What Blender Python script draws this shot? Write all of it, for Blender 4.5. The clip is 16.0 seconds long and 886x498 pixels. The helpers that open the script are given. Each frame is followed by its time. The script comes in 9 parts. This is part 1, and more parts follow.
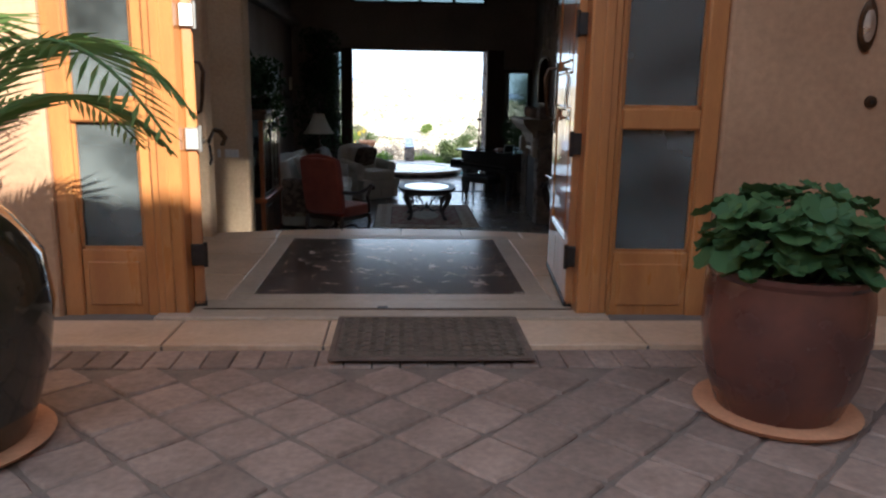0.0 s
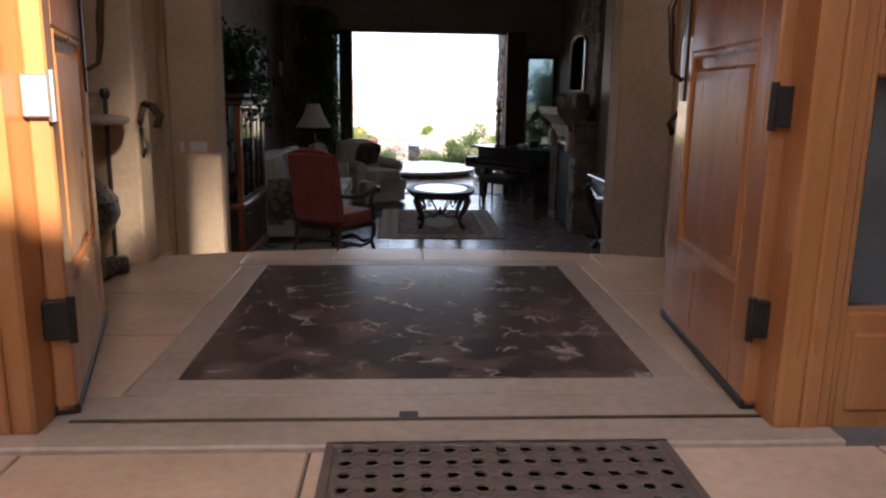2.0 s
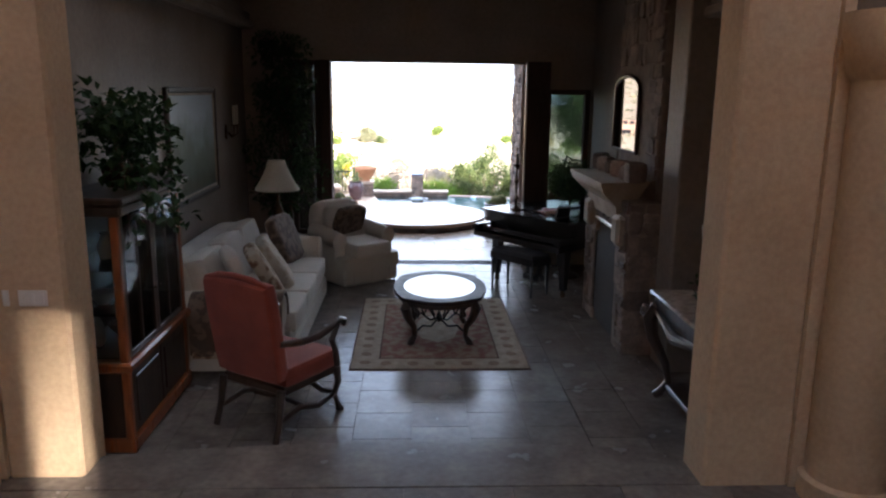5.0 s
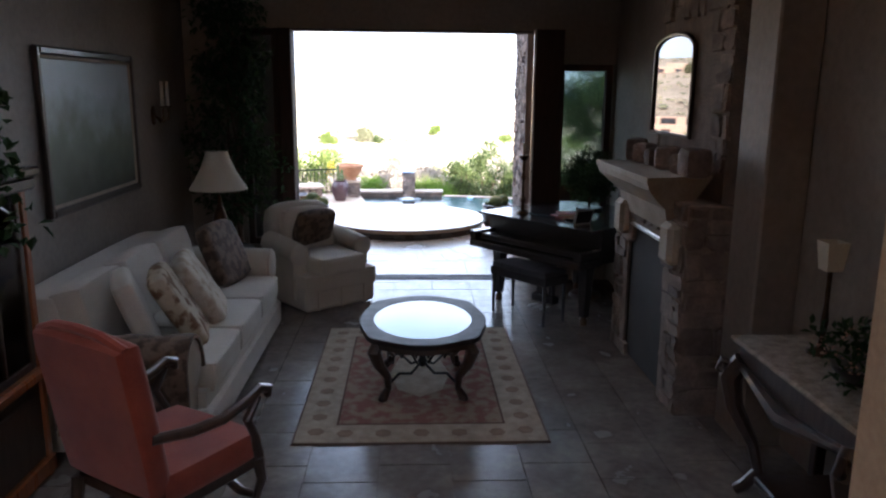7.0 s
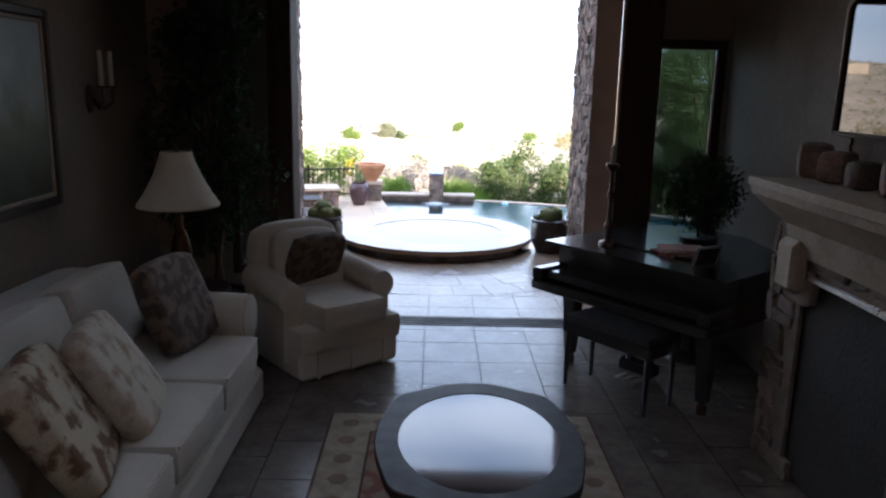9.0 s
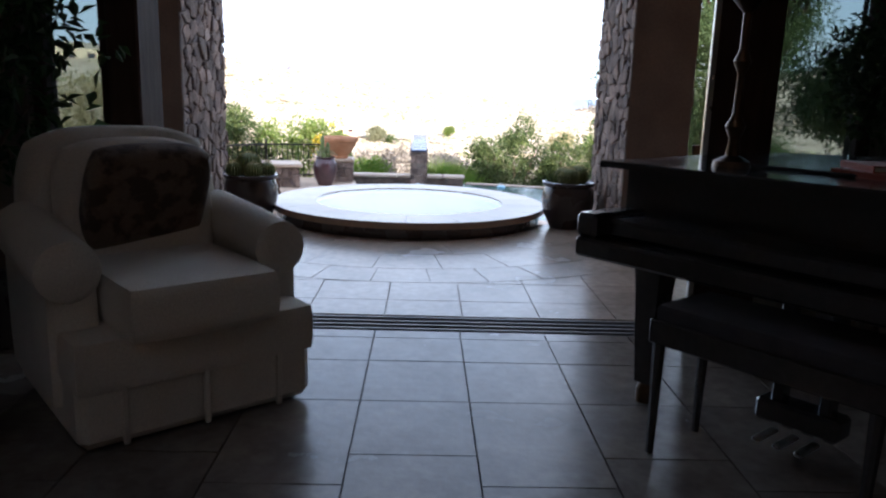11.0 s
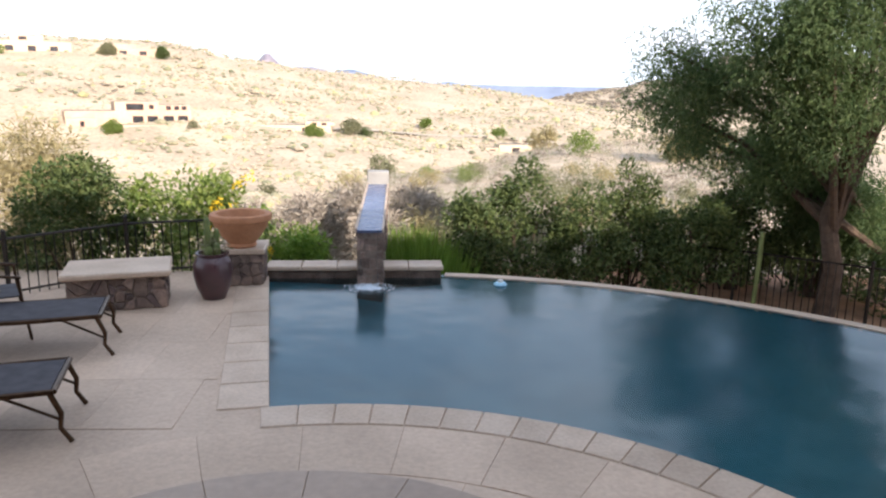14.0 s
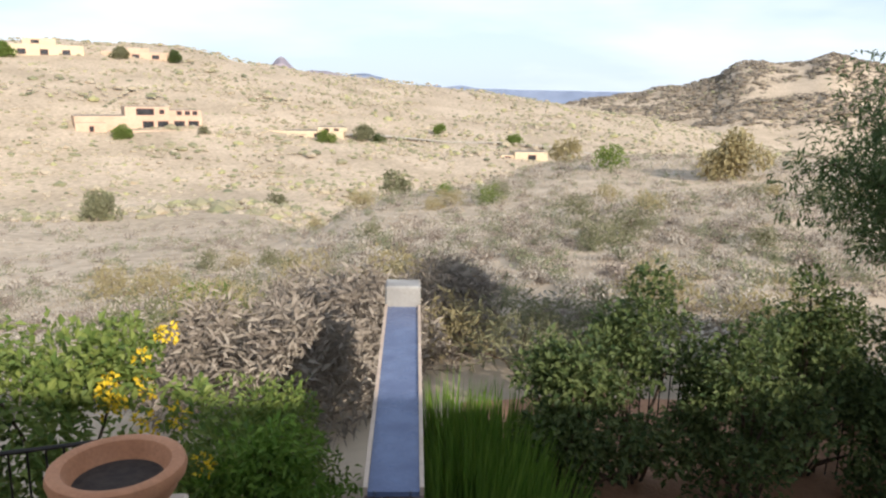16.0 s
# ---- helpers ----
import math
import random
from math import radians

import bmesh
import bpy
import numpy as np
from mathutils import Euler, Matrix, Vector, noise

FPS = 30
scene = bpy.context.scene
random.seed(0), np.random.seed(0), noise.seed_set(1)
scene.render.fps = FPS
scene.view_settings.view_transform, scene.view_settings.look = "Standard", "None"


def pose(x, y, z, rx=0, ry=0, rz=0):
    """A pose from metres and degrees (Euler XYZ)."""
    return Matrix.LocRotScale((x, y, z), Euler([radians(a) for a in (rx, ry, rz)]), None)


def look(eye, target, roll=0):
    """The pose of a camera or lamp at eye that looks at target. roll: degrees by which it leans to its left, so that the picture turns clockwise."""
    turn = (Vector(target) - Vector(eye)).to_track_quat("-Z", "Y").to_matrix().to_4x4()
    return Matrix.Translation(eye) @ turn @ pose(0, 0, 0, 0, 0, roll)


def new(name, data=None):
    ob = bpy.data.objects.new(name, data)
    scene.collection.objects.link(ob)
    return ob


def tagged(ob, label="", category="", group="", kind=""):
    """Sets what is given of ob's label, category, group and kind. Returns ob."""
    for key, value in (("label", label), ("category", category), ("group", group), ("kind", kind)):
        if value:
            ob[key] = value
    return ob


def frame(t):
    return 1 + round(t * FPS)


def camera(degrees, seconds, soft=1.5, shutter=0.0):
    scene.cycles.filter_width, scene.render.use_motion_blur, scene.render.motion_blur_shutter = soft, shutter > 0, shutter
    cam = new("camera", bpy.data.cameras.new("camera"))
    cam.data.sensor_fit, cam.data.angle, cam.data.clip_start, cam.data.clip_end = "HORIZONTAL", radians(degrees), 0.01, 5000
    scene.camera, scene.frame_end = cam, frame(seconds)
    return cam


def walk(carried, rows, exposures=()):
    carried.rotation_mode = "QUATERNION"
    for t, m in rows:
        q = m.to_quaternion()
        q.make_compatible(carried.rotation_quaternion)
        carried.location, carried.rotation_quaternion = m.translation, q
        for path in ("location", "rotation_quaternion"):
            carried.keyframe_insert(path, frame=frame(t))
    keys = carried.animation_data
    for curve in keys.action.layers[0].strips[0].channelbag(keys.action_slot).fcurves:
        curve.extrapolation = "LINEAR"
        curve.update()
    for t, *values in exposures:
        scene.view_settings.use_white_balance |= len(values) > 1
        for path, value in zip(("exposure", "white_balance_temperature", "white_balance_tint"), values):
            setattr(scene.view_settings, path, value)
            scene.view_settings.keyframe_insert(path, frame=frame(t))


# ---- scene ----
cam = camera(61.7, 16.0, soft=2.3)
PATH = [
    (0, (0.039, -0.525, 1.148), (0.15, 1.428, 0.731), 1.0),
    (0.5, (-0.01, -0.003, 1.222), (0.108, 1.95, 0.81), 1.3),
    (1, (-0.051, 0.443, 1.204), (0.108, 2.393, 0.789), 1.2),
    (1.5, (-0.087, 0.869, 1.082), (0.064, 2.82, 0.669), 1.1),
    (2, (-0.083, 1.322, 0.913), (0.027, 3.276, 0.501), 0.9),
    (2.5, (-0.07, 1.744, 0.869), (0.032, 3.699, 0.457), 0.9),
    (3, (-0.121, 2.126, 1.111), (-0.026, 4.08, 0.695), 1.1),
    (3.5, (-0.154, 2.568, 1.346), (-0.063, 4.521, 0.927), 1.2),
    (4, (-0.084, 3.068, 1.503), (-0.005, 5.021, 1.08), 0.9),
    (4.5, (0.075, 3.597, 1.607), (0.146, 5.551, 1.187), 0.8),
    (5, (0.167, 4.133, 1.543), (0.248, 6.088, 1.126), 0.7),
    (7.5, (0.406, 6.556, 1.268), (0.492, 8.51, 0.851), 0.5),
    (8, (0.458, 7.123, 1.273), (0.534, 9.078, 0.858), 0.8),
    (8.5, (0.342, 7.676, 1.247), (0.393, 9.629, 0.822), 1.1),
    (9, (0.208, 8.202, 1.162), (0.239, 10.156, 0.735), 1.3),
    (11.5, (0.453, 11.497, 0.23), (0.513, 13.454, -0.177), 1.8),
    (12, (0.513, 12.23, 0.259), (0.548, 14.187, -0.152), 1.4),
    (12.5, (0.558, 13.039, 0.407), (0.628, 14.994, -0.011), 1.7),
    (13, (0.681, 13.924, 0.638), (0.79, 15.875, 0.211), 0.8),
    (13.5, (0.749, 15.014, 0.82), (0.875, 16.963, 0.39), 0.8),
    (14, (0.647, 16.143, 0.969), (0.761, 18.091, 0.533), 1.1),
    (14.5, (0.549, 17.271, 1.121), (0.652, 19.22, 0.683), 1.2),
    (15, (0.454, 18.506, 1.245), (0.559, 20.455, 0.811), 1.2),
    (15.5, (0.379, 19.812, 1.326), (0.477, 21.762, 0.894), 1.0),
    (16, (0.367, 20.979, 1.47), (0.449, 22.931, 1.043), 1.3),
]
walk(cam, [(t, look(eye, target, roll)) for t, eye, target, roll in PATH],
     exposures=[(0.0, 1.68, 5650, 7), (1.5, 1.95, 5850, 12), (2.5, 2.2, 6300, 18), (5.0, 2.7, 6100, 15), (7.5, 2.7, 5850, 15), (9.0, 2.25, 5850, 14), (11.5, 1.52, 5900, 14),
                (12.0, 1.38, 5950, 14), (12.5, 1.15, 6050, 14), (13.5, 0.92, 6400, 15), (14.5, 0.68, 6400, 13), (16.0, 0.27, 6350, 11)])

# ---- world and sun ----
SUN_AZ, SUN_EL = 152.0, 24.0  # degrees from +y towards +x, and above the horizon
world = bpy.data.worlds.new("sky")
scene.world = world
world.use_nodes = True
wn, wl = world.node_tree.nodes, world.node_tree.links
wn.clear()
sky = wn.new("ShaderNodeTexSky")
sky.sky_type, sky.sun_disc = "NISHITA", False
sky.sun_elevation, sky.sun_rotation = radians(SUN_EL), radians(SUN_AZ)
sky.air_density, sky.dust_density, sky.ozone_density = 1.0, 0.4, 2.0
# thin clouds spread over the whole dome
wtc, wmap, wcl = wn.new("ShaderNodeTexCoord"), wn.new("ShaderNodeMapping"), wn.new("ShaderNodeTexNoise")
wmap.inputs["Scale"].default_value = (1.0, 1.0, 4.5)
wcl.inputs["Scale"].default_value, wcl.inputs["Detail"].default_value = 2.2, 7.0
wramp, wmix, wbg, wout = wn.new("ShaderNodeValToRGB"), wn.new("ShaderNodeMixRGB"), wn.new("ShaderNodeBackground"), wn.new("ShaderNodeOutputWorld")
wramp.color_ramp.elements[0].position, wramp.color_ramp.elements[1].position = 0.42, 0.66
wmix.inputs[2].default_value = (5.0, 5.9, 6.9, 1)
wcloud = wn.new("ShaderNodeMixRGB")
wcloud.inputs[2].default_value = (7.0, 7.5, 8.2, 1)
wl.new(wtc.outputs["Generated"], wmap.inputs[0])
wl.new(wmap.outputs[0], wcl.inputs["Vector"])
wl.new(wcl.outputs["Fac"], wramp.inputs[0])
# white haze low over the horizon
wsep, whz = wn.new("ShaderNodeSeparateXYZ"), wn.new("ShaderNodeMapRange")
whz.inputs[1].default_value, whz.inputs[2].default_value, whz.inputs[3].default_value, whz.inputs[4].default_value = 0.0, 0.40, 0.9, 0.3
wl.new(wtc.outputs["Generated"], wsep.inputs[0])
wl.new(wsep.outputs["Z"], whz.inputs[0])
wl.new(whz.outputs[0], wmix.inputs[0])
wl.new(wramp.outputs[0], wcloud.inputs[0])
wl.new(wmix.outputs[0], wcloud.inputs[1])
wl.new(sky.outputs[0], wmix.inputs[1])
wl.new(wcloud.outputs[0], wbg.inputs[0])
wl.new(wbg.outputs[0], wout.inputs[0])
wbg.inputs[1].default_value = 0.13
sun_data = bpy.data.lights.new("sun", "SUN")
sun_data.energy, sun_data.angle, sun_data.color = 5.0, radians(0.55), (1.0, 0.91, 0.79)
sun = new("sun", sun_data)
SUN_TO = Vector((math.sin(radians(SUN_AZ)) * math.cos(radians(SUN_EL)), math.cos(radians(SUN_AZ)) * math.cos(radians(SUN_EL)), math.sin(radians(SUN_EL))))
sun.matrix_world = look(SUN_TO * 60, (0, 0, 0))


# ---- materials ----
def pbr(name, c1, c2=None, rough=0.6, metal=0.0, scale=4.0, fine=40.0, bump=0.1, stretch=(1, 1, 1), rand=0.0, spec=0.5,
        ramp=(0.35, 0.65), fleck=0.25, coat=0.0, sheen=0.0, bdist=0.01):
    """Surface of two tones at two scales, with relief; in world size."""
    m = bpy.data.materials.new(name)
    m.use_nodes = True
    n, l = m.node_tree.nodes, m.node_tree.links
    b = n["Principled BSDF"]
    c2 = c2 or tuple(v * 0.75 for v in c1)
    geo, mp = n.new("ShaderNodeNewGeometry"), n.new("ShaderNodeMapping")
    mp.inputs["Scale"].default_value = stretch
    l.new(geo.outputs["Position"], mp.inputs[0])
    big, small = n.new("ShaderNodeTexNoise"), n.new("ShaderNodeTexNoise")
    big.inputs["Scale"].default_value, big.inputs["Detail"].default_value = scale, 5.0
    small.inputs["Scale"].default_value, small.inputs["Detail"].default_value = fine, 4.0
    l.new(mp.outputs[0], big.inputs["Vector"])
    l.new(mp.outputs[0], small.inputs["Vector"])
    r = n.new("ShaderNodeValToRGB")
    r.color_ramp.elements[0].position, r.color_ramp.elements[1].position = ramp
    r.color_ramp.elements[0].color, r.color_ramp.elements[1].color = (*c1, 1), (*c2, 1)
    l.new(big.outputs["Fac"], r.inputs[0])
    mul = n.new("ShaderNodeMixRGB")
    mul.blend_type = "OVERLAY"
    mul.inputs[0].default_value = fleck
    l.new(r.outputs[0], mul.inputs[1])
    l.new(small.outputs["Fac"], mul.inputs[2])
    col = mul.outputs[0]
    if rand:
        info, hsv, mr = n.new("ShaderNodeObjectInfo"), n.new("ShaderNodeHueSaturation"), n.new("ShaderNodeMapRange")
        mr.inputs[3].default_value, mr.inputs[4].default_value = 1 - rand, 1 + rand
        l.new(info.outputs["Random"], mr.inputs[0])
        l.new(mr.outputs[0], hsv.inputs["Value"])
        l.new(col, hsv.inputs["Color"])
        col = hsv.outputs[0]
    l.new(col, b.inputs["Base Color"])
    rr = n.new("ShaderNodeMapRange")
    rr.inputs[3].default_value, rr.inputs[4].default_value = max(0.02, rough - 0.1), min(1, rough + 0.1)
    l.new(big.outputs["Fac"], rr.inputs[0])
    l.new(rr.outputs[0], b.inputs["Roughness"])
    b.inputs["Metallic"].default_value = metal
    b.inputs["Specular IOR Level"].default_value = spec
    b.inputs["Coat Weight"].default_value = coat
    b.inputs["Sheen Weight"].default_value = sheen
    if bump:
        bp = n.new("ShaderNodeBump")
        bp.inputs["Strength"].default_value, bp.inputs["Distance"].default_value = bump, bdist
        l.new(small.outputs["Fac"], bp.inputs["Height"])
        l.new(bp.outputs[0], b.inputs["Normal"])
    return m


def leaf_mat(name, c1, c2, trans=0.35, rough=0.55):
    """Leaves: tone varies leaf by leaf, and light shines through a little."""
    m = bpy.data.materials.new(name)
    m.use_nodes = True
    n, l = m.node_tree.nodes, m.node_tree.links
    b = n["Principled BSDF"]
    geo, mix = n.new("ShaderNodeNewGeometry"), n.new("ShaderNodeMixRGB")
    mix.inputs[1].default_value, mix.inputs[2].default_value = (*c1, 1), (*c2, 1)
    l.new(geo.outputs["Random Per Island"], mix.inputs[0])
    l.new(mix.outputs[0], b.inputs["Base Color"])
    b.inputs["Roughness"].default_value = rough
    b.inputs["Specular IOR Level"].default_value = 0.3
    tr, ms = n.new("ShaderNodeBsdfTranslucent"), n.new("ShaderNodeMixShader")
    l.new(mix.outputs[0], tr.inputs[0])
    ms.inputs[0].default_value = trans
    l.new(b.outputs[0], ms.inputs[1])
    l.new(tr.outputs[0], ms.inputs[2])
    l.new(ms.outputs[0], n["Material Output"].inputs[0])
    return m


def glass_mat(name, tint=(0.9, 0.95, 0.95), rough=0.0, through_=0.85):
    """A thin pane: clear, with a mirror sheen that grows at grazing angles."""
    m = bpy.data.materials.new(name)
    m.use_nodes = True
    n, l = m.node_tree.nodes, m.node_tree.links
    n.remove(n["Principled BSDF"])
    t, g, fr, mx = n.new("ShaderNodeBsdfTransparent"), n.new("ShaderNodeBsdfGlossy"), n.new("ShaderNodeFresnel"), n.new("ShaderNodeMixShader")
    t.inputs[0].default_value = (*[c * through_ for c in tint], 1)
    g.inputs["Roughness"].default_value = rough
    fr.inputs[0].default_value = 1.5
    l.new(fr.outputs[0], mx.inputs[0])
    l.new(t.outputs[0], mx.inputs[1])
    l.new(g.outputs[0], mx.inputs[2])
    l.new(mx.outputs[0], n["Material Output"].inputs[0])
    return m


def hazy_glass(name, tint, haze, share):
    """Seeded pane: glass that scatters light, in pale blotches standing in for dappled reflections."""
    m = glass_mat(name, tint, 0.06, 0.55)
    n, l = m.node_tree.nodes, m.node_tree.links
    d, mx, tex, geo, rp = n.new("ShaderNodeBsdfDiffuse"), n.new("ShaderNodeMixShader"), n.new("ShaderNodeTexNoise"), n.new("ShaderNodeNewGeometry"), n.new("ShaderNodeMapRange")
    d.inputs[0].default_value = (*haze, 1)
    tex.inputs["Scale"].default_value, tex.inputs["Detail"].default_value = 3.0, 3.0
    rp.inputs[1].default_value, rp.inputs[2].default_value, rp.inputs[3].default_value, rp.inputs[4].default_value = 0.3, 0.7, share * 0.3, share * 1.9
    l.new(geo.outputs["Position"], tex.inputs["Vector"])
    l.new(tex.outputs["Fac"], rp.inputs[0])
    l.new(rp.outputs[0], mx.inputs[0])
    out = n["Material Output"]
    l.new(out.inputs[0].links[0].from_socket, mx.inputs[1])
    l.new(d.outputs[0], mx.inputs[2])
    l.new(mx.outputs[0], out.inputs[0])
    return m


def water_mat(name, tint, wave=0.02, wscale=6.0, ior=1.33, rough=0.04):
    m = bpy.data.materials.new(name)
    m.use_nodes = True
    n, l = m.node_tree.nodes, m.node_tree.links
    n.remove(n["Principled BSDF"])
    t, g, fr, mx = n.new("ShaderNodeBsdfTransparent"), n.new("ShaderNodeBsdfGlossy"), n.new("ShaderNodeFresnel"), n.new("ShaderNodeMixShader")
    t.inputs[0].default_value = (*tint, 1)
    g.inputs["Roughness"].default_value = rough
    fr.inputs[0].default_value = ior
    geo, nz, bp = n.new("ShaderNodeNewGeometry"), n.new("ShaderNodeTexNoise"), n.new("ShaderNodeBump")
    nz.inputs["Scale"].default_value, nz.inputs["Detail"].default_value = wscale, 2.0
    bp.inputs["Strength"].default_value, bp.inputs["Distance"].default_value = 1.0, wave
    l.new(geo.outputs["Position"], nz.inputs["Vector"])
    l.new(nz.outputs["Fac"], bp.inputs["Height"])
    l.new(bp.outputs[0], g.inputs["Normal"])
    l.new(bp.outputs[0], fr.inputs["Normal"])
    l.new(fr.outputs[0], mx.inputs[0])
    l.new(t.outputs[0], mx.inputs[1])
    l.new(g.outputs[0], mx.inputs[2])
    l.new(mx.outputs[0], n["Material Output"].inputs[0])
    return m


PLASTER = pbr("tan_plaster", (0.62, 0.45, 0.28), (0.54, 0.38, 0.23), 0.75, scale=1.6, fine=30, bump=0.25)
PLASTER_OUT = pbr("outdoor_plaster", (0.42, 0.245, 0.135), (0.33, 0.185, 0.10), 0.85, scale=1.5, fine=25, bump=0.4)
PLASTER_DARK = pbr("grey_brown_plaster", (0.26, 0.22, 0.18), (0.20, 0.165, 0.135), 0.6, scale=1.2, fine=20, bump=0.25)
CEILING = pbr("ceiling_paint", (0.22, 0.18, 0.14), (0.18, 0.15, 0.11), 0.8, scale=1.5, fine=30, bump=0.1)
ALDER = pbr("honey_wood", (0.42, 0.17, 0.050), (0.32, 0.12, 0.036), 0.30, scale=2.2, fine=45, bump=0.06, stretch=(4, 4, 0.7), fleck=0.16, coat=0.75)
DARKWOOD = pbr("dark_wood", (0.06, 0.036, 0.025), (0.04, 0.025, 0.018), 0.35, scale=6, fine=60, bump=0.1, stretch=(5, 5, 0.7), coat=0.15)
REDWOOD = pbr("reddish_cabinet_wood", (0.34, 0.105, 0.034), (0.22, 0.066, 0.022), 0.3, scale=6, fine=60, bump=0.08, stretch=(6, 6, 0.6), coat=0.3)
FRAMEWOOD = pbr("brown_frame_wood", (0.065, 0.036, 0.026), (0.045, 0.026, 0.019), 0.7, spec=0.15, scale=6, fine=60, bump=0.1, stretch=(6, 6, 0.6))
IRON = pbr("black_iron", (0.03, 0.028, 0.027), (0.05, 0.04, 0.033), 0.45, metal=0.7, scale=20, fine=120, bump=0.15)
BRONZE = pbr("bronze", (0.10, 0.06, 0.035), (0.06, 0.035, 0.02), 0.35, metal=0.85, scale=15, fine=90, bump=0.1)
STEEL = pbr("pale_metal", (0.6, 0.58, 0.52), (0.5, 0.48, 0.44), 0.3, metal=0.9, scale=15, fine=90, bump=0.05)
LIMESTONE = pbr("tan_limestone", (0.62, 0.425, 0.275), (0.50, 0.335, 0.21), 0.34, scale=2.5, fine=28, bump=0.12, rand=0.08)
BORDER = pbr("border_limestone", (0.40, 0.30, 0.21), (0.34, 0.25, 0.17), 0.4, scale=3, fine=30, bump=0.1, rand=0.06)
COURTSAND = pbr("paver_sand", (0.20, 0.145, 0.11), (0.15, 0.11, 0.085), 0.95, scale=8, fine=80, bump=0.4)
GROUT = pbr("grout", (0.16, 0.13, 0.105), (0.13, 0.105, 0.085), 0.9, scale=10, fine=80, bump=0.3)
FLOORTILE = pbr("honed_travertine", (0.20, 0.17, 0.14), (0.125, 0.105, 0.09), 0.24, spec=0.32, scale=3.5, fine=22, bump=0.14, rand=0.14, fleck=0.4)
COLUMNFACE = pbr("brown_column_face", (0.22, 0.175, 0.15), (0.175, 0.137, 0.118), 0.75, spec=0.2, scale=3, fine=50, bump=0.12)
WETSTONE = pbr("wet_coping", (0.39, 0.275, 0.19), (0.31, 0.22, 0.155), 0.32, scale=1.6, fine=20, bump=0.03, rand=0.05, coat=0.1)
PATIOTILE = pbr("patio_travertine", (0.40, 0.315, 0.245), (0.28, 0.218, 0.17), 0.25, spec=0.4, scale=2.2, fine=18, bump=0.2, rand=0.07, fleck=0.35)
PATIOGROUT = pbr("patio_grout", (0.34, 0.26, 0.195), (0.26, 0.20, 0.155), 0.8, scale=6, fine=60, bump=0.3)
DECKSTONE = pbr("pool_deck_stone", (0.56, 0.42, 0.31), (0.45, 0.335, 0.245), 0.6, scale=1.2, fine=30, bump=0.2, rand=0.08)
COPING = pbr("coping_stone", (0.56, 0.435, 0.33), (0.45, 0.34, 0.25), 0.55, scale=2.5, fine=35, bump=0.25, rand=0.1)
PAVER = pbr("clay_paver", (0.27, 0.185, 0.14), (0.20, 0.135, 0.10), 0.75, scale=4, fine=35, bump=0.3, rand=0.22, fleck=0.4)
STONE_DARK = pbr("dark_ledge_stone", (0.15, 0.105, 0.092), (0.09, 0.063, 0.058), 0.8, scale=5, fine=38, bump=0.6, rand=0.4, fleck=0.4, bdist=0.02)
STONE = pbr("ledge_stone", (0.26, 0.183, 0.143), (0.13, 0.09, 0.073), 0.8, scale=5, fine=38, bump=0.6, rand=0.5, fleck=0.5, bdist=0.02)
MORTAR = pbr("mortar", (0.25, 0.195, 0.155), (0.18, 0.14, 0.115), 0.95, scale=9, fine=60, bump=0.6, bdist=0.02)
# Ledge stone copied for the fireplace, its dimness put into the base colour.
FIRESTONE_SHADED = pbr("fireplace_stone_shaded", (0.25, 0.19, 0.15), (0.14, 0.105, 0.085), 0.85, scale=5, fine=38, bump=0.5, rand=0.3, fleck=0.4, bdist=0.015)
FABRIC = pbr("cream_upholstery", (0.56, 0.51, 0.42), (0.50, 0.45, 0.37), 0.9, scale=3, fine=160, bump=0.25, sheen=0.2, spec=0.2)
FABRIC_DARK = pbr("brown_patterned_cloth", (0.16, 0.11, 0.075), (0.07, 0.045, 0.03), 0.9, scale=14, fine=120, bump=0.3, sheen=0.2, spec=0.2, ramp=(0.45, 0.55))
FABRIC_RED = pbr("brick_red_upholstery", (0.27, 0.055, 0.030), (0.20, 0.035, 0.02), 0.85, scale=5, fine=140, bump=0.25, sheen=0.3, spec=0.2)
GRANITE = pbr("pale_table_stone", (0.42, 0.37, 0.30), (0.28, 0.24, 0.19), 0.1, scale=20, fine=120, bump=0.0, fleck=0.5)
LACQUER = pbr("black_lacquer", (0.036, 0.034, 0.035), (0.044, 0.042, 0.043), 0.2, scale=3, fine=40, bump=0.0, coat=0.4)
CAST = pbr("cast_stone", (0.42, 0.35, 0.27), (0.33, 0.27, 0.20), 0.7, scale=4, fine=40, bump=0.25)
SOOT = pbr("firebox_soot", (0.035, 0.032, 0.03), (0.05, 0.045, 0.04), 0.9, scale=6, fine=50, bump=0.4)
GLAZE_RED = pbr("oxblood_glaze", (0.125, 0.045, 0.03), (0.075, 0.028, 0.021), 0.26, scale=5, fine=40, bump=0.06, coat=0.3)
GLAZE_DARK = pbr("dark_brown_glaze", (0.055, 0.038, 0.033), (0.03, 0.02, 0.018), 0.28, scale=5, fine=40, bump=0.06, coat=0.3)
GLAZE_PLUM = pbr("plum_glaze", (0.085, 0.040, 0.045), (0.055, 0.027, 0.03), 0.3, scale=5, fine=40, bump=0.06, coat=0.2)
GLAZE_BLACK = pbr("black_green_glaze", (0.022, 0.022, 0.016), (0.04, 0.032, 0.02), 0.12, scale=4, fine=30, bump=0.03, coat=0.5)
TERRACOTTA = pbr("terracotta", (0.52, 0.24, 0.12), (0.43, 0.19, 0.09), 0.75, scale=5, fine=50, bump=0.2)
SOIL = pbr("potting_soil", (0.05, 0.034, 0.024), (0.03, 0.02, 0.015), 0.95, scale=20, fine=90, bump=0.8)
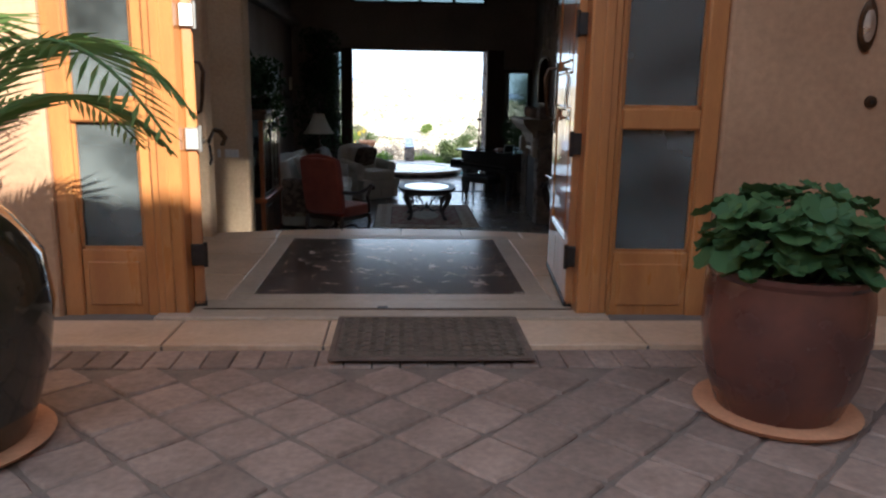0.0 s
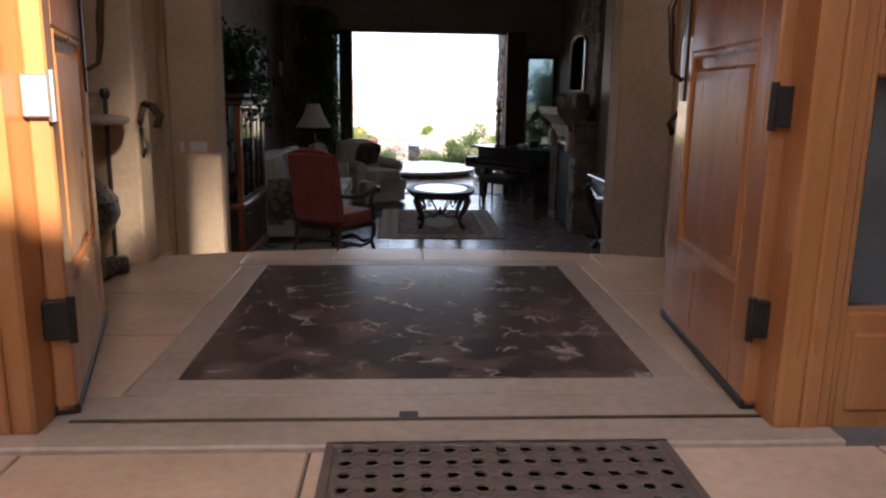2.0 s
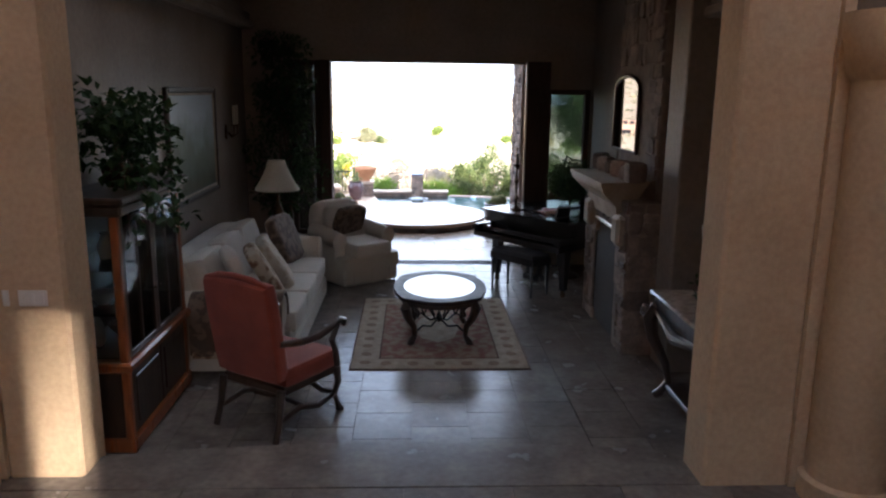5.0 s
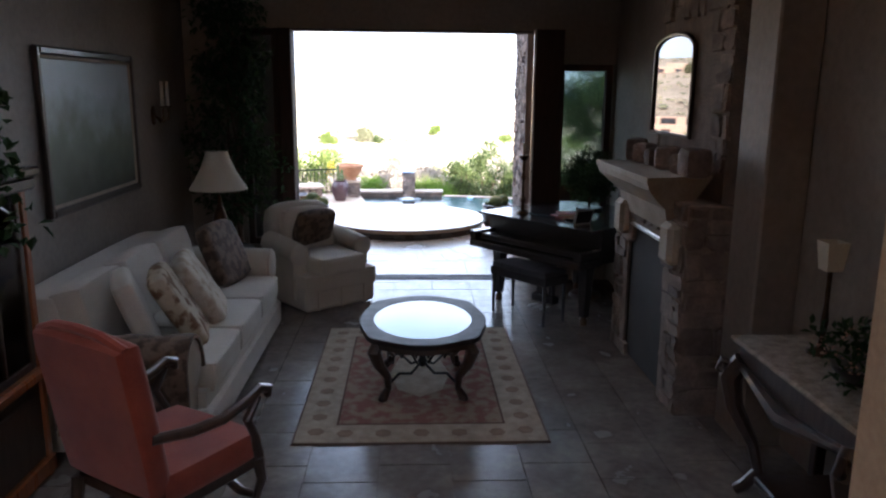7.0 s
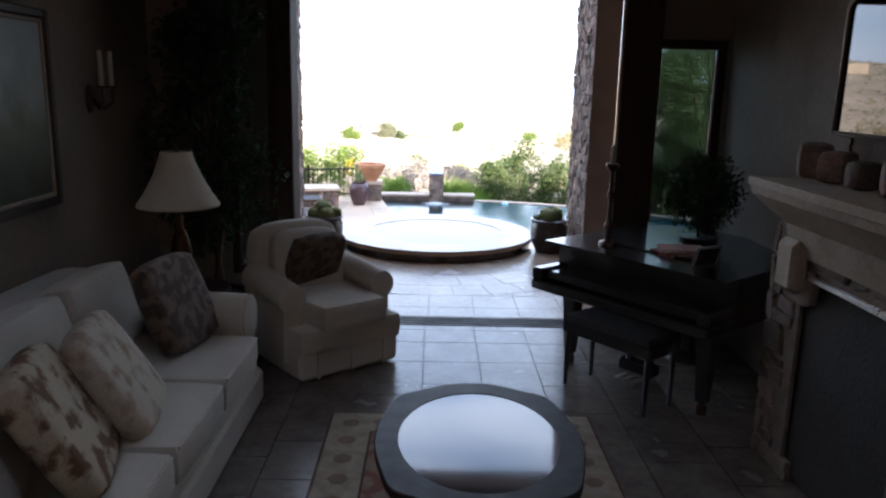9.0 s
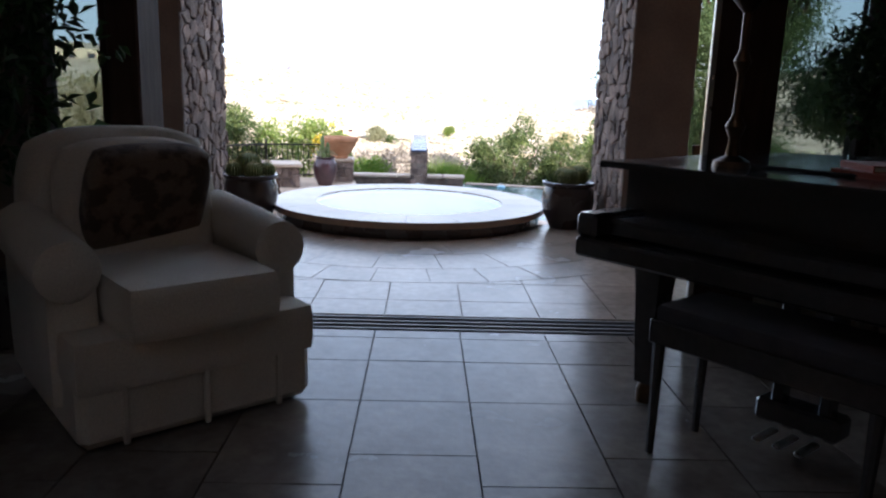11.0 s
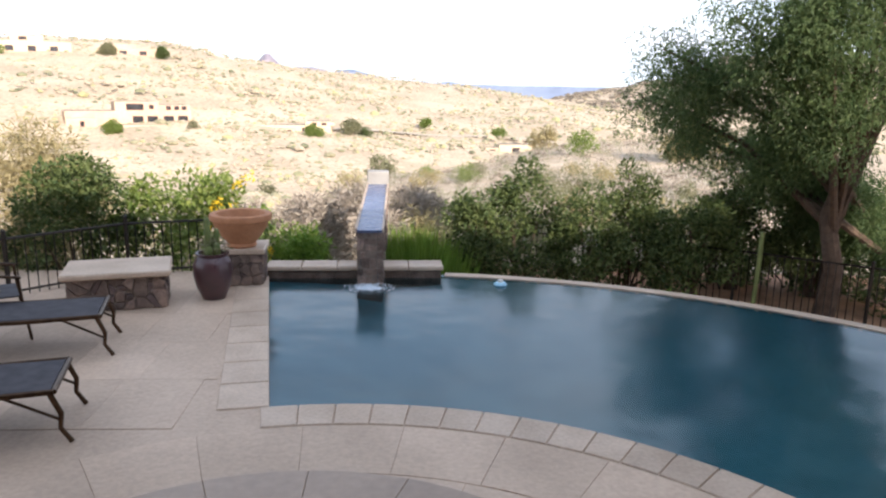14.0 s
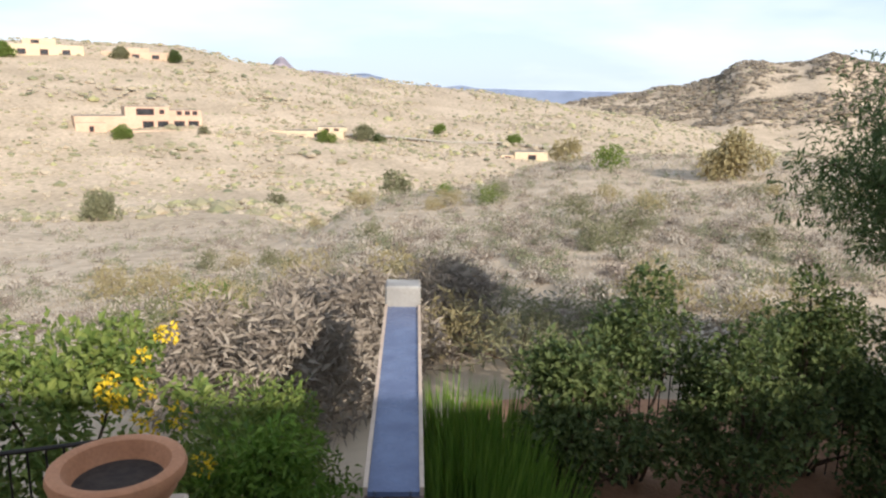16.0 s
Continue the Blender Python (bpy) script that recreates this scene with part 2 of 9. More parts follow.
POOLPLASTER = pbr("pool_plaster", (0.15, 0.30, 0.335), (0.11, 0.24, 0.275), 0.7, scale=1.5, fine=40, bump=0.05)
SPAPLASTER = pbr("spa_plaster", (0.135, 0.315, 0.47), (0.11, 0.27, 0.41), 0.6, scale=2, fine=40, bump=0.05)
RUBBER = pbr("brown_mat_rubber", (0.15, 0.10, 0.07), (0.115, 0.077, 0.055), 0.85, scale=8, fine=120, bump=0.3)
MATTAN = pbr("tan_mat_fibre", (0.16, 0.12, 0.085), (0.11, 0.085, 0.06), 0.95, scale=12, fine=160, bump=0.4)
SLING = pbr("dark_sling_fabric", (0.05, 0.047, 0.055), (0.035, 0.033, 0.04), 0.8, scale=10, fine=200, bump=0.2)
BARK = pbr("bark", (0.13, 0.085, 0.055), (0.08, 0.05, 0.035), 0.9, scale=10, fine=60, bump=0.7)
SHADE = pbr("linen_shade", (0.55, 0.50, 0.40), (0.50, 0.45, 0.36), 0.9, scale=4, fine=150, bump=0.15, spec=0.2)
ADOBE = pbr("adobe_stucco", (0.58, 0.42, 0.30), (0.50, 0.355, 0.25), 0.9, scale=0.3, fine=3, bump=0.0)
WINDOW_DARK = pbr("dark_window_glass", (0.03, 0.03, 0.032), (0.05, 0.05, 0.055), 0.1, scale=0.5, fine=5, bump=0.0)
WHITE = pbr("white_paint", (0.75, 0.73, 0.68), (0.70, 0.68, 0.63), 0.5, scale=3, fine=50, bump=0.05)
GLASS = glass_mat("clear_glass")
GLASS_DIM = glass_mat("dim_glass", (0.75, 0.85, 0.85), 0.0, 0.5)
WATER = water_mat("pool_water", (0.52, 0.76, 0.82), 0.016, 1.5, 1.58, 0.14)
SPAWATER = water_mat("spa_water", (0.52, 0.76, 0.95), 0.0012, 4.0, 1.48)
MIRROR = bpy.data.materials.new("mirror")
MIRROR.use_nodes = True
MIRROR.node_tree.nodes["Principled BSDF"].inputs["Base Color"].default_value = (0.065, 0.065, 0.068, 1)
MIRROR.node_tree.nodes["Principled BSDF"].inputs["Metallic"].default_value = 1.0
MIRROR.node_tree.nodes["Principled BSDF"].inputs["Roughness"].default_value = 0.02


# ---- mesh tools ----
class Shape:
    """Collects vertices and faces of one mesh."""

    def __init__(self):
        self.v, self.f = [], []

    def add(self, verts, faces, m=None):
        k = len(self.v)
        self.v += [tuple(m @ Vector(p)) if m else tuple(p) for p in verts]
        self.f += [tuple(i + k for i in f) for f in faces]
        return self

    def box(self, x0, x1, y0, y1, z0, z1, b=0.0, m=None):
        """A block with chamfered edges of width b."""
        x0, x1, y0, y1, z0, z1 = min(x0, x1), max(x0, x1), min(y0, y1), max(y0, y1), min(z0, z1), max(z0, z1)
        b = min(b, (x1 - x0) * 0.45, (y1 - y0) * 0.45, (z1 - z0) * 0.45)
        if b <= 0:
            vs = [(x, y, z) for x in (x0, x1) for y in (y0, y1) for z in (z0, z1)]
            return self.add(vs, [(0, 1, 3, 2), (4, 6, 7, 5), (0, 4, 5, 1), (2, 3, 7, 6), (0, 2, 6, 4), (1, 5, 7, 3)], m)
        c, h = Vector(((x0 + x1) / 2, (y0 + y1) / 2, (z0 + z1) / 2)), Vector(((x1 - x0) / 2, (y1 - y0) / 2, (z1 - z0) / 2))
        vs, idx = [], {}
        for sx in (-1, 1):
            for sy in (-1, 1):
                for sz in (-1, 1):
                    for ax in range(3):
                        p = [sx * (h.x - b), sy * (h.y - b), sz * (h.z - b)]
                        p[ax] = (sx, sy, sz)[ax] * h[ax]
                        idx[sx, sy, sz, ax] = len(vs)
                        vs.append((c.x + p[0], c.y + p[1], c.z + p[2]))
        fs = []
        for s in (-1, 1):
            q = [idx[s, -1, -1, 0], idx[s, 1, -1, 0], idx[s, 1, 1, 0], idx[s, -1, 1, 0]]
            fs.append(q if s > 0 else q[::-1])
            q = [idx[-1, s, -1, 1], idx[-1, s, 1, 1], idx[1, s, 1, 1], idx[1, s, -1, 1]]
            fs.append(q if s > 0 else q[::-1])
            q = [idx[-1, -1, s, 2], idx[1, -1, s, 2], idx[1, 1, s, 2], idx[-1, 1, s, 2]]
            fs.append(q if s > 0 else q[::-1])
        for s in (-1, 1):
            for t in (-1, 1):
                q = [idx[-1, s, t, 1], idx[1, s, t, 1], idx[1, s, t, 2], idx[-1, s, t, 2]]
                fs.append(q if s * t < 0 else q[::-1])
                q = [idx[s, -1, t, 0], idx[s, 1, t, 0], idx[s, 1, t, 2], idx[s, -1, t, 2]]
                fs.append(q if s * t > 0 else q[::-1])
                q = [idx[s, t, -1, 0], idx[s, t, 1, 0], idx[s, t, 1, 1], idx[s, t, -1, 1]]
                fs.append(q if s * t < 0 else q[::-1])
        for sx in (-1, 1):
            for sy in (-1, 1):
                for sz in (-1, 1):
                    q = [idx[sx, sy, sz, 0], idx[sx, sy, sz, 1], idx[sx, sy, sz, 2]]
                    fs.append(q if sx * sy * sz > 0 else q[::-1])
        return self.add(vs, fs, m)

    def lathe(self, profile, n=32, m=None, a0=0.0, a1=360.0, sx=1.0, sy=1.0):
        """Turns (radius, height) pairs round the z axis."""
        full = abs(a1 - a0) >= 359.9
        k = n if full else n + 1
        vs, fs = [], []
        for r, z in profile:
            for i in range(k):
                a = radians(a0 + (a1 - a0) * i / n)
                vs.append((sx * r * math.cos(a), sy * r * math.sin(a), z))
        for j in range(len(profile) - 1):
            for i in range(n if full else k - 1):
                i2 = (i + 1) % k
                fs.append((j * k + i, j * k + i2, (j + 1) * k + i2, (j + 1) * k + i))
        if full and profile[0][0] > 1e-6:
            fs.append(tuple(range(k))[::-1])
        if full and profile[-1][0] > 1e-6:
            fs.append(tuple((len(profile) - 1) * k + i for i in range(k)))
        return self.add(vs, fs, m)

    def tube(self, path, r, n=8, m=None, closed=False, flat=1.0):
        """A round bar along a path; r is one radius or one a point."""
        pts = [Vector(p) for p in path]
        rs = r if isinstance(r, (list, tuple)) else [r] * len(pts)
        vs, fs, up = [], [], None
        for i, p in enumerate(pts):
            a, b = pts[i - 1] if i or closed else p, pts[(i + 1) % len(pts)] if i < len(pts) - 1 or closed else p
            d = (b - a).normalized()
            if up is None:
                up = d.orthogonal().normalized()
            up = (up - d * up.dot(d)).normalized() if (up - d * up.dot(d)).length > 1e-6 else d.orthogonal().normalized()
            side = d.cross(up)
            for j in range(n):
                t = 2 * math.pi * j / n
                vs.append(p + up * math.cos(t) * rs[i] + side * math.sin(t) * rs[i] * flat)
        rows = len(pts)
        for i in range(rows if closed else rows - 1):
            for j in range(n):
                j2, i2 = (j + 1) % n, (i + 1) % rows
                fs.append((i * n + j, i * n + j2, i2 * n + j2, i2 * n + j))
        if not closed:
            fs.append(tuple(range(n))[::-1])
            fs.append(tuple((rows - 1) * n + j for j in range(n)))
        return self.add(vs, fs, m)

    def prism(self, outline, z0, z1, m=None, b=0.0):
        """An upright block on a flat outline (counter-clockwise from above), the top edge chamfered by b."""
        n = len(outline)
        c = Vector((sum(p[0] for p in outline) / n, sum(p[1] for p in outline) / n))
        vs = [(x, y, z0) for x, y in outline]
        fs = [tuple(range(n))[::-1]]
        levels = [(0.0, z1)] if b <= 0 else [(0.0, z1 - b), (b, z1)]
        for off, z in levels:
            for x, y in outline:
                d = Vector((x, y)) - c
                k = 1 - off / max(d.length, 1e-6)
                vs.append((c.x + d.x * k, c.y + d.y * k, z))
        for j in range(len(levels)):
            for i in range(n):
                i2 = (i + 1) % n
                fs.append((j * n + i, j * n + i2, (j + 1) * n + i2, (j + 1) * n + i))
        fs.append(tuple(len(levels) * n + i for i in range(n)))
        return self.add(vs, fs, m)

    def cushion(self, x0, x1, y0, y1, z0, z1, m=None, n=10, puff=0.35, power=4.0):
        """A soft, swollen block."""
        c, h = ((x0 + x1) / 2, (y0 + y1) / 2, (z0 + z1) / 2), ((x1 - x0) / 2, (y1 - y0) / 2, (z1 - z0) / 2)
        vs, fs, seen = [], [], {}
        def vert(p):
            key = tuple(round(q, 5) for q in p)
            if key not in seen:
                q = Vector(p)
                k = (abs(q.x) ** power + abs(q.y) ** power + abs(q.z) ** power) ** (1 / power)
                s = q / k
                s = s * (1 - puff) + q * puff
                seen[key] = len(vs)
                vs.append((c[0] + s.x * h[0], c[1] + s.y * h[1], c[2] + s.z * h[2]))
            return seen[key]
        for ax in range(3):
            for s in (-1, 1):
                for i in range(n):
                    for j in range(n):
                        q = []
                        for u, w in ((i, j), (i + 1, j), (i + 1, j + 1), (i, j + 1)):
                            p = [0, 0, 0]
                            p[ax], p[(ax + 1) % 3], p[(ax + 2) % 3] = s, -1 + 2 * u / n, -1 + 2 * w / n
                            q.append(vert(p))
                        fs.append(tuple(q) if s > 0 else tuple(q[::-1]))
        return self.add(vs, fs, m)

    def mesh(self, name, mat, smooth=True, angle=35):
        me = bpy.data.meshes.new(name)
        me.from_pydata(self.v, [], self.f)
        me.materials.append(mat)
        if smooth:
            me.shade_smooth()
            me.set_sharp_from_angle(angle=radians(angle))
        me.update()
        return me


def thing(name, x, y, z, turn=0.0, label="", category="", group=""):
    """An empty at the base of a thing, which carries its parts."""
    ob = new(name)
    ob.empty_display_size = 0.1
    ob.matrix_world = pose(x, y, z, 0, 0, turn)
    return tagged(ob, label, category, group)


def part(name, shape, mat, parent, label="", smooth=True, angle=35):
    ob = new(name, shape.mesh(name, mat, smooth, angle))
    ob.parent = parent
    return tagged(ob, label)


def solid(name, shape, mat, label="", category="", kind="", group="", smooth=True, angle=35):
    """A thing or a piece of the setting that is one mesh, in world place."""
    return tagged(new(name, shape.mesh(name, mat, smooth, angle)), label, category, group, kind)


def S():
    return Shape()


def arc(cx, cy, r, a0, a1, n):
    """Points of an arc; degrees from +y towards +x."""
    return [(cx + r * math.sin(radians(a0 + (a1 - a0) * i / n)), cy + r * math.cos(radians(a0 + (a1 - a0) * i / n))) for i in range(n + 1)]

# ---- levels and main lines of the plan ----
OUT, ENTRY, HALL, LIV, DECK, WATER_Z = -0.02, 0.0, -0.67, -0.84, -1.35, -1.39
LINTEL, CEIL, ROOF, PATIO_TOP = 1.93, 3.55, 4.2, 3.34
SPA = (0.25, 17.85)  # the middle of the spa, of the pool's arcs and of the paving rings
STEP_C, STEP_R = (0.0, 1.24), 4.40  # the middle and radius of the entry's curved steps


# ---- large structure ----
def wall(name, x0, x1, y0, y1, z0, z1, mat, label):
    return solid(name, S().box(x0, x1, y0, y1, z0, z1, 0.012), mat, label, kind="structure")


def polar(r, az, c=SPA):
    return (c[0] + r * math.sin(radians(az)), c[1] + r * math.cos(radians(az)))


def ring_slab(name, c, r0, r1, a0, a1, z0, z1, mat, n=48, label="", kind="structure", parent=None, b=0.0):
    """A slab between two arcs."""
    sh = S()
    inner, outer = arc(*c, r0, a0, a1, n), arc(*c, r1, a0, a1, n)
    vs, fs = [], []
    for (xi, yi), (xo, yo) in zip(inner, outer):
        vs += [(xi, yi, z0), (xi, yi, z1), (xo, yo, z1), (xo, yo, z0)]
    full = abs(a1 - a0) >= 359.9
    for i in range(n):
        a, d = 4 * i, 4 * (i + 1)
        fs += [(a + 1, a + 2, d + 2, d + 1), (a, d, d + 3, a + 3), (a + 1, d + 1, d, a), (a + 2, a + 3, d + 3, d + 2)]
    if not full:
        fs += [(0, 3, 2, 1), (4 * n, 4 * n + 1, 4 * n + 2, 4 * n + 3)]
    sh.add(vs, [f[::-1] for f in fs])
    if parent:
        return part(name, sh, mat, parent, label)
    return solid(name, sh, mat, label, kind=kind)


# entry court
solid("ground_court", S().box(-9, 9, -12, 2.78, -0.4, OUT - 0.012), COURTSAND, "sandy joints under the clay paving of the court", kind="structure", smooth=False)
wall("wall_facade_left", -9, -1.685, 3.20, 3.42, -0.4, 4.0, PLASTER_OUT, "sunlit tan stucco wall beside the entrance")
wall("wall_facade_right", 1.66, 9, 3.20, 3.42, -0.4, 4.0, PLASTER_OUT, "shaded tan stucco wall beside the entrance")
wall("wall_facade_top", -1.685, 1.66, 3.20, 3.42, 2.93, 4.0, PLASTER_OUT, "tan stucco wall over the double door")
# Unseen side wall; its openings are added to let chosen sunbeams through.
sh = S().box(2.95, 3.2, -3.85, -3.8, -0.4, 6.6).box(2.95, 3.2, -2.8, -1.62, -0.4, 6.6).box(2.95, 3.2, -0.50, 3.20, -0.4, 6.6)
sh.box(2.95, 3.2, -3.8, -2.8, -0.4, 4.2).box(2.95, 3.2, -3.8, -2.8, 5.8, 6.6).box(2.95, 3.2, -1.62, -0.50, -0.4, 3.62).box(2.95, 3.2, -1.62, -0.50, 5.42, 6.6)
# Added louvres, out of view, that dim the beams and soften the sun patches.
for nm, yc, hw, zb, n, hs in (("added_sun_grille_1", -1.06, 0.56, 3.62, 25, 0.0465), ("added_sun_grille_2", -3.3, 0.42, 4.2, 22, 0.053)):
    grille = tagged(thing(nm, 3.07, yc, zb, 0, "unseen louvres added in the wall opening to thin the sun"), kind="structure")
    for k in range(n):
        part("slat", S().box(-0.004, 0.004, -hw, hw, 0.015 + 0.07 * k, 0.015 + min(0.067, hs + 0.0010 * max(0, k - 6) + 0.0035 * max(0, 4 - k)) + 0.07 * k), ALDER, grille, smooth=False)
solid("wall_unseen_wing_right", sh, PLASTER_OUT, "unseen tan stucco side wall with two added openings that shape the sun", kind="structure", smooth=False)
# Out-of-view eave added to cut the sky light on the facade.
wall("eave_unseen_entrance", -9, 2.95, 1.75, 3.2, 3.75, 3.95, PLASTER_OUT, "unseen stucco eave added to shade the entrance wall")
# Unseen court walls, tall enough to set the shadow line and block sky.
wall("wall_unseen_court_back", -9, 9, -7.2, -6.9, -0.4, 5.72, PLASTER_OUT, "unseen tan stucco wall closing the court, raised to cast its shade")
wall("wall_unseen_court_left", -7.2, -7.0, -6.9, 3.20, -0.4, 5.4, PLASTER_OUT, "unseen tan stucco wall at the court's left, raised to block sky light")

# entry hall shell
solid("floor_entry_bed", S().box(-2.6, 2.6, 2.74, 5.2, -0.9, ENTRY - 0.012), GROUT, "mortar bed under the entry stone", kind="structure", smooth=False)
wall("wall_entry_left", -2.65, -2.4, 3.42, 5.27, -0.9, 3.0, PLASTER, "tan plaster side wall of the entry")
wall("wall_entry_right", 2.4, 2.65, 3.42, 5.27, -0.9, 3.0, PLASTER, "tan plaster side wall of the entry")
wall("wall_entry_pier_left", -4.2, -1.45, 5.27, 5.47, -0.9, 3.0, PLASTER, "tan plaster wall end beside the steps")
wall("wall_entry_pier_right", 1.45, 4.2, 5.30, 5.50, -0.9, 3.0, PLASTER, "tan plaster wall end beside the steps")
# Ceiling with gaps for two unseen openings added to light the hall.
sh = S().box(-4.3, 4.3, 3.42, 5.6, 3.0, 3.2).box(-4.3, 4.3, 7.5, 8.2, 3.0, 3.2).box(-4.3, -2.5, 5.6, 7.5, 3.0, 3.2).box(-1.1, 1.1, 5.6, 7.5, 3.0, 3.2).box(2.5, 4.3, 5.6, 7.5, 3.0, 3.2)
solid("ceiling_entry", sh, CEILING, "dark plaster ceiling of the entry with two added roof lights", kind="structure", smooth=False)
wall("wall_hall_left", -4.4, -4.2, 5.27, 8.45, -0.9, 3.0, PLASTER, "plaster end wall of the cross hall")
wall("wall_hall_right", 4.2, 4.4, 5.27, 8.45, -0.9, 3.0, PLASTER, "plaster end wall of the cross hall")

# curved steps down from the entry
for k in range(0, 4):
    r = STEP_R + 0.30 * k
    ring_slab("step_%d" % (k + 1), STEP_C, 3.6 if k == 0 else r - 0.34, r, -21 if k == 0 else -34, 21 if k == 0 else 34, -0.9, -0.1675 * k - (0.012 if k == 0 else 0), LIMESTONE if k == 0 else FLOORTILE, 40, "curved stone step down to the cross hall")
solid("floor_hall", S().box(-4.2, 4.2, 5.4, 8.30, -1.0, HALL - 0.012), GROUT, "dark stone floor of the cross hall", kind="structure", smooth=False)
# nosing of the last step down to the living room
nose = arc(0.05, -1.45, 10.0, -14.5, 14.5, 30)
solid("step_5", S().prism([(2.56, 8.0), *nose[::-1], (-2.46, 8.0)], -1.0, HALL), FLOORTILE, "wide curved stone step into the living room", kind="structure", smooth=False)

# piers between hall and living room, with the rounded pilasters of the side passages
def hall_pier(name, s, xin, xout, y0):
    sh = S().box(s * xin, s * xout, y0, y0 + 0.32, -0.9, CEIL, 0.02)
    sh.box(s * xout, s * 4.3, y0 - 0.02, y0 + 0.3, -0.9, CEIL)
    return solid(name, sh, PLASTER, "tan plaster pier at the living room opening", kind="structure")


hall_pier("wall_pier_left", -1, 1.73, 2.16, 8.14)
hall_pier("wall_pier_right", 1, 1.84, 2.34, 7.98)
for nm, s, xc, yc in (("pilaster_left", -1, -2.40, 7.98), ("pilaster_right", 1, 2.60, 7.84)):
    sh = S().lathe([(0.25, HALL), (0.25, HALL + 0.12), (0.22, HALL + 0.14), (0.22, 1.62), (0.25, 1.66), (0.27, 1.78), (0.29, 1.84), (0.29, 1.95)], 28, pose(xc, yc, 0))
    solid(nm, sh, PLASTER, "rounded tan plaster pilaster in the side passage", kind="structure")
    # Darker plaster than the pilaster's carries the header's shade in its colour.
    solid("wall_passage_header_" + ("left" if s < 0 else "right"), S().box(xc - s * 0.2, xc + s * 1.6, yc - 0.28, yc + 0.16, 1.95, 3.0, 0.01), PLASTER_DARK, "plaster header over the side passage, its shade put into a darker colour", kind="structure")

# living room shell
solid("floor_living_bed", S().box(-2.9, 3.1, 8.2, 14.30, -1.1, LIV - 0.012), GROUT, "dark grout under the living room stone", kind="structure", smooth=False)
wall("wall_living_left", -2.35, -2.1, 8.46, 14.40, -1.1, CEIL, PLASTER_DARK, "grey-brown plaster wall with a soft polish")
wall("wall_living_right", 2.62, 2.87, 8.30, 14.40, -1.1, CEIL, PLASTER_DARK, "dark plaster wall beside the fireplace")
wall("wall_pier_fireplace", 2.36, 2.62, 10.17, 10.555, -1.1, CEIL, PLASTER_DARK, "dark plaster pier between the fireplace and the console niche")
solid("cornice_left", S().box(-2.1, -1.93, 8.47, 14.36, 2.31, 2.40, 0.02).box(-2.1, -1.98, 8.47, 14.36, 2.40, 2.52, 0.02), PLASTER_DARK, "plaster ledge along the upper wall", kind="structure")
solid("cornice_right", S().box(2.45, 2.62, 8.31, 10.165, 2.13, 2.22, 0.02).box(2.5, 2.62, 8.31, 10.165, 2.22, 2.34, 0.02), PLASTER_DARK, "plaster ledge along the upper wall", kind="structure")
# One more added opening, out of view, lets sky light into the living room.
sh = S().box(-2.6, 3.0, 8.1, 9.0, CEIL, CEIL + 0.2).box(-2.6, 3.0, 10.6, 14.7, CEIL, CEIL + 0.2).box(-2.6, -1.2, 9.0, 10.6, CEIL, CEIL + 0.2).box(0.2, 3.0, 9.0, 10.6, CEIL, CEIL + 0.2)
solid("ceiling_living", sh, CEILING, "dark plaster ceiling of the living room with an added roof light", kind="structure", smooth=False)
# rear wall: wide opening, a window either side, a row of high windows
REAR0, REAR1 = 14.40, 14.62
sh = S()
sh.box(-2.6, 3.0, REAR0, REAR1, LINTEL, 2.78).box(-2.6, 3.0, REAR0, REAR1, 3.42, CEIL)
sh.box(-2.6, -1.50, REAR0, REAR1, -1.1, LINTEL).box(2.60, 3.0, REAR0, REAR1, -1.1, LINTEL)
sh.box(-2.6, -0.98, REAR0, REAR1, 2.78, 3.42).box(1.66, 3.0, REAR0, REAR1, 2.78, 3.42)
sh.box(-1.50, -1.10, REAR0, REAR1, -1.1, -0.45).box(1.99, 2.60, REAR0, REAR1, -1.1, -0.10).box(1.99, 2.60, REAR0, REAR1, 1.58, LINTEL)
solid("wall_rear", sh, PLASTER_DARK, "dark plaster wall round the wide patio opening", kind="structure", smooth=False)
ADDED_LIGHTS = ((-2.5, -1.1, 5.6, 7.5, 3.2), (1.1, 2.5, 5.6, 7.5, 3.2), (-1.2, 0.2, 9.0, 10.6, CEIL + 0.2))  # unseen roof lights added to brighten the rooms: sides and ceiling height
sh = S()
R0, R1 = ROOF, ROOF + 0.25
# Right end runs unseen past the house wall to keep sun off the pool.
sh.box(-9, 12, 3.0, 5.6, R0, R1).box(-9, 12, 7.5, 9.0, R0, R1).box(-9, 12, 10.6, 14.9, R0, R1)
sh.box(-9, -2.5, 5.6, 7.5, R0, R1).box(-1.1, 1.1, 5.6, 7.5, R0, R1).box(2.5, 12, 5.6, 7.5, R0, R1).box(-9, -1.2, 9.0, 10.6, R0, R1).box(0.2, 12, 9.0, 10.6, R0, R1)
solid("roof_house", sh, PLASTER_OUT, "flat stucco roof of the house with added roof lights", kind="structure", smooth=False)
for k, (x0, x1, y0, y1, zc) in enumerate(ADDED_LIGHTS):
    sh = S().box(x0 - 0.06, x0, y0 - 0.06, y1 + 0.06, zc, R0).box(x1, x1 + 0.06, y0 - 0.06, y1 + 0.06, zc, R0).box(x0, x1, y0 - 0.06, y0, zc, R0).box(x0, x1, y1, y1 + 0.06, zc, R0)
    solid("added_roof_light_shaft_%d" % (k + 1), sh, PLASTER, "tan plastered shaft of an added roof light", kind="structure", smooth=False)
wall("wall_house_left", -9, -8.7, 3.42, 14.6, -1.5, ROOF, PLASTER_OUT, "stucco outer wall of the house")
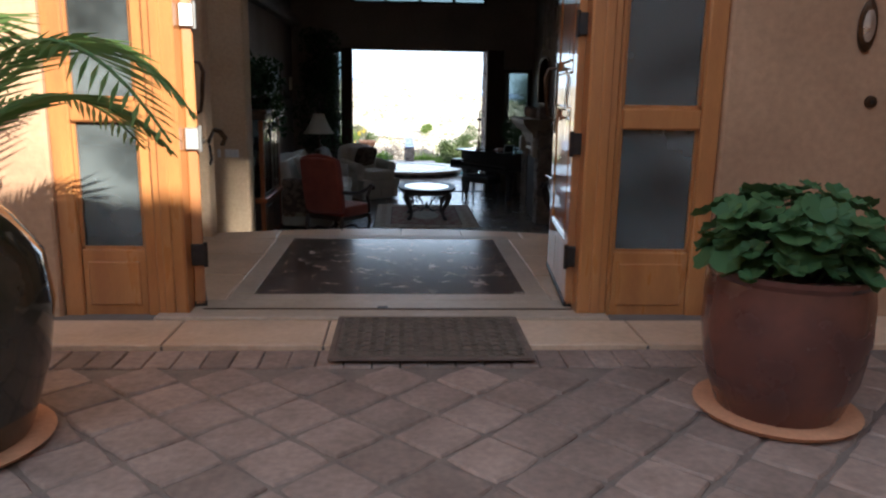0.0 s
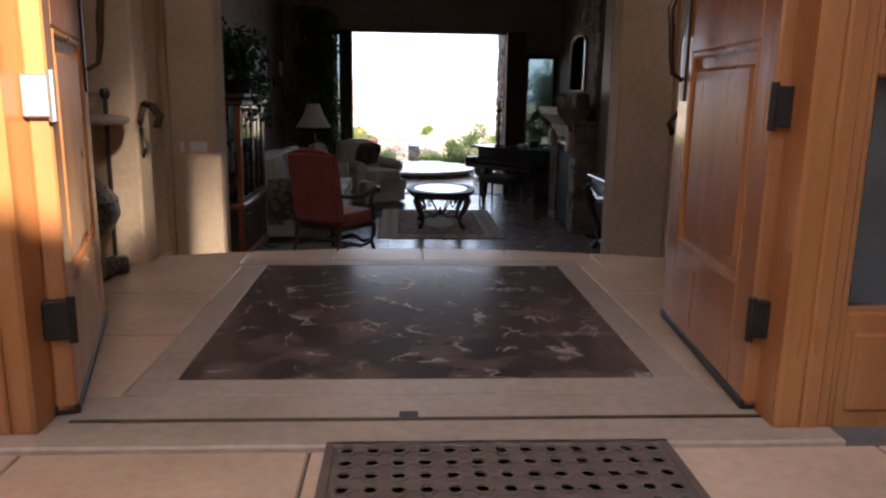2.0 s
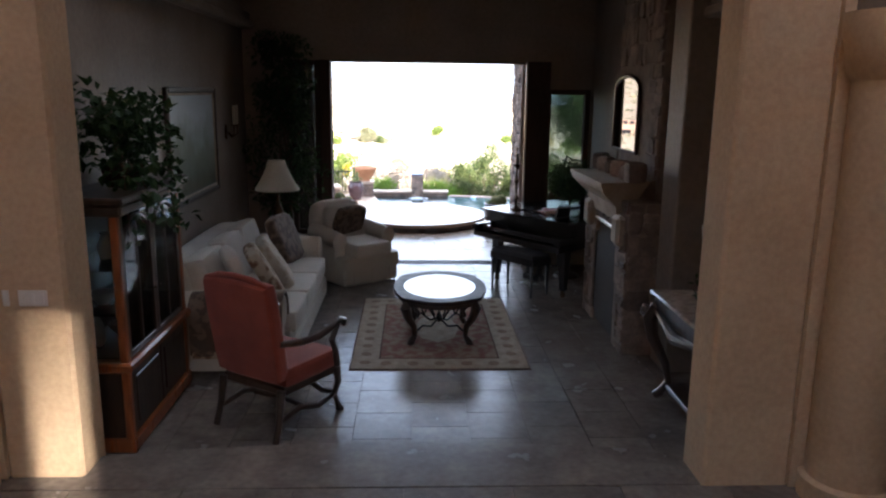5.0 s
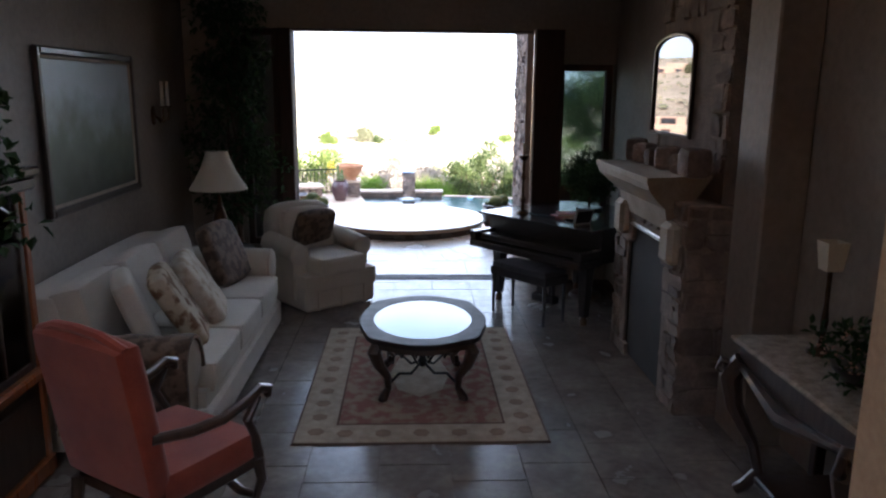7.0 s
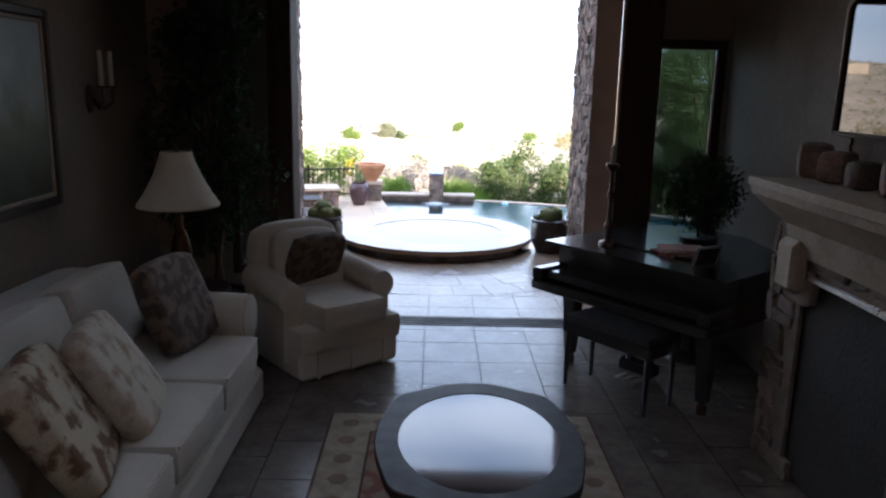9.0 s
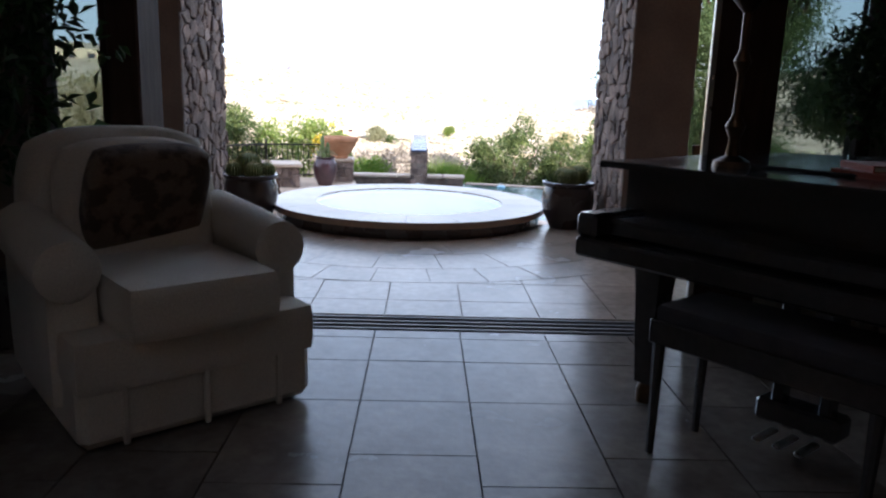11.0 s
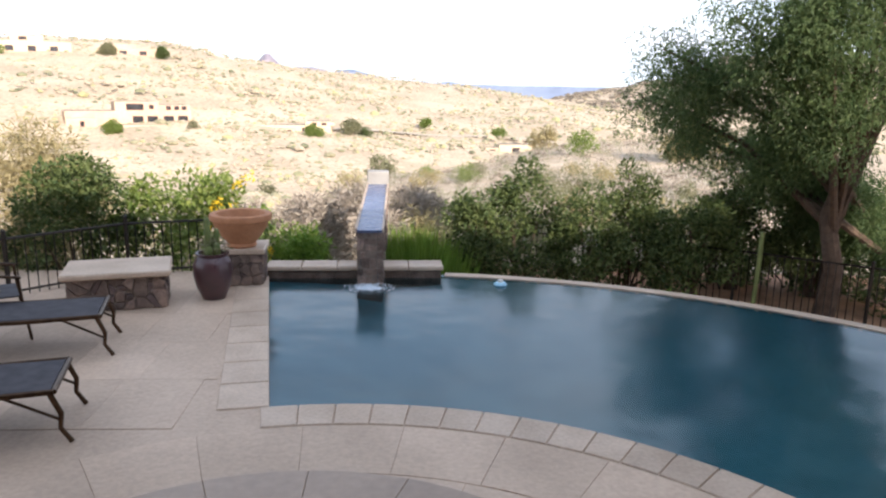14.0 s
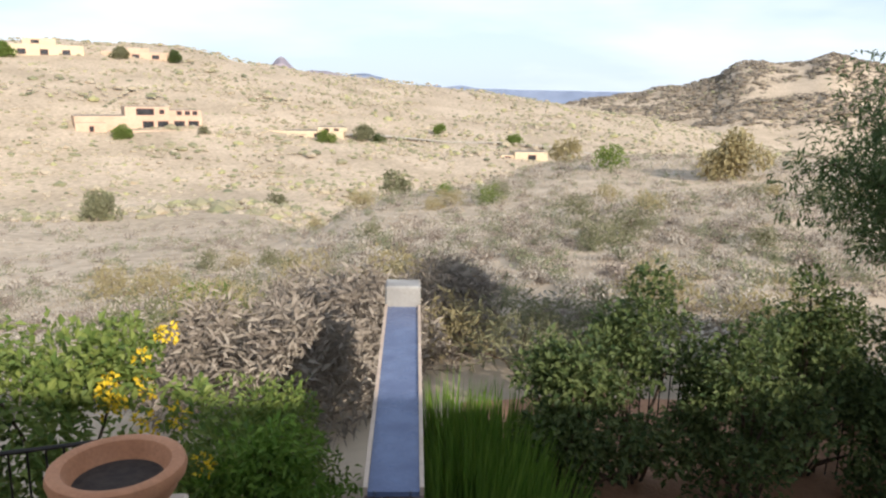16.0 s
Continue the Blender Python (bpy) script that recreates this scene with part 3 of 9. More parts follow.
wall("wall_house_right", 8.7, 9, 3.42, 14.6, -1.5, ROOF, PLASTER_OUT, "stucco outer wall of the house")
wall("wall_house_rear_left", -8.7, -2.6, 14.45, 14.62, -1.5, ROOF, PLASTER_OUT, "stucco garden wall of the house")
wall("wall_house_rear_right", 3.0, 8.7, 14.45, 14.62, -1.5, ROOF, PLASTER_OUT, "stucco garden wall of the house")
wall("wall_house_rear_top", -2.6, 3.0, 14.45, 14.62, CEIL, ROOF, PLASTER_OUT, "stucco garden wall over the opening")


def frame_window(name, x0, x1, z0, z1, y, bars=(), w=0.07, mat=FRAMEWOOD, glass=GLASS_DIM, label="dark wooden window"):
    w0 = thing(name, (x0 + x1) / 2, y, z0, 0, label)
    tagged(w0, kind="structure")
    h, k = z1 - z0, (x1 - x0) / 2
    part("window_frame", S().box(-k, -k + w, -0.06, 0.06, 0, h, 0.008).box(k - w, k, -0.06, 0.06, 0, h, 0.008).box(-k + w, k - w, -0.06, 0.06, h - w, h, 0.008).box(-k + w, k - w, -0.06, 0.06, 0, w, 0.008), mat, w0)
    xs = [-k + w, *[b - (x0 + x1) / 2 for b in bars], k - w]
    for b in bars:
        part("mullion", S().box(b - (x0 + x1) / 2 - 0.03, b - (x0 + x1) / 2 + 0.03, -0.05, 0.05, w, h - w, 0.006), mat, w0)
    for a, b in zip(xs, xs[1:]):
        g = part("pane", S().box(a, b, -0.004, 0.004, w, h - w), glass, w0, smooth=False)
        g.visible_shadow = False
    return w0


frame_window("window_1", -1.50, -1.10, -0.45, LINTEL, 14.51)
frame_window("window_2", 1.99, 2.60, -0.10, 1.58, 14.51)
frame_window("window_3", -0.98, 1.66, 2.78, 3.42, 14.51, bars=(-0.3, 0.36, 1.02), w=0.05, label="row of high windows over the opening")
# jambs and head of the opening, door tracks in the floor
solid("opening_frame", S().box(-1.10, -0.95, 14.36, 14.66, LIV, LINTEL, 0.01).box(1.685, 1.995, 14.22, 14.265, LIV, LINTEL, 0.006).box(1.90, 1.995, 14.265, 14.43, LIV, LINTEL, 0.006).box(-0.95, 1.99, 14.44, 14.66, LINTEL - 0.02, LINTEL + 0.08, 0.01), FRAMEWOOD, "brown wooden frame of the wide patio opening", kind="structure")
solid("opening_trim", S().box(1.662, 1.69, 14.195, 14.22, LIV, LINTEL, 0.005), STEEL, "slim pale metal edge of the folded door", kind="structure")
TRACK = pbr("track_metal", (0.17, 0.16, 0.155), (0.12, 0.115, 0.115), 0.45, metal=0.3, scale=10, fine=70, bump=0.1)
track = tagged(thing("door_track", 0.4, 14.28, LIV, 0, "dark metal sliding door track in the floor"), kind="structure")
part("bed", S().box(-1.5, 1.5, 0.0, 0.25, -0.26, -0.012), TRACK, track)
for k in range(4):
    part("rail", S().box(-1.5, 1.5, 0.015 + 0.062 * k, 0.035 + 0.062 * k, -0.012, 0.004, 0.003), TRACK, track)

# patio, its roof and stone columns
notch = [p for p in arc(*SPA, 1.2, 107, 253, 30)]
solid("patio_bed", S().prism([(-7, 14.53), (7, 14.53), (7, 17.5), *notch, (-7, 17.5)], -1.6, LIV - 0.006), PATIOGROUT, "joints of the patio stone", kind="structure", smooth=False)
# Two walls added out of view to stop light from the patio's sides.
wall("wall_unseen_patio_right", 4.6, 4.85, 14.62, 17.3, -1.6, 3.36, PLASTER_OUT, "unseen plaster wall added to block the patio's side light")
wall("wall_unseen_patio_left", -4.6, -4.35, 14.62, 17.0, -1.6, 3.36, PLASTER_OUT, "unseen plaster wall added to block the patio's side light")
# Soffit and beam are extended out of view to x = 12 for shade.
wall("roof_patio", -7, 12, 14.62, 17.5, 3.36, 3.56, PLASTER_OUT, "plaster soffit over the patio")
wall("beam_patio", -7, 12, 16.8, 17.5, PATIO_TOP - 0.04, 3.36, PLASTER_OUT, "heavy plastered beam over the patio columns")
solid("patio_step", S().box(-7, -0.9, 17.5, 17.85, -1.6, -1.01, 0.01).box(-7, -0.9, 17.85, 18.2, -1.6, -1.19, 0.01).box(1.4, 7, 17.5, 17.85, -1.6, -1.01, 0.01).box(1.4, 7, 17.85, 18.2, -1.6, -1.19, 0.01), DECKSTONE, "stone steps from the patio to the pool deck", kind="structure")

# pool deck
R_IN, R_OUT, AZ_L, AZ_R = 3.38, 7.32, -9.8, 59.0


dk = S()
ring = arc(*SPA, R_IN, AZ_L, AZ_R, 40)
vs = [(*p, DECK - 0.007) for p in ring] + [(*p, DECK - 0.007) for p in arc(*SPA, 1.2, AZ_L, AZ_R, 40)]
dk.add(vs, [(i, i + 41, i + 42, i + 1) for i in range(40)])
pl, pl2 = polar(R_IN, AZ_L), polar(7.25, AZ_L)
left = [(-9, 17.0), *arc(*SPA, 1.2, -135, AZ_L, 16), pl, pl2, (-9, 25.0)]
dk.add([(*p, DECK - 0.007) for p in left], [tuple(range(len(left)))])
right = [(1.1, 14.6), (11, 14.6), (11, 22.2), polar(7.7, AZ_R), *arc(*SPA, 1.2, AZ_R, 135, 10)]
dk.add([(*p, DECK - 0.007) for p in right], [tuple(range(len(right)))])
solid("floor_deck", dk, DECKSTONE, "pale stone pool deck", kind="structure", smooth=False)

# pool shell
ps = S()
az_n = 60
AZS = [AZ_L + (AZ_R - AZ_L) * i / az_n for i in range(az_n + 1)]
ri, ro, deep, rows_n = R_IN, R_OUT, 0.72, 16
vs = []
for i, a in enumerate(AZS):
    run = min(1.0, i / 22, (az_n - i) / 10)
    run = run * run * (3 - 2 * run)
    vs.append((*polar(ri, a), DECK - 0.05))
    for j in range(rows_n + 1):
        u = j / rows_n
        fall = (1 - abs(2 * u - 1) ** 3.5) * (0.15 + 0.85 * run)
        vs.append((*polar(ri + (ro - ri) * u, a), WATER_Z - 0.03 - deep * fall))
    vs += [(*polar(ro, a), WATER_Z - 0.01), (*polar(ro + 0.16, a), WATER_Z - 0.02), (*polar(ro + 0.17, a), -3.6)]
cn_ = rows_n + 5
fs = [(cn_ * i + j, cn_ * i + j + 1, cn_ * i + j + 1 + cn_, cn_ * i + j + cn_) for i in range(az_n) for j in range(cn_ - 1)]
ps.add(vs, fs)
solid("pool_shell", ps, POOLPLASTER, "blue plastered pool basin", kind="structure")
wt = S()
vs = []
for a in AZS:
    for k in range(9):
        vs.append((*polar(R_IN - 0.0 + (R_OUT - R_IN + 0.02) * k / 8, a), WATER_Z))
wt.add(vs, [(9 * i + j, 9 * i + 9 + j, 9 * i + 10 + j, 9 * i + j + 1) for i in range(az_n) for j in range(8)])
pw = solid("water_pool", wt, WATER, "still blue pool water running to an infinity edge", kind="structure")
pw.visible_shadow = False

# spa
SPA_TOP = -0.70
ring_slab("spa_wall", SPA, 0.95, 1.24, 0, 360, -1.6, SPA_TOP - 0.05, GLAZE_DARK, 64, "dark tiled wall of the round spa")
sb = S().lathe([(0.93, SPA_TOP - 0.02), (0.93, SPA_TOP - 0.45), (0.58, SPA_TOP - 0.47), (0.56, SPA_TOP - 0.95), (0.0, SPA_TOP - 0.97)], 64, pose(*SPA, 0))
sb.f = [f[::-1] for f in sb.f if len(f) < 5]
solid("spa_basin", sb, SPAPLASTER, "blue plastered spa basin with a seat ledge", kind="structure")
sw = solid("water_spa", S().add([(*p, SPA_TOP - 0.006) for p in arc(*SPA, 0.93, 0, 360, 64)[:-1]], [tuple(range(64))[::-1]]), SPAWATER, "clear still spa water", kind="structure")
sw.visible_shadow = False

# ---- the land beyond ----
EYE_O = (0.4, 21.0)


def smooth(a, b, t):
    t = max(0.0, min(1.0, (t - a) / (b - a)))
    return t * t * (3 - 2 * t)


SKY_AZ = (-60, -34, -25, -16, -12, -7, -1, 5, 9, 13, 18, 24, 30, 60)
SKY_EL = (2.2, 2.0, 2.3, 2.25, 1.45, 0.9, 0.15, -0.4, -0.8, -1.3, -2.1, -3.2, -4.4, -5.5)  # the middle ridge's rise in degrees
HILL_AZ = (2, 10, 13, 17, 20, 22, 23.3, 24.6, 26, 27.5, 29, 31, 36, 60)
HILL_EL = (-1.6, -1.3, -0.7, -0.1, 0.5, 1.0, 2.1, 2.3, 2.0, 2.0, 2.5, 1.9, 1.5, 0.5)  # the right-hand rocky hill


def land(x, y):
    """Height of the ground: falls from the garden to a wash and rises to ridges."""
    dx, dy = x - EYE_O[0], y - EYE_O[1]
    d, az = math.hypot(dx, dy), math.degrees(math.atan2(dx, dy))
    if abs(az) > 100:
        return -2.2 - 0.02 * d
    nz = noise.noise((x * 0.012, y * 0.012, 0.3)) * min(1.0, d / 150) * 4.0 + noise.noise((x * 0.05, y * 0.05, 1.7)) * min(1.0, d / 60) * 1.2
    left = max(-2.3 - 0.165 * max(0.0, d - 6) if d < 60 else -11.2 - 0.12 * (d - 60), -24.0)
    crest = float(np.interp(az, (-7, 12, 27), (48, 92, 112)))  # the near spur on the right and where it breaks off
    drop = float(np.interp(az, (-7, 12, 27), (0.115, 0.071, 0.055)))
    spur = -2.3 - drop * max(0.0, min(d, crest) - 6) - 0.28 * max(0.0, d - crest)
    w = smooth(-13, -3, az)
    near = max(left * (1 - w) + max(spur, -24.0) * w, -24.0)
    ridge = 1.5 + 430 * math.tan(radians(float(np.interp(az, SKY_AZ, SKY_EL))))
    wash = -22.0 - 3.0 * smooth(-10, 12, az)
    if d < 125:
        z = near
    elif d < 430:
        t = smooth(125, 445, d)
        z = wash * (1 - t) + ridge * t
        z = near * (1 - smooth(125, 165, d)) + z * smooth(125, 165, d)
    else:
        z = ridge - (d - 430) * 0.06
    hill = 1.5 + 760 * math.tan(radians(float(np.interp(az, HILL_AZ, HILL_EL))))
    if az > 2 and d > 430:
        z = max(z, -30 + (hill + 30) * smooth(430, 760, d)) if d < 770 else hill - (d - 770) * 0.05
    if az > 8 and d > 480:
        nz += 9.0 * abs(noise.noise((x * 0.016, y * 0.016, 4.2))) - 2.0
    return z + (nz if d > 20 else nz * d / 20)


gv, gf = [], []
rads = [3, 4.6, 6, 7.5, 9, 11, 13, 16, 19, 23, 28, 34, 41, 50, 60, 72, 86, 100, 115, 130, 146, 164, 184, 206, 230, 256, 284, 314, 346, 380, 415, 445, 480, 530, 590, 650, 700, 740, 770, 800, 900, 1100, 1500, 2200, 3200, 4500]
azs = [-180 + 3 * i for i in range(34)] + [-78 + 1.0 * i for i in range(157)] + [79 + 3 * i for i in range(34)]
azs = [a for a in azs if a <= 180]
for r in rads:
    for a in azs:
        x, y = EYE_O[0] + r * math.sin(radians(a)), EYE_O[1] + r * math.cos(radians(a))
        z = land(x, y)
        if r >= 900:
            z = -60.0 - (r - 900) * 0.004 if abs(a) < 100 else -30.0
        if y < 24.6:
            z = min(z, -3.2)
        gv.append((x, y, z))
na = len(azs)
for i in range(len(rads) - 1):
    for j in range(na - 1):
        gf.append((i * na + j, (i + 1) * na + j, (i + 1) * na + j + 1, i * na + j + 1))
gf = [f[::-1] for f in gf]
gf.append(tuple(range(na)))
DESERT = pbr("desert_ground", (0.55, 0.435, 0.31), (0.41, 0.32, 0.22), 0.95, scale=0.05, fine=0.9, bump=0.0, fleck=0.6)
solid("ground", S().add(gv, gf), DESERT, "dry sandy desert slopes with rocky ridges", kind="structure")

# far mountains, the blue and mauve of air haze put into their colour
def range_of(name, a0, a1, dist, el, mat, seed, label):
    n = 40
    vs, fs = [], []
    for i in range(n + 1):
        t = i / n
        a = a0 + (a1 - a0) * t
        e = el(t) + 0.10 * noise.noise((t * 9, seed, 0)) * math.sin(math.pi * t)
        for k, (dd, ee) in enumerate(((dist, -2.0), (dist + 150, e * 0.75), (dist + 260, e), (dist + 900, -2.0))):
            vs.append((EYE_O[0] + dd * math.sin(radians(a)), EYE_O[1] + dd * math.cos(radians(a)), 1.5 + dd * math.tan(radians(ee))))
    for i in range(n):
        for k in range(3):
            fs.append((4 * i + k, 4 * i + 4 + k, 4 * i + 5 + k, 4 * i + 1 + k))
    return solid(name, S().add(vs, [f[::-1] for f in fs]), mat, label, kind="structure")


HAZEBLUE = pbr("haze_blue_rock", (0.20, 0.24, 0.33), (0.16, 0.20, 0.29), 1.0, scale=0.004, fine=0.02, bump=0.0)
HAZEPINK = pbr("haze_mauve_rock", (0.34, 0.28, 0.30), (0.28, 0.24, 0.27), 1.0, scale=0.004, fine=0.02, bump=0.0)
range_of("backdrop_mountain_peak", -11.5, -4.2, 3000, lambda t: 0.5 + 1.35 * math.exp(-((t - 0.22) / 0.12) ** 2) + 0.5 * math.exp(-((t - 0.6) / 0.25) ** 2), HAZEPINK, 3.1, "hazy mauve mountain with a sharp peak")
range_of("backdrop_mountain_blue", -6.5, 2.0, 3600, lambda t: 0.1 + 0.75 * math.exp(-((t - 0.3) / 0.25) ** 2), HAZEBLUE, 5.2, "hazy blue far mountains")
range_of("backdrop_plain", -3.0, 16.0, 4100, lambda t: -0.12 + 0.25 * math.exp(-((t - 0.35) / 0.06) ** 2), HAZEBLUE, 8.2, "hazy blue far plain and low hills")

# ---- plant tools ----
def leaf_quad(sh, p, d, up, L, W, bend=0.15):
    """One pointed leaf of two bent halves."""
    d = d.normalized()
    side = d.cross(up)
    side = side.normalized() if side.length > 1e-4 else d.orthogonal().normalized()
    n = side.cross(d)
    k = len(sh.v)
    a, b = p + d * L * 0.45 + side * W * 0.5 + n * bend * L, p + d * L * 0.45 - side * W * 0.5 + n * bend * L
    sh.v += [tuple(p), tuple(a), tuple(p + d * L), tuple(b)]
    sh.f += [(k, k + 1, k + 2), (k, k + 2, k + 3)]


def rand_dir(rng):
    while True:
        v = Vector((rng.uniform(-1, 1), rng.uniform(-1, 1), rng.uniform(-1, 1)))
        if 0.05 < v.length < 1:
            return v.normalized()


def leaf_clumps(sh, rng, clumps, per, L, W, droop=0.0):
    """Leaves round clump centres (x, y, z, radius), denser at their skins."""
    for cx, cy, cz, cr in clumps:
        for _ in range(int(per * (cr / 0.3) ** 2) + 3):
            o = rand_dir(rng)
            p = Vector((cx, cy, cz)) + o * cr * rng.uniform(0.45, 1.0) ** 0.7
            d = (o * 0.7 + rand_dir(rng) * 1.3 + Vector((0, 0, -droop))).normalized()
            s = rng.uniform(0.7, 1.25)
            leaf_quad(sh, p, d, Vector((0, 0, 1)) + rand_dir(rng) * 0.6, L * s, W * s)


def bush(name, x, y, z, rx, ry, h, seed, mat, label, category="bush", n=26, per=60, L=0.07, W=0.035, group="", stems=6, cr=(0.18, 0.36), low=0.25, droop=0.0):
    """A shrub: several bent stems and an uneven crown of leaf clumps."""
    rng = random.Random(seed)
    t = thing(name, x, y, z, 0, label, category, group)
    clumps, sh = [], Shape()
    for i in range(n):
        a, rr, hh = rng.uniform(0, 6.283), rng.uniform(0, 1) ** 0.5, rng.uniform(low, 1.0)
        w = (1 - 0.55 * max(0, hh - 0.55) / 0.45)
        clumps.append((rx * rr * w * math.cos(a), ry * rr * w * math.sin(a), h * hh * (1 - 0.15 * rr), rng.uniform(*cr)))
    leaf_clumps(sh, rng, clumps, per, L, W, droop)
    part("crown", sh, mat, t, smooth=False)
    for i in range(stems):
        c = clumps[rng.randrange(n)]
        b = (rng.uniform(-0.1, 0.1), rng.uniform(-0.1, 0.1), -0.05)
        mid = (b[0] * 0.5 + c[0] * 0.35, b[1] * 0.5 + c[1] * 0.35, c[2] * 0.55)
        part("stem", Shape().tube([b, mid, (c[0], c[1], c[2])], [0.022, 0.015, 0.006], 6), BARK, t)
    return t


LEAF_GERANIUM = leaf_mat("geranium_leaf", (0.045, 0.098, 0.033), (0.08, 0.145, 0.048), 0.3)
LEAF_FICUS = leaf_mat("indoor_leaf", (0.025, 0.055, 0.018), (0.045, 0.085, 0.03), 0.3)
LEAF_HEDGE = leaf_mat("hedge_leaf", (0.045, 0.078, 0.024), (0.17, 0.205, 0.07), 0.4)
LEAF_LIME = leaf_mat("lime_leaf", (0.12, 0.19, 0.045), (0.29, 0.34, 0.09), 0.45)
LEAF_GRASS = leaf_mat("grass_blade", (0.13, 0.24, 0.035), (0.24, 0.35, 0.06), 0.4)
LEAF_MESQUITE = leaf_mat("mesquite_leaf", (0.075, 0.125, 0.048), (0.19, 0.25, 0.10), 0.45)
LEAF_PALM = leaf_mat("palm_leaf", (0.10, 0.18, 0.045), (0.20, 0.28, 0.09), 0.45)
LEAF_DRY = leaf_mat("dry_twig", (0.36, 0.30, 0.16), (0.46, 0.39, 0.21), 0.35)
LEAF_SAGE = leaf_mat("sage_leaf", (0.20, 0.20, 0.11), (0.27, 0.26, 0.15), 0.3)
PETAL = leaf_mat("yellow_petal", (0.75, 0.50, 0.02), (0.85, 0.62, 0.05), 0.3)
PETAL_PINK = leaf_mat("pink_petal", (0.55, 0.25, 0.2), (0.6, 0.4, 0.3), 0.3)

# ---- entrance: frame, side lights, doors ----
def side_light(name, s, xa, xb, sw):
    """Glazed side panel of the entrance between the door post and the wall."""
    w = tagged(thing(name, s * (xa + xb) / 2, 3.28, 0.0, 0, "tall honey-wood side light with seeded glass"), kind="structure")
    k = (xb - xa) / 2
    part("frame", S().box(-k, -k + sw, -0.05, 0.05, -0.02, 2.93, 0.008) if s > 0 else S().box(k - sw, k, -0.05, 0.05, -0.02, 2.93, 0.008), ALDER, w)
    part("stile", S().box(k - 0.10, k, -0.05, 0.05, -0.02, 2.93, 0.008) if s > 0 else S().box(-k, -k + 0.10, -0.05, 0.05, -0.02, 2.93, 0.008), ALDER, w)
    x0, x1 = (-k + sw, k - 0.10) if s > 0 else (-k + 0.10, k - sw)
    part("bottom_panel", S().box(x0, x1, -0.035, 0.035, -0.02, 0.33, 0.006).box(x0 + 0.03, x1 - 0.03, -0.045, -0.03, 0.04, 0.27, 0.006), ALDER, w)
    for z0, z1 in ((0.97, 1.08), (1.82, 1.93), (2.81, 2.93)):
        part("rail", S().box(x0, x1, -0.05, 0.05, z0, z1, 0.01), ALDER, w)
    for z0, z1 in ((0.33, 0.97), (1.08, 1.82), (1.93, 2.81)):
        g = part("pane", S().box(x0, x1, -0.006, 0.006, z0, z1), SEEDED, w, smooth=False)
        part("bead", S().box(x0, x0 + 0.015, -0.02, 0.02, z0, z1).box(x1 - 0.015, x1, -0.02, 0.02, z0, z1).box(x0, x1, -0.02, 0.02, z0, z0 + 0.015), ALDER, w)
    return w


SEEDED = hazy_glass("seeded_glass", (0.62, 0.68, 0.72), (0.48, 0.52, 0.48), 0.13)
side_light("window_4", 1, 1.12, 1.66, 0.03)
side_light("window_5", -1, 1.205, 1.685, 0.06)
frame_door = tagged(thing("door_frame", 0, 3.28, 0, 0, "heavy honey-coloured wooden frame of the double door"), kind="structure")
part("post", S().box(0.965, 1.12, -0.075, 0.09, -0.02, 2.93, 0.01).box(1.03, 1.08, -0.09, -0.07, -0.02, 2.93, 0.006), ALDER, frame_door)
part("post", S().box(-1.205, -1.055, -0.075, 0.09, -0.02, 2.93, 0.01).box(-1.165, -1.115, -0.09, -0.07, -0.02, 2.93, 0.006), ALDER, frame_door)
part("head", S().box(-1.685, 1.66, -0.07, 0.09, 2.81, 2.93, 0.01), ALDER, frame_door)


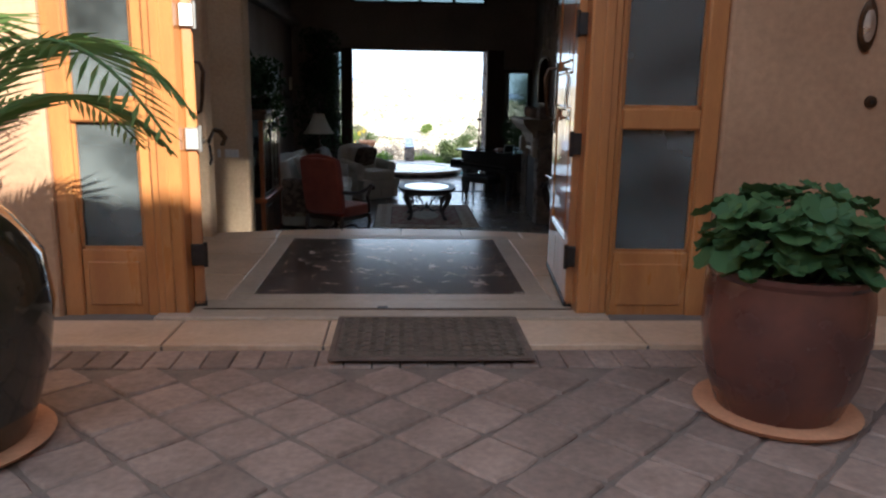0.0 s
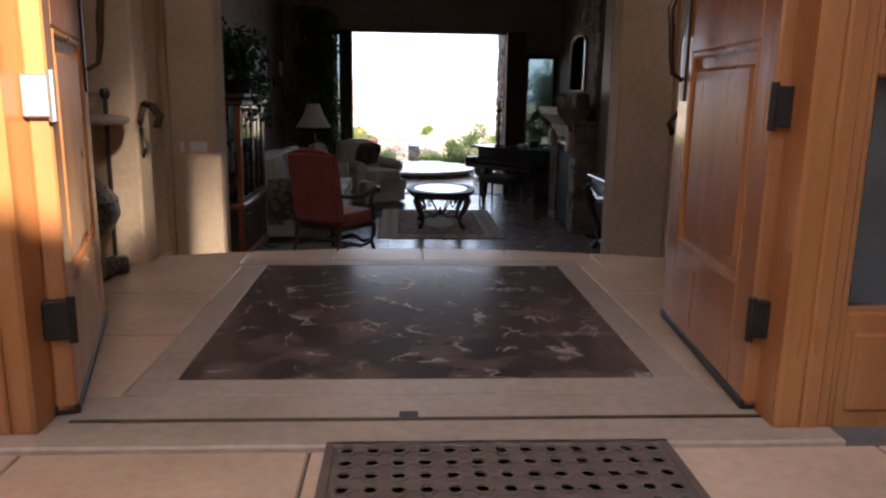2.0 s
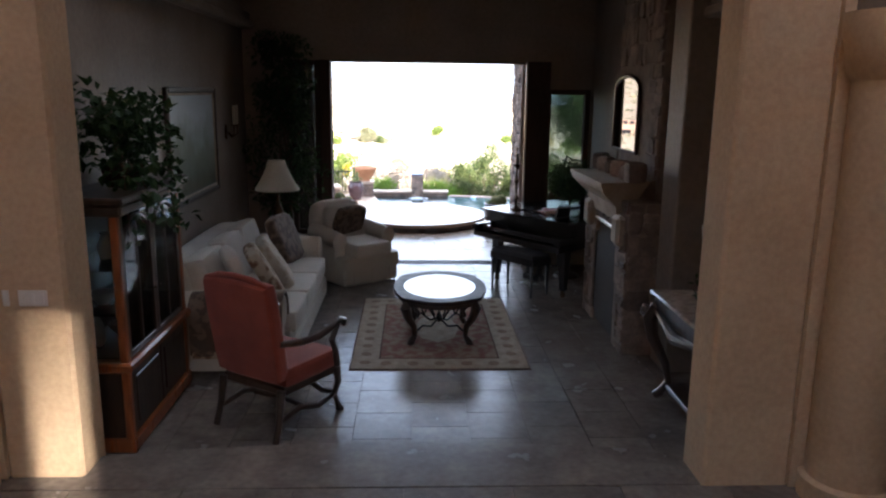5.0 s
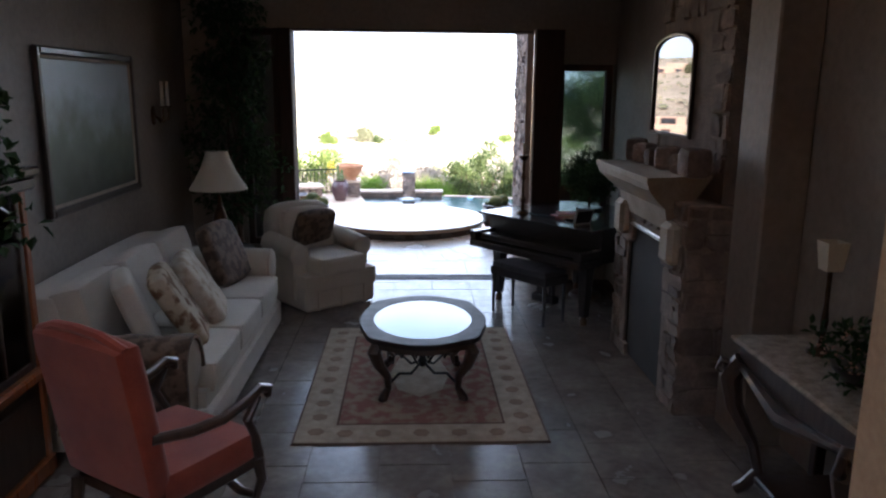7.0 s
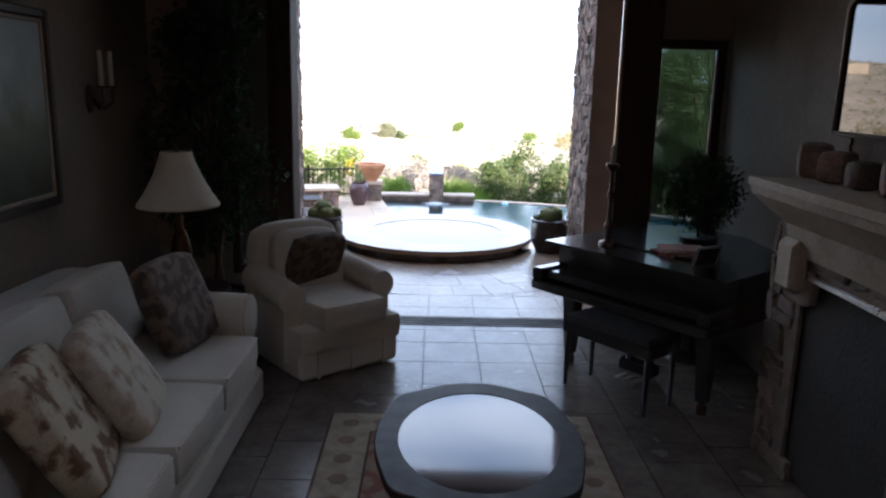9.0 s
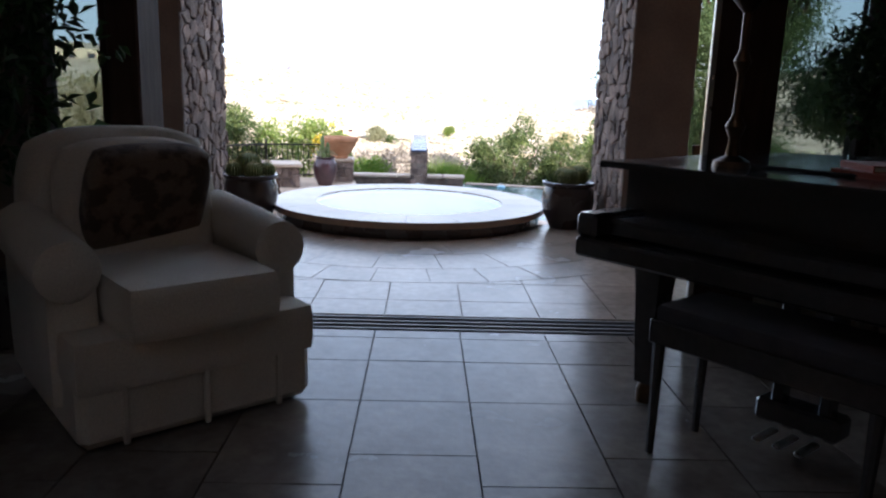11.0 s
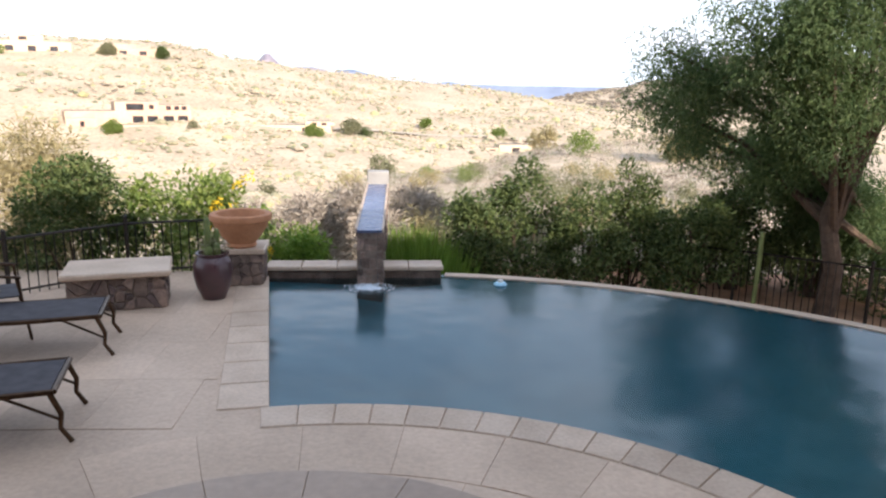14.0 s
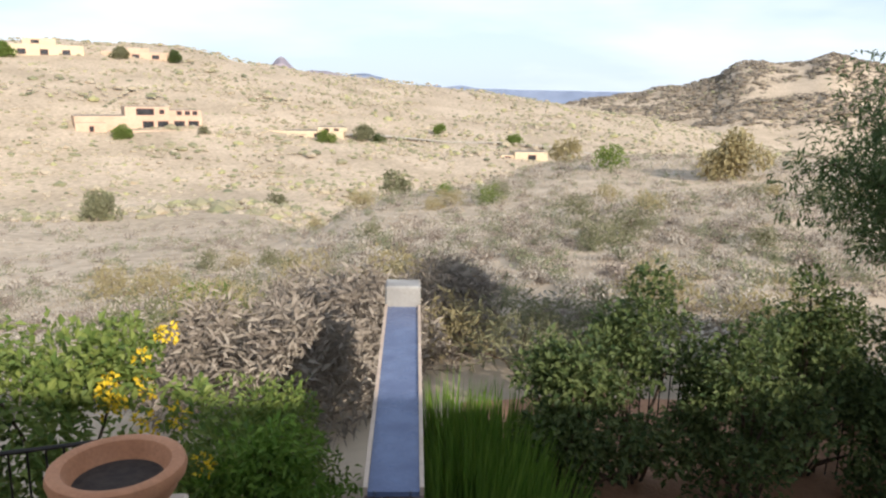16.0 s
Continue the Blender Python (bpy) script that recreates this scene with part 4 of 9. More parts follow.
def door_leaf(name, hx, hy, ex, ey, s):
    """A panelled door leaf swung open; hinge and free edge in plan; s: the side its outer face looks to."""
    L = math.hypot(ex - hx, ey - hy)
    turn = math.degrees(math.atan2(ey - hy, ex - hx))
    d = tagged(thing(name, hx, hy, 0.015, turn, "open honey-coloured panelled entrance door"), kind="structure")
    T, H = 0.028, 2.78
    part("leaf", S().box(0.0, 0.14, -T, T, 0, H, 0.006).box(L - 0.14, L, -T, T, 0, H, 0.006).box(0.14, L - 0.14, -T, T, 0, 0.34, 0.006).box(0.14, L - 0.14, -T, T, 1.06, 1.24, 0.006).box(0.14, L - 0.14, -T, T, H - 0.16, H, 0.006), ALDER, d)
    for z0, z1 in ((0.34, 1.06), (1.24, H - 0.16)):
        part("panel", S().box(0.14, L - 0.14, -0.012, 0.012, z0, z1).box(0.20, L - 0.20, -0.024, 0.024, z0 + 0.06, z1 - 0.06, 0.014), ALDER, d)
        part("moulding", S().box(0.14, 0.165, -0.03, 0.03, z0, z1, 0.008).box(L - 0.165, L - 0.14, -0.03, 0.03, z0, z1, 0.008).box(0.165, L - 0.165, -0.03, 0.03, z0, z0 + 0.025, 0.008).box(0.165, L - 0.165, -0.03, 0.03, z1 - 0.025, z1, 0.008), ALDER, d)
    part("sweep", S().box(0.0, L, -T - 0.006, T + 0.006, -0.012, 0.022, 0.004), IRON, d)
    # Left door's upper hinges take pale metal in place of sunlight on iron.
    for z in (0.22, 0.82, 1.42, 2.02):
        part("hinge", S().box(-0.028, 0.012, -0.035, 0.035, z, z + 0.11, 0.004).lathe([(0.012, z - 0.01), (0.012, z + 0.12)], 10, pose(-0.02, s * 0.036, 0)), STEEL if s < 0 and z > 0.5 else IRON, d)
    for q in (-1, 1):
        yb = q * T
        part("escutcheon", S().box(L - 0.095, L - 0.045, yb, yb + q * 0.008, 0.88, 1.32, 0.003), BRONZE, d)
        hp = [(L - 0.07, yb + q * 0.01, 0.96), (L - 0.07, yb + q * 0.05, 0.985), (L - 0.072, yb + q * 0.062, 1.06), (L - 0.076, yb + q * 0.066, 1.14), (L - 0.072, yb + q * 0.075, 1.22), (L - 0.07, yb + q * 0.055, 1.275), (L - 0.07, yb + q * 0.008, 1.285)]
        part("pull_handle", S().tube(hp, [0.009, 0.010, 0.012, 0.014, 0.013, 0.011, 0.009], 10), BRONZE, d)
    return d


door_leaf("door_1", 0.955, 3.33, 1.045, 4.29, 1)
door_leaf("door_2", -1.025, 3.33, -1.30, 4.25, -1)

# threshold and entry floor
solid("threshold", S().box(-1.205, 1.12, 3.115, 3.20, -0.3, 0.012, 0.006).box(-1.055, 0.965, 3.20, 3.46, -0.3, 0.006, 0.004), BORDER, "worn stone threshold with a bronze strip", kind="structure")
solid("threshold_strip", S().box(-1.0, 0.96, 3.272, 3.287, 0.006, 0.012, 0.002), BRONZE, "thin metal strip in the threshold", kind="structure")
solid("floor_bolt_plate", S().box(-0.09, -0.035, 3.29, 3.33, 0.006, 0.010, 0.002), IRON, "small bolt plate in the threshold", kind="structure")
entry_floor = tagged(thing("floor_entry", 0, 0, 0, 0, "tan limestone floor round a dark marble inlay"), kind="structure")
marble = bpy.data.materials.new("dark_veined_marble")
marble.use_nodes = True
mn, ml = marble.node_tree.nodes, marble.node_tree.links
mb = mn["Principled BSDF"]
mg, mw, mv, mr_, mn1, mm, ma = mn.new("ShaderNodeNewGeometry"), mn.new("ShaderNodeTexNoise"), mn.new("ShaderNodeTexVoronoi"), mn.new("ShaderNodeValToRGB"), mn.new("ShaderNodeTexNoise"), mn.new("ShaderNodeMixRGB"), mn.new("ShaderNodeVectorMath")
mw.inputs["Scale"].default_value, mw.inputs["Detail"].default_value = 3.0, 5.0
ma.operation = "MULTIPLY_ADD"
ma.inputs[1].default_value = (0.7, 0.7, 0.7)
mv.feature = "DISTANCE_TO_EDGE"
mv.inputs["Scale"].default_value = 4.6
mn1.inputs["Scale"].default_value, mn1.inputs["Detail"].default_value = 4.5, 6.0
ml.new(mg.outputs["Position"], mw.inputs["Vector"])
ml.new(mw.outputs["Color"], ma.inputs[0])
ml.new(mg.outputs["Position"], ma.inputs[2])
ml.new(ma.outputs[0], mv.inputs["Vector"])
ml.new(mg.outputs["Position"], mn1.inputs["Vector"])
mr_.color_ramp.elements[0].position, mr_.color_ramp.elements[0].color = 0.0, (1, 1, 1, 1)
mr_.color_ramp.elements[1].position, mr_.color_ramp.elements[1].color = 0.045, (0, 0, 0, 1)
ml.new(mv.outputs["Distance"], mr_.inputs[0])
# veins break off where a second noise is low
mth, mrg = mn.new("ShaderNodeMath"), mn.new("ShaderNodeValToRGB")
mrg.color_ramp.elements[0].position, mrg.color_ramp.elements[1].position = 0.50, 0.60
mn2 = mn.new("ShaderNodeTexNoise")
mn2.inputs["Scale"].default_value = 6.5
ml.new(mg.outputs["Position"], mn2.inputs["Vector"])
ml.new(mn2.outputs["Fac"], mrg.inputs[0])
mth.operation = "MULTIPLY"
ml.new(mr_.outputs[0], mth.inputs[0])
ml.new(mrg.outputs[0], mth.inputs[1])
mbase = mn.new("ShaderNodeValToRGB")
mbase.color_ramp.elements[0].position, mbase.color_ramp.elements[0].color = 0.38, (0.045, 0.033, 0.027, 1)
mbase.color_ramp.elements[1].position, mbase.color_ramp.elements[1].color = 0.66, (0.15, 0.10, 0.075, 1)
ml.new(mn1.outputs["Fac"], mbase.inputs[0])
mm.inputs[2].default_value = (0.48, 0.38, 0.30, 1)
ml.new(mth.outputs[0], mm.inputs[0])
ml.new(mbase.outputs[0], mm.inputs[1])
ml.new(mm.outputs[0], mb.inputs["Base Color"])
mb.inputs["Roughness"].default_value = 0.16
IX0, IX1, IY0, IY1 = -0.80, 0.76, 3.60, 5.222
part("marble_inlay", S().box(IX0, IX1, IY0, IY1, -0.03, 0.0, 0.002), marble, entry_floor, "dark brown marble inlay with pale veins")
bw = 0.125
for x0, x1, y0, y1 in ((IX0 - bw, IX1 + bw, IY0 - bw, IY0), (IX0 - bw, IX1 + bw, IY1, IY1 + bw), (IX0 - bw, IX0, IY0, IY1), (IX1, IX1 + bw, IY0, IY1)):
    part("border_strip", S().box(x0 + 0.002, x1 - 0.002, y0 + 0.002, y1 - 0.002, -0.03, 0.0015, 0.002), BORDER, entry_floor)


def tile(name, x0, x1, y0, y1, z, mat, parent, gap=0.004, th=0.03, b=0.004):
    return part(name, S().box(x0 + gap, x1 - gap, y0 + gap, y1 - gap, z - th, z, b), mat, parent, smooth=False)


for x0, x1 in ((-2.4, -1.72), (-1.72, IX0 - bw)):
    for y0, y1 in ((3.46, 4.05), (4.05, 4.65), (4.65, 5.27)):
        tile("floor_tile", x0, x1, y0, y1, 0.0, LIMESTONE, entry_floor)
for x0, x1 in ((IX1 + bw, 1.62), (1.62, 2.4)):
    for y0, y1 in ((3.46, 4.05), (4.05, 4.65), (4.65, 5.30)):
        tile("floor_tile", x0, x1, y0, y1, 0.0, LIMESTONE, entry_floor)
# curved edge of the entry floor: wedge-shaped stones
for i, (a0, a1) in enumerate(((-19, -12.4), (-12.4, -6.0), (-6.0, 0.4), (0.4, 6.8), (6.8, 13.2), (13.2, 19))):
    o = arc(*STEP_C, STEP_R + 0.02, a0 + 0.05, a1 - 0.05, 8)
    ins = [(x, IY1 + bw + 0.004 if abs(x) < 0.93 else 5.20) for x, y in (o[0], o[-1])]
    part("edge_stone", S().prism([ins[0], ins[1], *o[::-1]], -0.05, 0.001, b=0.006), LIMESTONE, entry_floor, smooth=False)
for x0, x1 in ((-1.9, -1.05), (-1.05, -0.32), (-0.32, 0.46), (0.46, 1.2), (1.2, 2.1)):
    tile("ledge_stone", x0, x1, 2.735, 3.115, -0.002, LIMESTONE, entry_floor, th=0.06, b=0.004)
for x0, x1 in ((-3.4, -2.65), (-2.65, -1.9), (2.1, 2.95)):
    tile("ledge_stone", x0, x1, 2.735, 3.2, -0.002, LIMESTONE, entry_floor, th=0.06, b=0.004)

# doormat
mat_t = thing("doormat", 0.175, 2.83, -0.001, 0, "brown rubber doormat with a woven lattice pattern", "doormat")
part("backing", S().box(-0.455, 0.455, -0.31, 0.31, 0.0, 0.008, 0.004), RUBBER, mat_t)
part("edge", S().box(-0.455, 0.455, -0.31, -0.285, 0.008, 0.013, 0.003).box(-0.455, 0.455, 0.285, 0.31, 0.008, 0.013, 0.003).box(-0.455, -0.43, -0.285, 0.285, 0.008, 0.013, 0.003).box(0.43, 0.455, -0.285, 0.285, 0.008, 0.013, 0.003), RUBBER, mat_t)
pat = S()
for i in range(13):
    for j in range(9):
        cx, cy = -0.396 + 0.066 * i, -0.256 + 0.064 * j
        pat.lathe([(0.027, 0.008), (0.027, 0.013), (0.017, 0.013), (0.017, 0.008)], 6, pose(cx, cy, 0))
        if i < 12:
            pat.box(cx + 0.025, cx + 0.041, cy - 0.006, cy + 0.006, 0.008, 0.012)
part("lattice", pat, MATTAN, mat_t, "tan raised lattice", smooth=False)

# planters in the court
def planter_profile(r, h):
    return [(0.001, 0.0), (r * 0.72, 0.0), (r * 0.76, 0.02), (r * 0.92, h * 0.28), (r, h * 0.58), (r * 0.985, h * 0.82), (r * 0.95, h * 0.93), (r * 0.99, h * 0.965), (r * 0.99, h), (r * 0.88, h), (r * 0.86, h * 0.93)]


pr_t = thing("planter_pot", 1.46, 2.04, -0.005, 12, "large oxblood glazed planter with a broad green leafy plant", "planter")
part("pot", S().lathe(planter_profile(0.295, 0.55), 20), GLAZE_RED, pr_t, angle=25)
part("saucer", S().lathe([(0.001, -0.012), (0.28, -0.012), (0.30, 0.01), (0.28, 0.012), (0.001, 0.006)], 36), TERRACOTTA, pr_t)
part("soil", S().lathe([(0.272, 0.51), (0.001, 0.53)], 24), SOIL, pr_t)
rng = random.Random(5)
gl = Shape()
for i in range(300):
    a, rr = rng.uniform(0, 6.283), 0.315 * rng.uniform(0, 1) ** 0.5
    p = Vector((rr * math.cos(a), rr * math.sin(a), 0.53 + 0.30 * rng.random() * (1.15 - rr)))
    R = rng.uniform(0.035, 0.062)
    nrm = (Vector((math.cos(a) * rr * 1.6, math.sin(a) * rr * 1.6, 1)) + rand_dir(rng) * 0.45).normalized()
    q = nrm.to_track_quat("Z", "Y").to_matrix().to_4x4()
    vs = [(0, 0, -0.012)]
    for k in range(14):
        t = k * 2 * math.pi / 14
        rad = R * (1 + 0.05 * math.cos(7 * t)) * (1 - 0.25 * max(0.0, math.cos(t)) ** 8)
        vs.append((rad * math.cos(t), rad * math.sin(t), 0.004 * math.cos(7 * t) + 0.08 * rad * math.cos(2 * t)))
    gl.add(vs, [(0, k + 1, (k + 1) % 14 + 1) for k in range(14)], Matrix.Translation(p) @ q)
part("foliage", gl, LEAF_GERANIUM, pr_t, "broad scalloped green leaves")
st = Shape()
for i in range(24):
    a, rr = rng.uniform(0, 6.283), 0.3 * rng.random()
    st.tube([(rr * 0.5 * math.cos(a), rr * 0.5 * math.sin(a), 0.51), (rr * math.cos(a), rr * math.sin(a), 0.70)], 0.006, 5)
tagged(part("stalk_clump", st, LEAF_GERANIUM, pr_t), kind="stuff")

pl_t = thing("glazed_urn", -1.45, 1.80, -0.005, 0, "tall black-green glazed urn with arching palm fronds", "urn")
part("pot", S().lathe([(0.001, 0), (0.24, 0), (0.26, 0.03), (0.33, 0.25), (0.36, 0.45), (0.34, 0.62), (0.26, 0.74), (0.21, 0.79), (0.24, 0.83), (0.24, 0.85), (0.19, 0.85), (0.18, 0.8)], 40), GLAZE_BLACK, pl_t)
part("saucer", S().lathe([(0.001, -0.012), (0.30, -0.012), (0.33, 0.012), (0.30, 0.012), (0.001, 0.004)], 36), TERRACOTTA, pl_t)
part("soil", S().lathe([(0.185, 0.80), (0.001, 0.81)], 20), SOIL, pl_t)


def frond(rng, length, lift, az, sh, stem, base):
    pts, n = [], 16
    for i in range(n + 1):
        t = i / n
        out = length * (t * 0.9)
        z = lift * math.sin(t * 2.2) - 0.25 * length * t * t
        pts.append(Vector((base[0] + out * math.cos(az), base[1] + out * math.sin(az), base[2] + z)))
    stem.tube(pts, [0.010 * (1 - 0.8 * i / n) + 0.002 for i in range(n + 1)], 5)
    for i in range(2, n):
        for k in range(2):
            p = pts[i].lerp(pts[i + 1], k * 0.5)
            d = (pts[i + 1] - pts[i]).normalized()
            side = d.cross(Vector((0, 0, 1))).normalized()
            for s in (-1, 1):
                L = 0.34 * math.sin(math.pi * (0.12 + 0.85 * i / n)) * rng.uniform(0.85, 1.1)
                leaf_quad(sh, p, d * 0.75 + side * s + Vector((0, 0, -0.15)), Vector((0, 0, 1)), L * 0.9, 0.015, 0.04)


rng = random.Random(11)
for i in range(11):
    fr, frs = Shape(), Shape()
    frond(rng, rng.uniform(0.75, 1.15), rng.uniform(0.35, 0.75), i * 0.571 + rng.uniform(-0.2, 0.2), fr, frs, (0, 0, 0.82))
    stem = part("frond", frs, LEAF_PALM, pl_t, "arching palm frond")
    tagged(part("leaf_spray", fr, LEAF_PALM, stem, smooth=False), kind="stuff")

# plates on the stucco wall
wp = thing("wall_lantern_plate", 2.34, 3.195, 1.42, 0, "small oval bronze plate with a pale glass face", "wall plate")
part("plate", S().lathe([(0.001, 0.0), (0.075, 0.0), (0.08, 0.012), (0.07, 0.022), (0.001, 0.026)], 24, pose(0, 0, 0.08, 90, 0, 0), sx=0.62, sy=1.6), BRONZE, wp)
part("face", S().lathe([(0.001, 0.020), (0.05, 0.024), (0.001, 0.034)], 20, pose(0, 0, 0.08, 90, 0, 0), sx=0.62, sy=1.6), STEEL, wp)
bl = thing("door_bell", 2.41, 3.195, 1.13, 0, "small round dark bronze bell button on the stucco", "door bell")
part("ring", S().lathe([(0.001, 0.0), (0.032, 0.0), (0.03, 0.012), (0.018, 0.016), (0.001, 0.016)], 20, pose(0, 0, 0, 90, 0, 0)), BRONZE, bl)
part("button", S().lathe([(0.012, 0.014), (0.010, 0.022), (0.001, 0.024)], 16, pose(0, 0, 0, 90, 0, 0)), IRON, bl)

# ---- entry: console, jar, staff, handrails ----
mosaic = pbr("bronze_mosaic", (0.10, 0.075, 0.05), (0.035, 0.026, 0.02), 0.3, metal=0.5, scale=28, fine=60, bump=0.6, ramp=(0.48, 0.52), bdist=0.02)
ec = thing("entry_console", -1.80, 4.92, 0, 0, "pedestal console with a bulbous bronze mosaic base and marble top", "console table")
part("pedestal", S().lathe([(0.001, 0), (0.30, 0), (0.32, 0.03), (0.27, 0.07), (0.20, 0.11), (0.22, 0.15), (0.30, 0.22), (0.345, 0.30), (0.34, 0.38), (0.26, 0.48), (0.17, 0.56), (0.13, 0.62), (0.15, 0.68), (0.22, 0.735), (0.24, 0.745)], 40), mosaic, ec)
for q in (pose(0.29, 0.1, 0, 0, 0, 20), pose(0.24, -0.2, 0, 0, 0, -40)):
    part("foot", S().cushion(-0.04, 0.06, -0.04, 0.04, 0, 0.09, q), mosaic, ec)
part("top", S().lathe([(0.001, 0.745), (0.40, 0.745), (0.415, 0.755), (0.415, 0.77), (0.40, 0.78), (0.001, 0.78)], 48), CAST, ec, "pale marble top")
ej = thing("bronze_jar", -1.86, 5.0, 0.78, 0, "large round dark bronze vessel on the console", "jar")
part("body", S().lathe([(0.001, 0), (0.11, 0), (0.12, 0.02), (0.18, 0.12), (0.26, 0.28), (0.28, 0.42), (0.25, 0.56), (0.17, 0.66), (0.10, 0.70), (0.12, 0.74), (0.10, 0.74), (0.085, 0.70)], 40, sx=1.0, sy=0.7), BRONZE, ej)
ef = thing("dried_flowers", -1.50, 4.72, 0.78, 0, "small posy of pink and cream flowers on the console", "flowers")
rng = random.Random(3)
fl, fs_ = Shape(), Shape()
leaf_clumps(fl, rng, [(0, 0, 0.10, 0.05), (0.04, 0.02, 0.08, 0.04), (-0.04, -0.02, 0.07, 0.04)], 900, 0.022, 0.016)
fs_.lathe([(0.001, 0), (0.028, 0), (0.034, 0.04), (0.028, 0.06), (0.02, 0.06)], 16)
tagged(part("blooms", fl, PETAL_PINK, ef, smooth=False), kind="stuff")
part("cup", fs_, GLAZE_DARK, ef)
cane = thing("iron_staff", -1.585, 5.21, 0, 0, "slim black iron staff with a ball top leaning by the wall", "staff")
part("shaft", S().tube([(0, 0, 0), (0, 0.01, 0.5), (0, 0.02, 0.86)], 0.011, 8), IRON, cane)
part("knob", S().lathe([(0.001, 0.85), (0.018, 0.86), (0.026, 0.885), (0.018, 0.91), (0.001, 0.915)], 16, pose(0, 0.02, 0)), IRON, cane)


def handrail(name, s):
    h = thing(name, s * 1.42, 5.2, -0.09, 0, "short scrolled wrought-iron handrail beside the curved steps", "handrail", "handrails by the steps")
    top = [(s * -0.13, -0.12, 0.82), (s * -0.16, -0.15, 0.87), (s * -0.13, -0.17, 0.92), (s * -0.08, -0.13, 0.93), (s * 0.0, 0.05, 0.86), (s * 0.18, 0.45, 0.63), (s * 0.36, 0.85, 0.38), (s * 0.42, 1.0, 0.28), (s * 0.42, 1.03, 0.22), (s * 0.38, 1.0, 0.19)]
    part("rail", S().tube(top, 0.021, 10, flat=0.6), BRONZE, h)
    part("scroll", S().tube([(s * 0.02, 0.1, 0.80), (s * 0.0, 0.08, 0.70), (s * 0.05, 0.16, 0.62), (s * 0.1, 0.26, 0.66), (s * 0.08, 0.22, 0.73), (s * 0.05, 0.17, 0.70)], 0.010, 8), IRON, h)
    part("scroll", S().tube([(s * 0.22, 0.52, 0.56), (s * 0.2, 0.48, 0.47), (s * 0.25, 0.58, 0.40), (s * 0.3, 0.7, 0.43), (s * 0.27, 0.63, 0.48)], 0.010, 8), IRON, h)
    part("bracket", S().tube([(s * 0.10, 0.25, 0.72), (s * 0.16, 0.28, 0.66)], 0.012, 8), IRON, h)
    part("bracket", S().tube([(s * 0.36, 0.86, 0.36), (s * 0.44, 0.88, 0.30)], 0.012, 8), IRON, h)
    return h


handrail("handrail", -1)
handrail("handrail", 1)
for i, (x0, w) in enumerate(((-2.075, 0.035), (-1.99, 0.155))):
    sp = thing("light_switch", x0 + w / 2, 8.137, 0.405, 0, "pale plastic light switch plate on the tan pier", "light switch", "switches on the pier")
    part("plate", S().box(-w / 2, w / 2, -0.006, 0.003, -0.045, 0.045, 0.003), WHITE, sp)
    for k in range(max(1, round(w / 0.045))):
        n = max(1, round(w / 0.045))
        cx = (k + 0.5) / n * w - w / 2
        part("rocker", S().box(cx - 0.012, cx + 0.012, -0.011, -0.005, -0.028, 0.028, 0.003), WHITE, sp)

# ---- living room: seating ----
def sofa():
    t = thing("sofa", -1.45, 11.45, LIV, 0, "cream slipcovered three-seat sofa with rolled arms against the wall", "sofa")
    # local: x to the room, y along the wall
    part("base", S().cushion(-0.55, 0.58, -1.22, 1.22, 0.02, 0.34, n=12, puff=0.85), FABRIC, t)
    part("skirt", S().box(-0.52, 0.60, -1.24, 1.24, 0.012, 0.24, 0.03), FABRIC, t)
    part("back", S().cushion(-0.60, -0.26, -1.18, 1.18, 0.25, 0.92, n=12, puff=0.55), FABRIC, t)
    for s in (-1, 1):
        part("arm", S().cushion(-0.5, 0.52, s * 1.25 - 0.13, s * 1.25 + 0.13, 0.05, 0.56, n=10, puff=0.75).tube([(-0.5, s * 1.26, 0.56), (0.0, s * 1.26, 0.57), (0.5, s * 1.26, 0.55)], 0.15, 14), FABRIC, t)
        part("arm_front", S().lathe([(0.001, 0), (0.14, 0), (0.15, 0.02), (0.13, 0.035), (0.001, 0.04)], 24, pose(0.5, s * 1.26, 0.55, 0, 90, 0)), FABRIC, t)
    for k in range(3):
        y0 = -1.12 + 0.747 * k
        c = part("seat_cushion", S().cushion(-0.30, 0.62, y0 + 0.006, y0 + 0.741, 0.30, 0.49, n=12, puff=0.7), FABRIC, t)
        part("piping", S().tube([(0.60, y0 + 0.04, 0.475), (0.615, y0 + 0.37, 0.482), (0.60, y0 + 0.70, 0.475)], 0.008, 6), FABRIC, c)
        part("back_cushion", S().cushion(-0.11, 0.11, -0.36, 0.36, -0.24, 0.26, pose(-0.22, y0 + 0.373, 0.70, 0, -14, 0), n=10, puff=0.45), FABRIC, t)
    return t


sofa()


def throw_pillow(x, y, z, rx, ry, rz, size, mat, label, trim=None):
    p = thing("throw_pillow", x, y, z, 0, label, "pillow", "pillows on the seats")
    m = pose(0, 0, 0, rx, ry, rz)
    part("cover", S().cushion(-0.07, 0.07, -size / 2, size / 2, -size / 2, size / 2, m, n=12, puff=0.32, power=3.6), mat, p)
    k = size / 2 * 0.86
    part("welt", S().tube([m @ Vector(q) for q in ((0, -k, -k), (0, -k * 1.02, 0), (0, -k, k), (0, 0, k * 1.02), (0, k, k), (0, k * 1.02, 0), (0, k, -k), (0, 0, -k * 1.02))], 0.009, 6, closed=True), trim or mat, p)
    return p


STRIPE = pbr("tan_floral_cloth", (0.42, 0.34, 0.24), (0.16, 0.09, 0.05), 0.9, scale=9, fine=110, bump=0.25, spec=0.2, ramp=(0.46, 0.56))
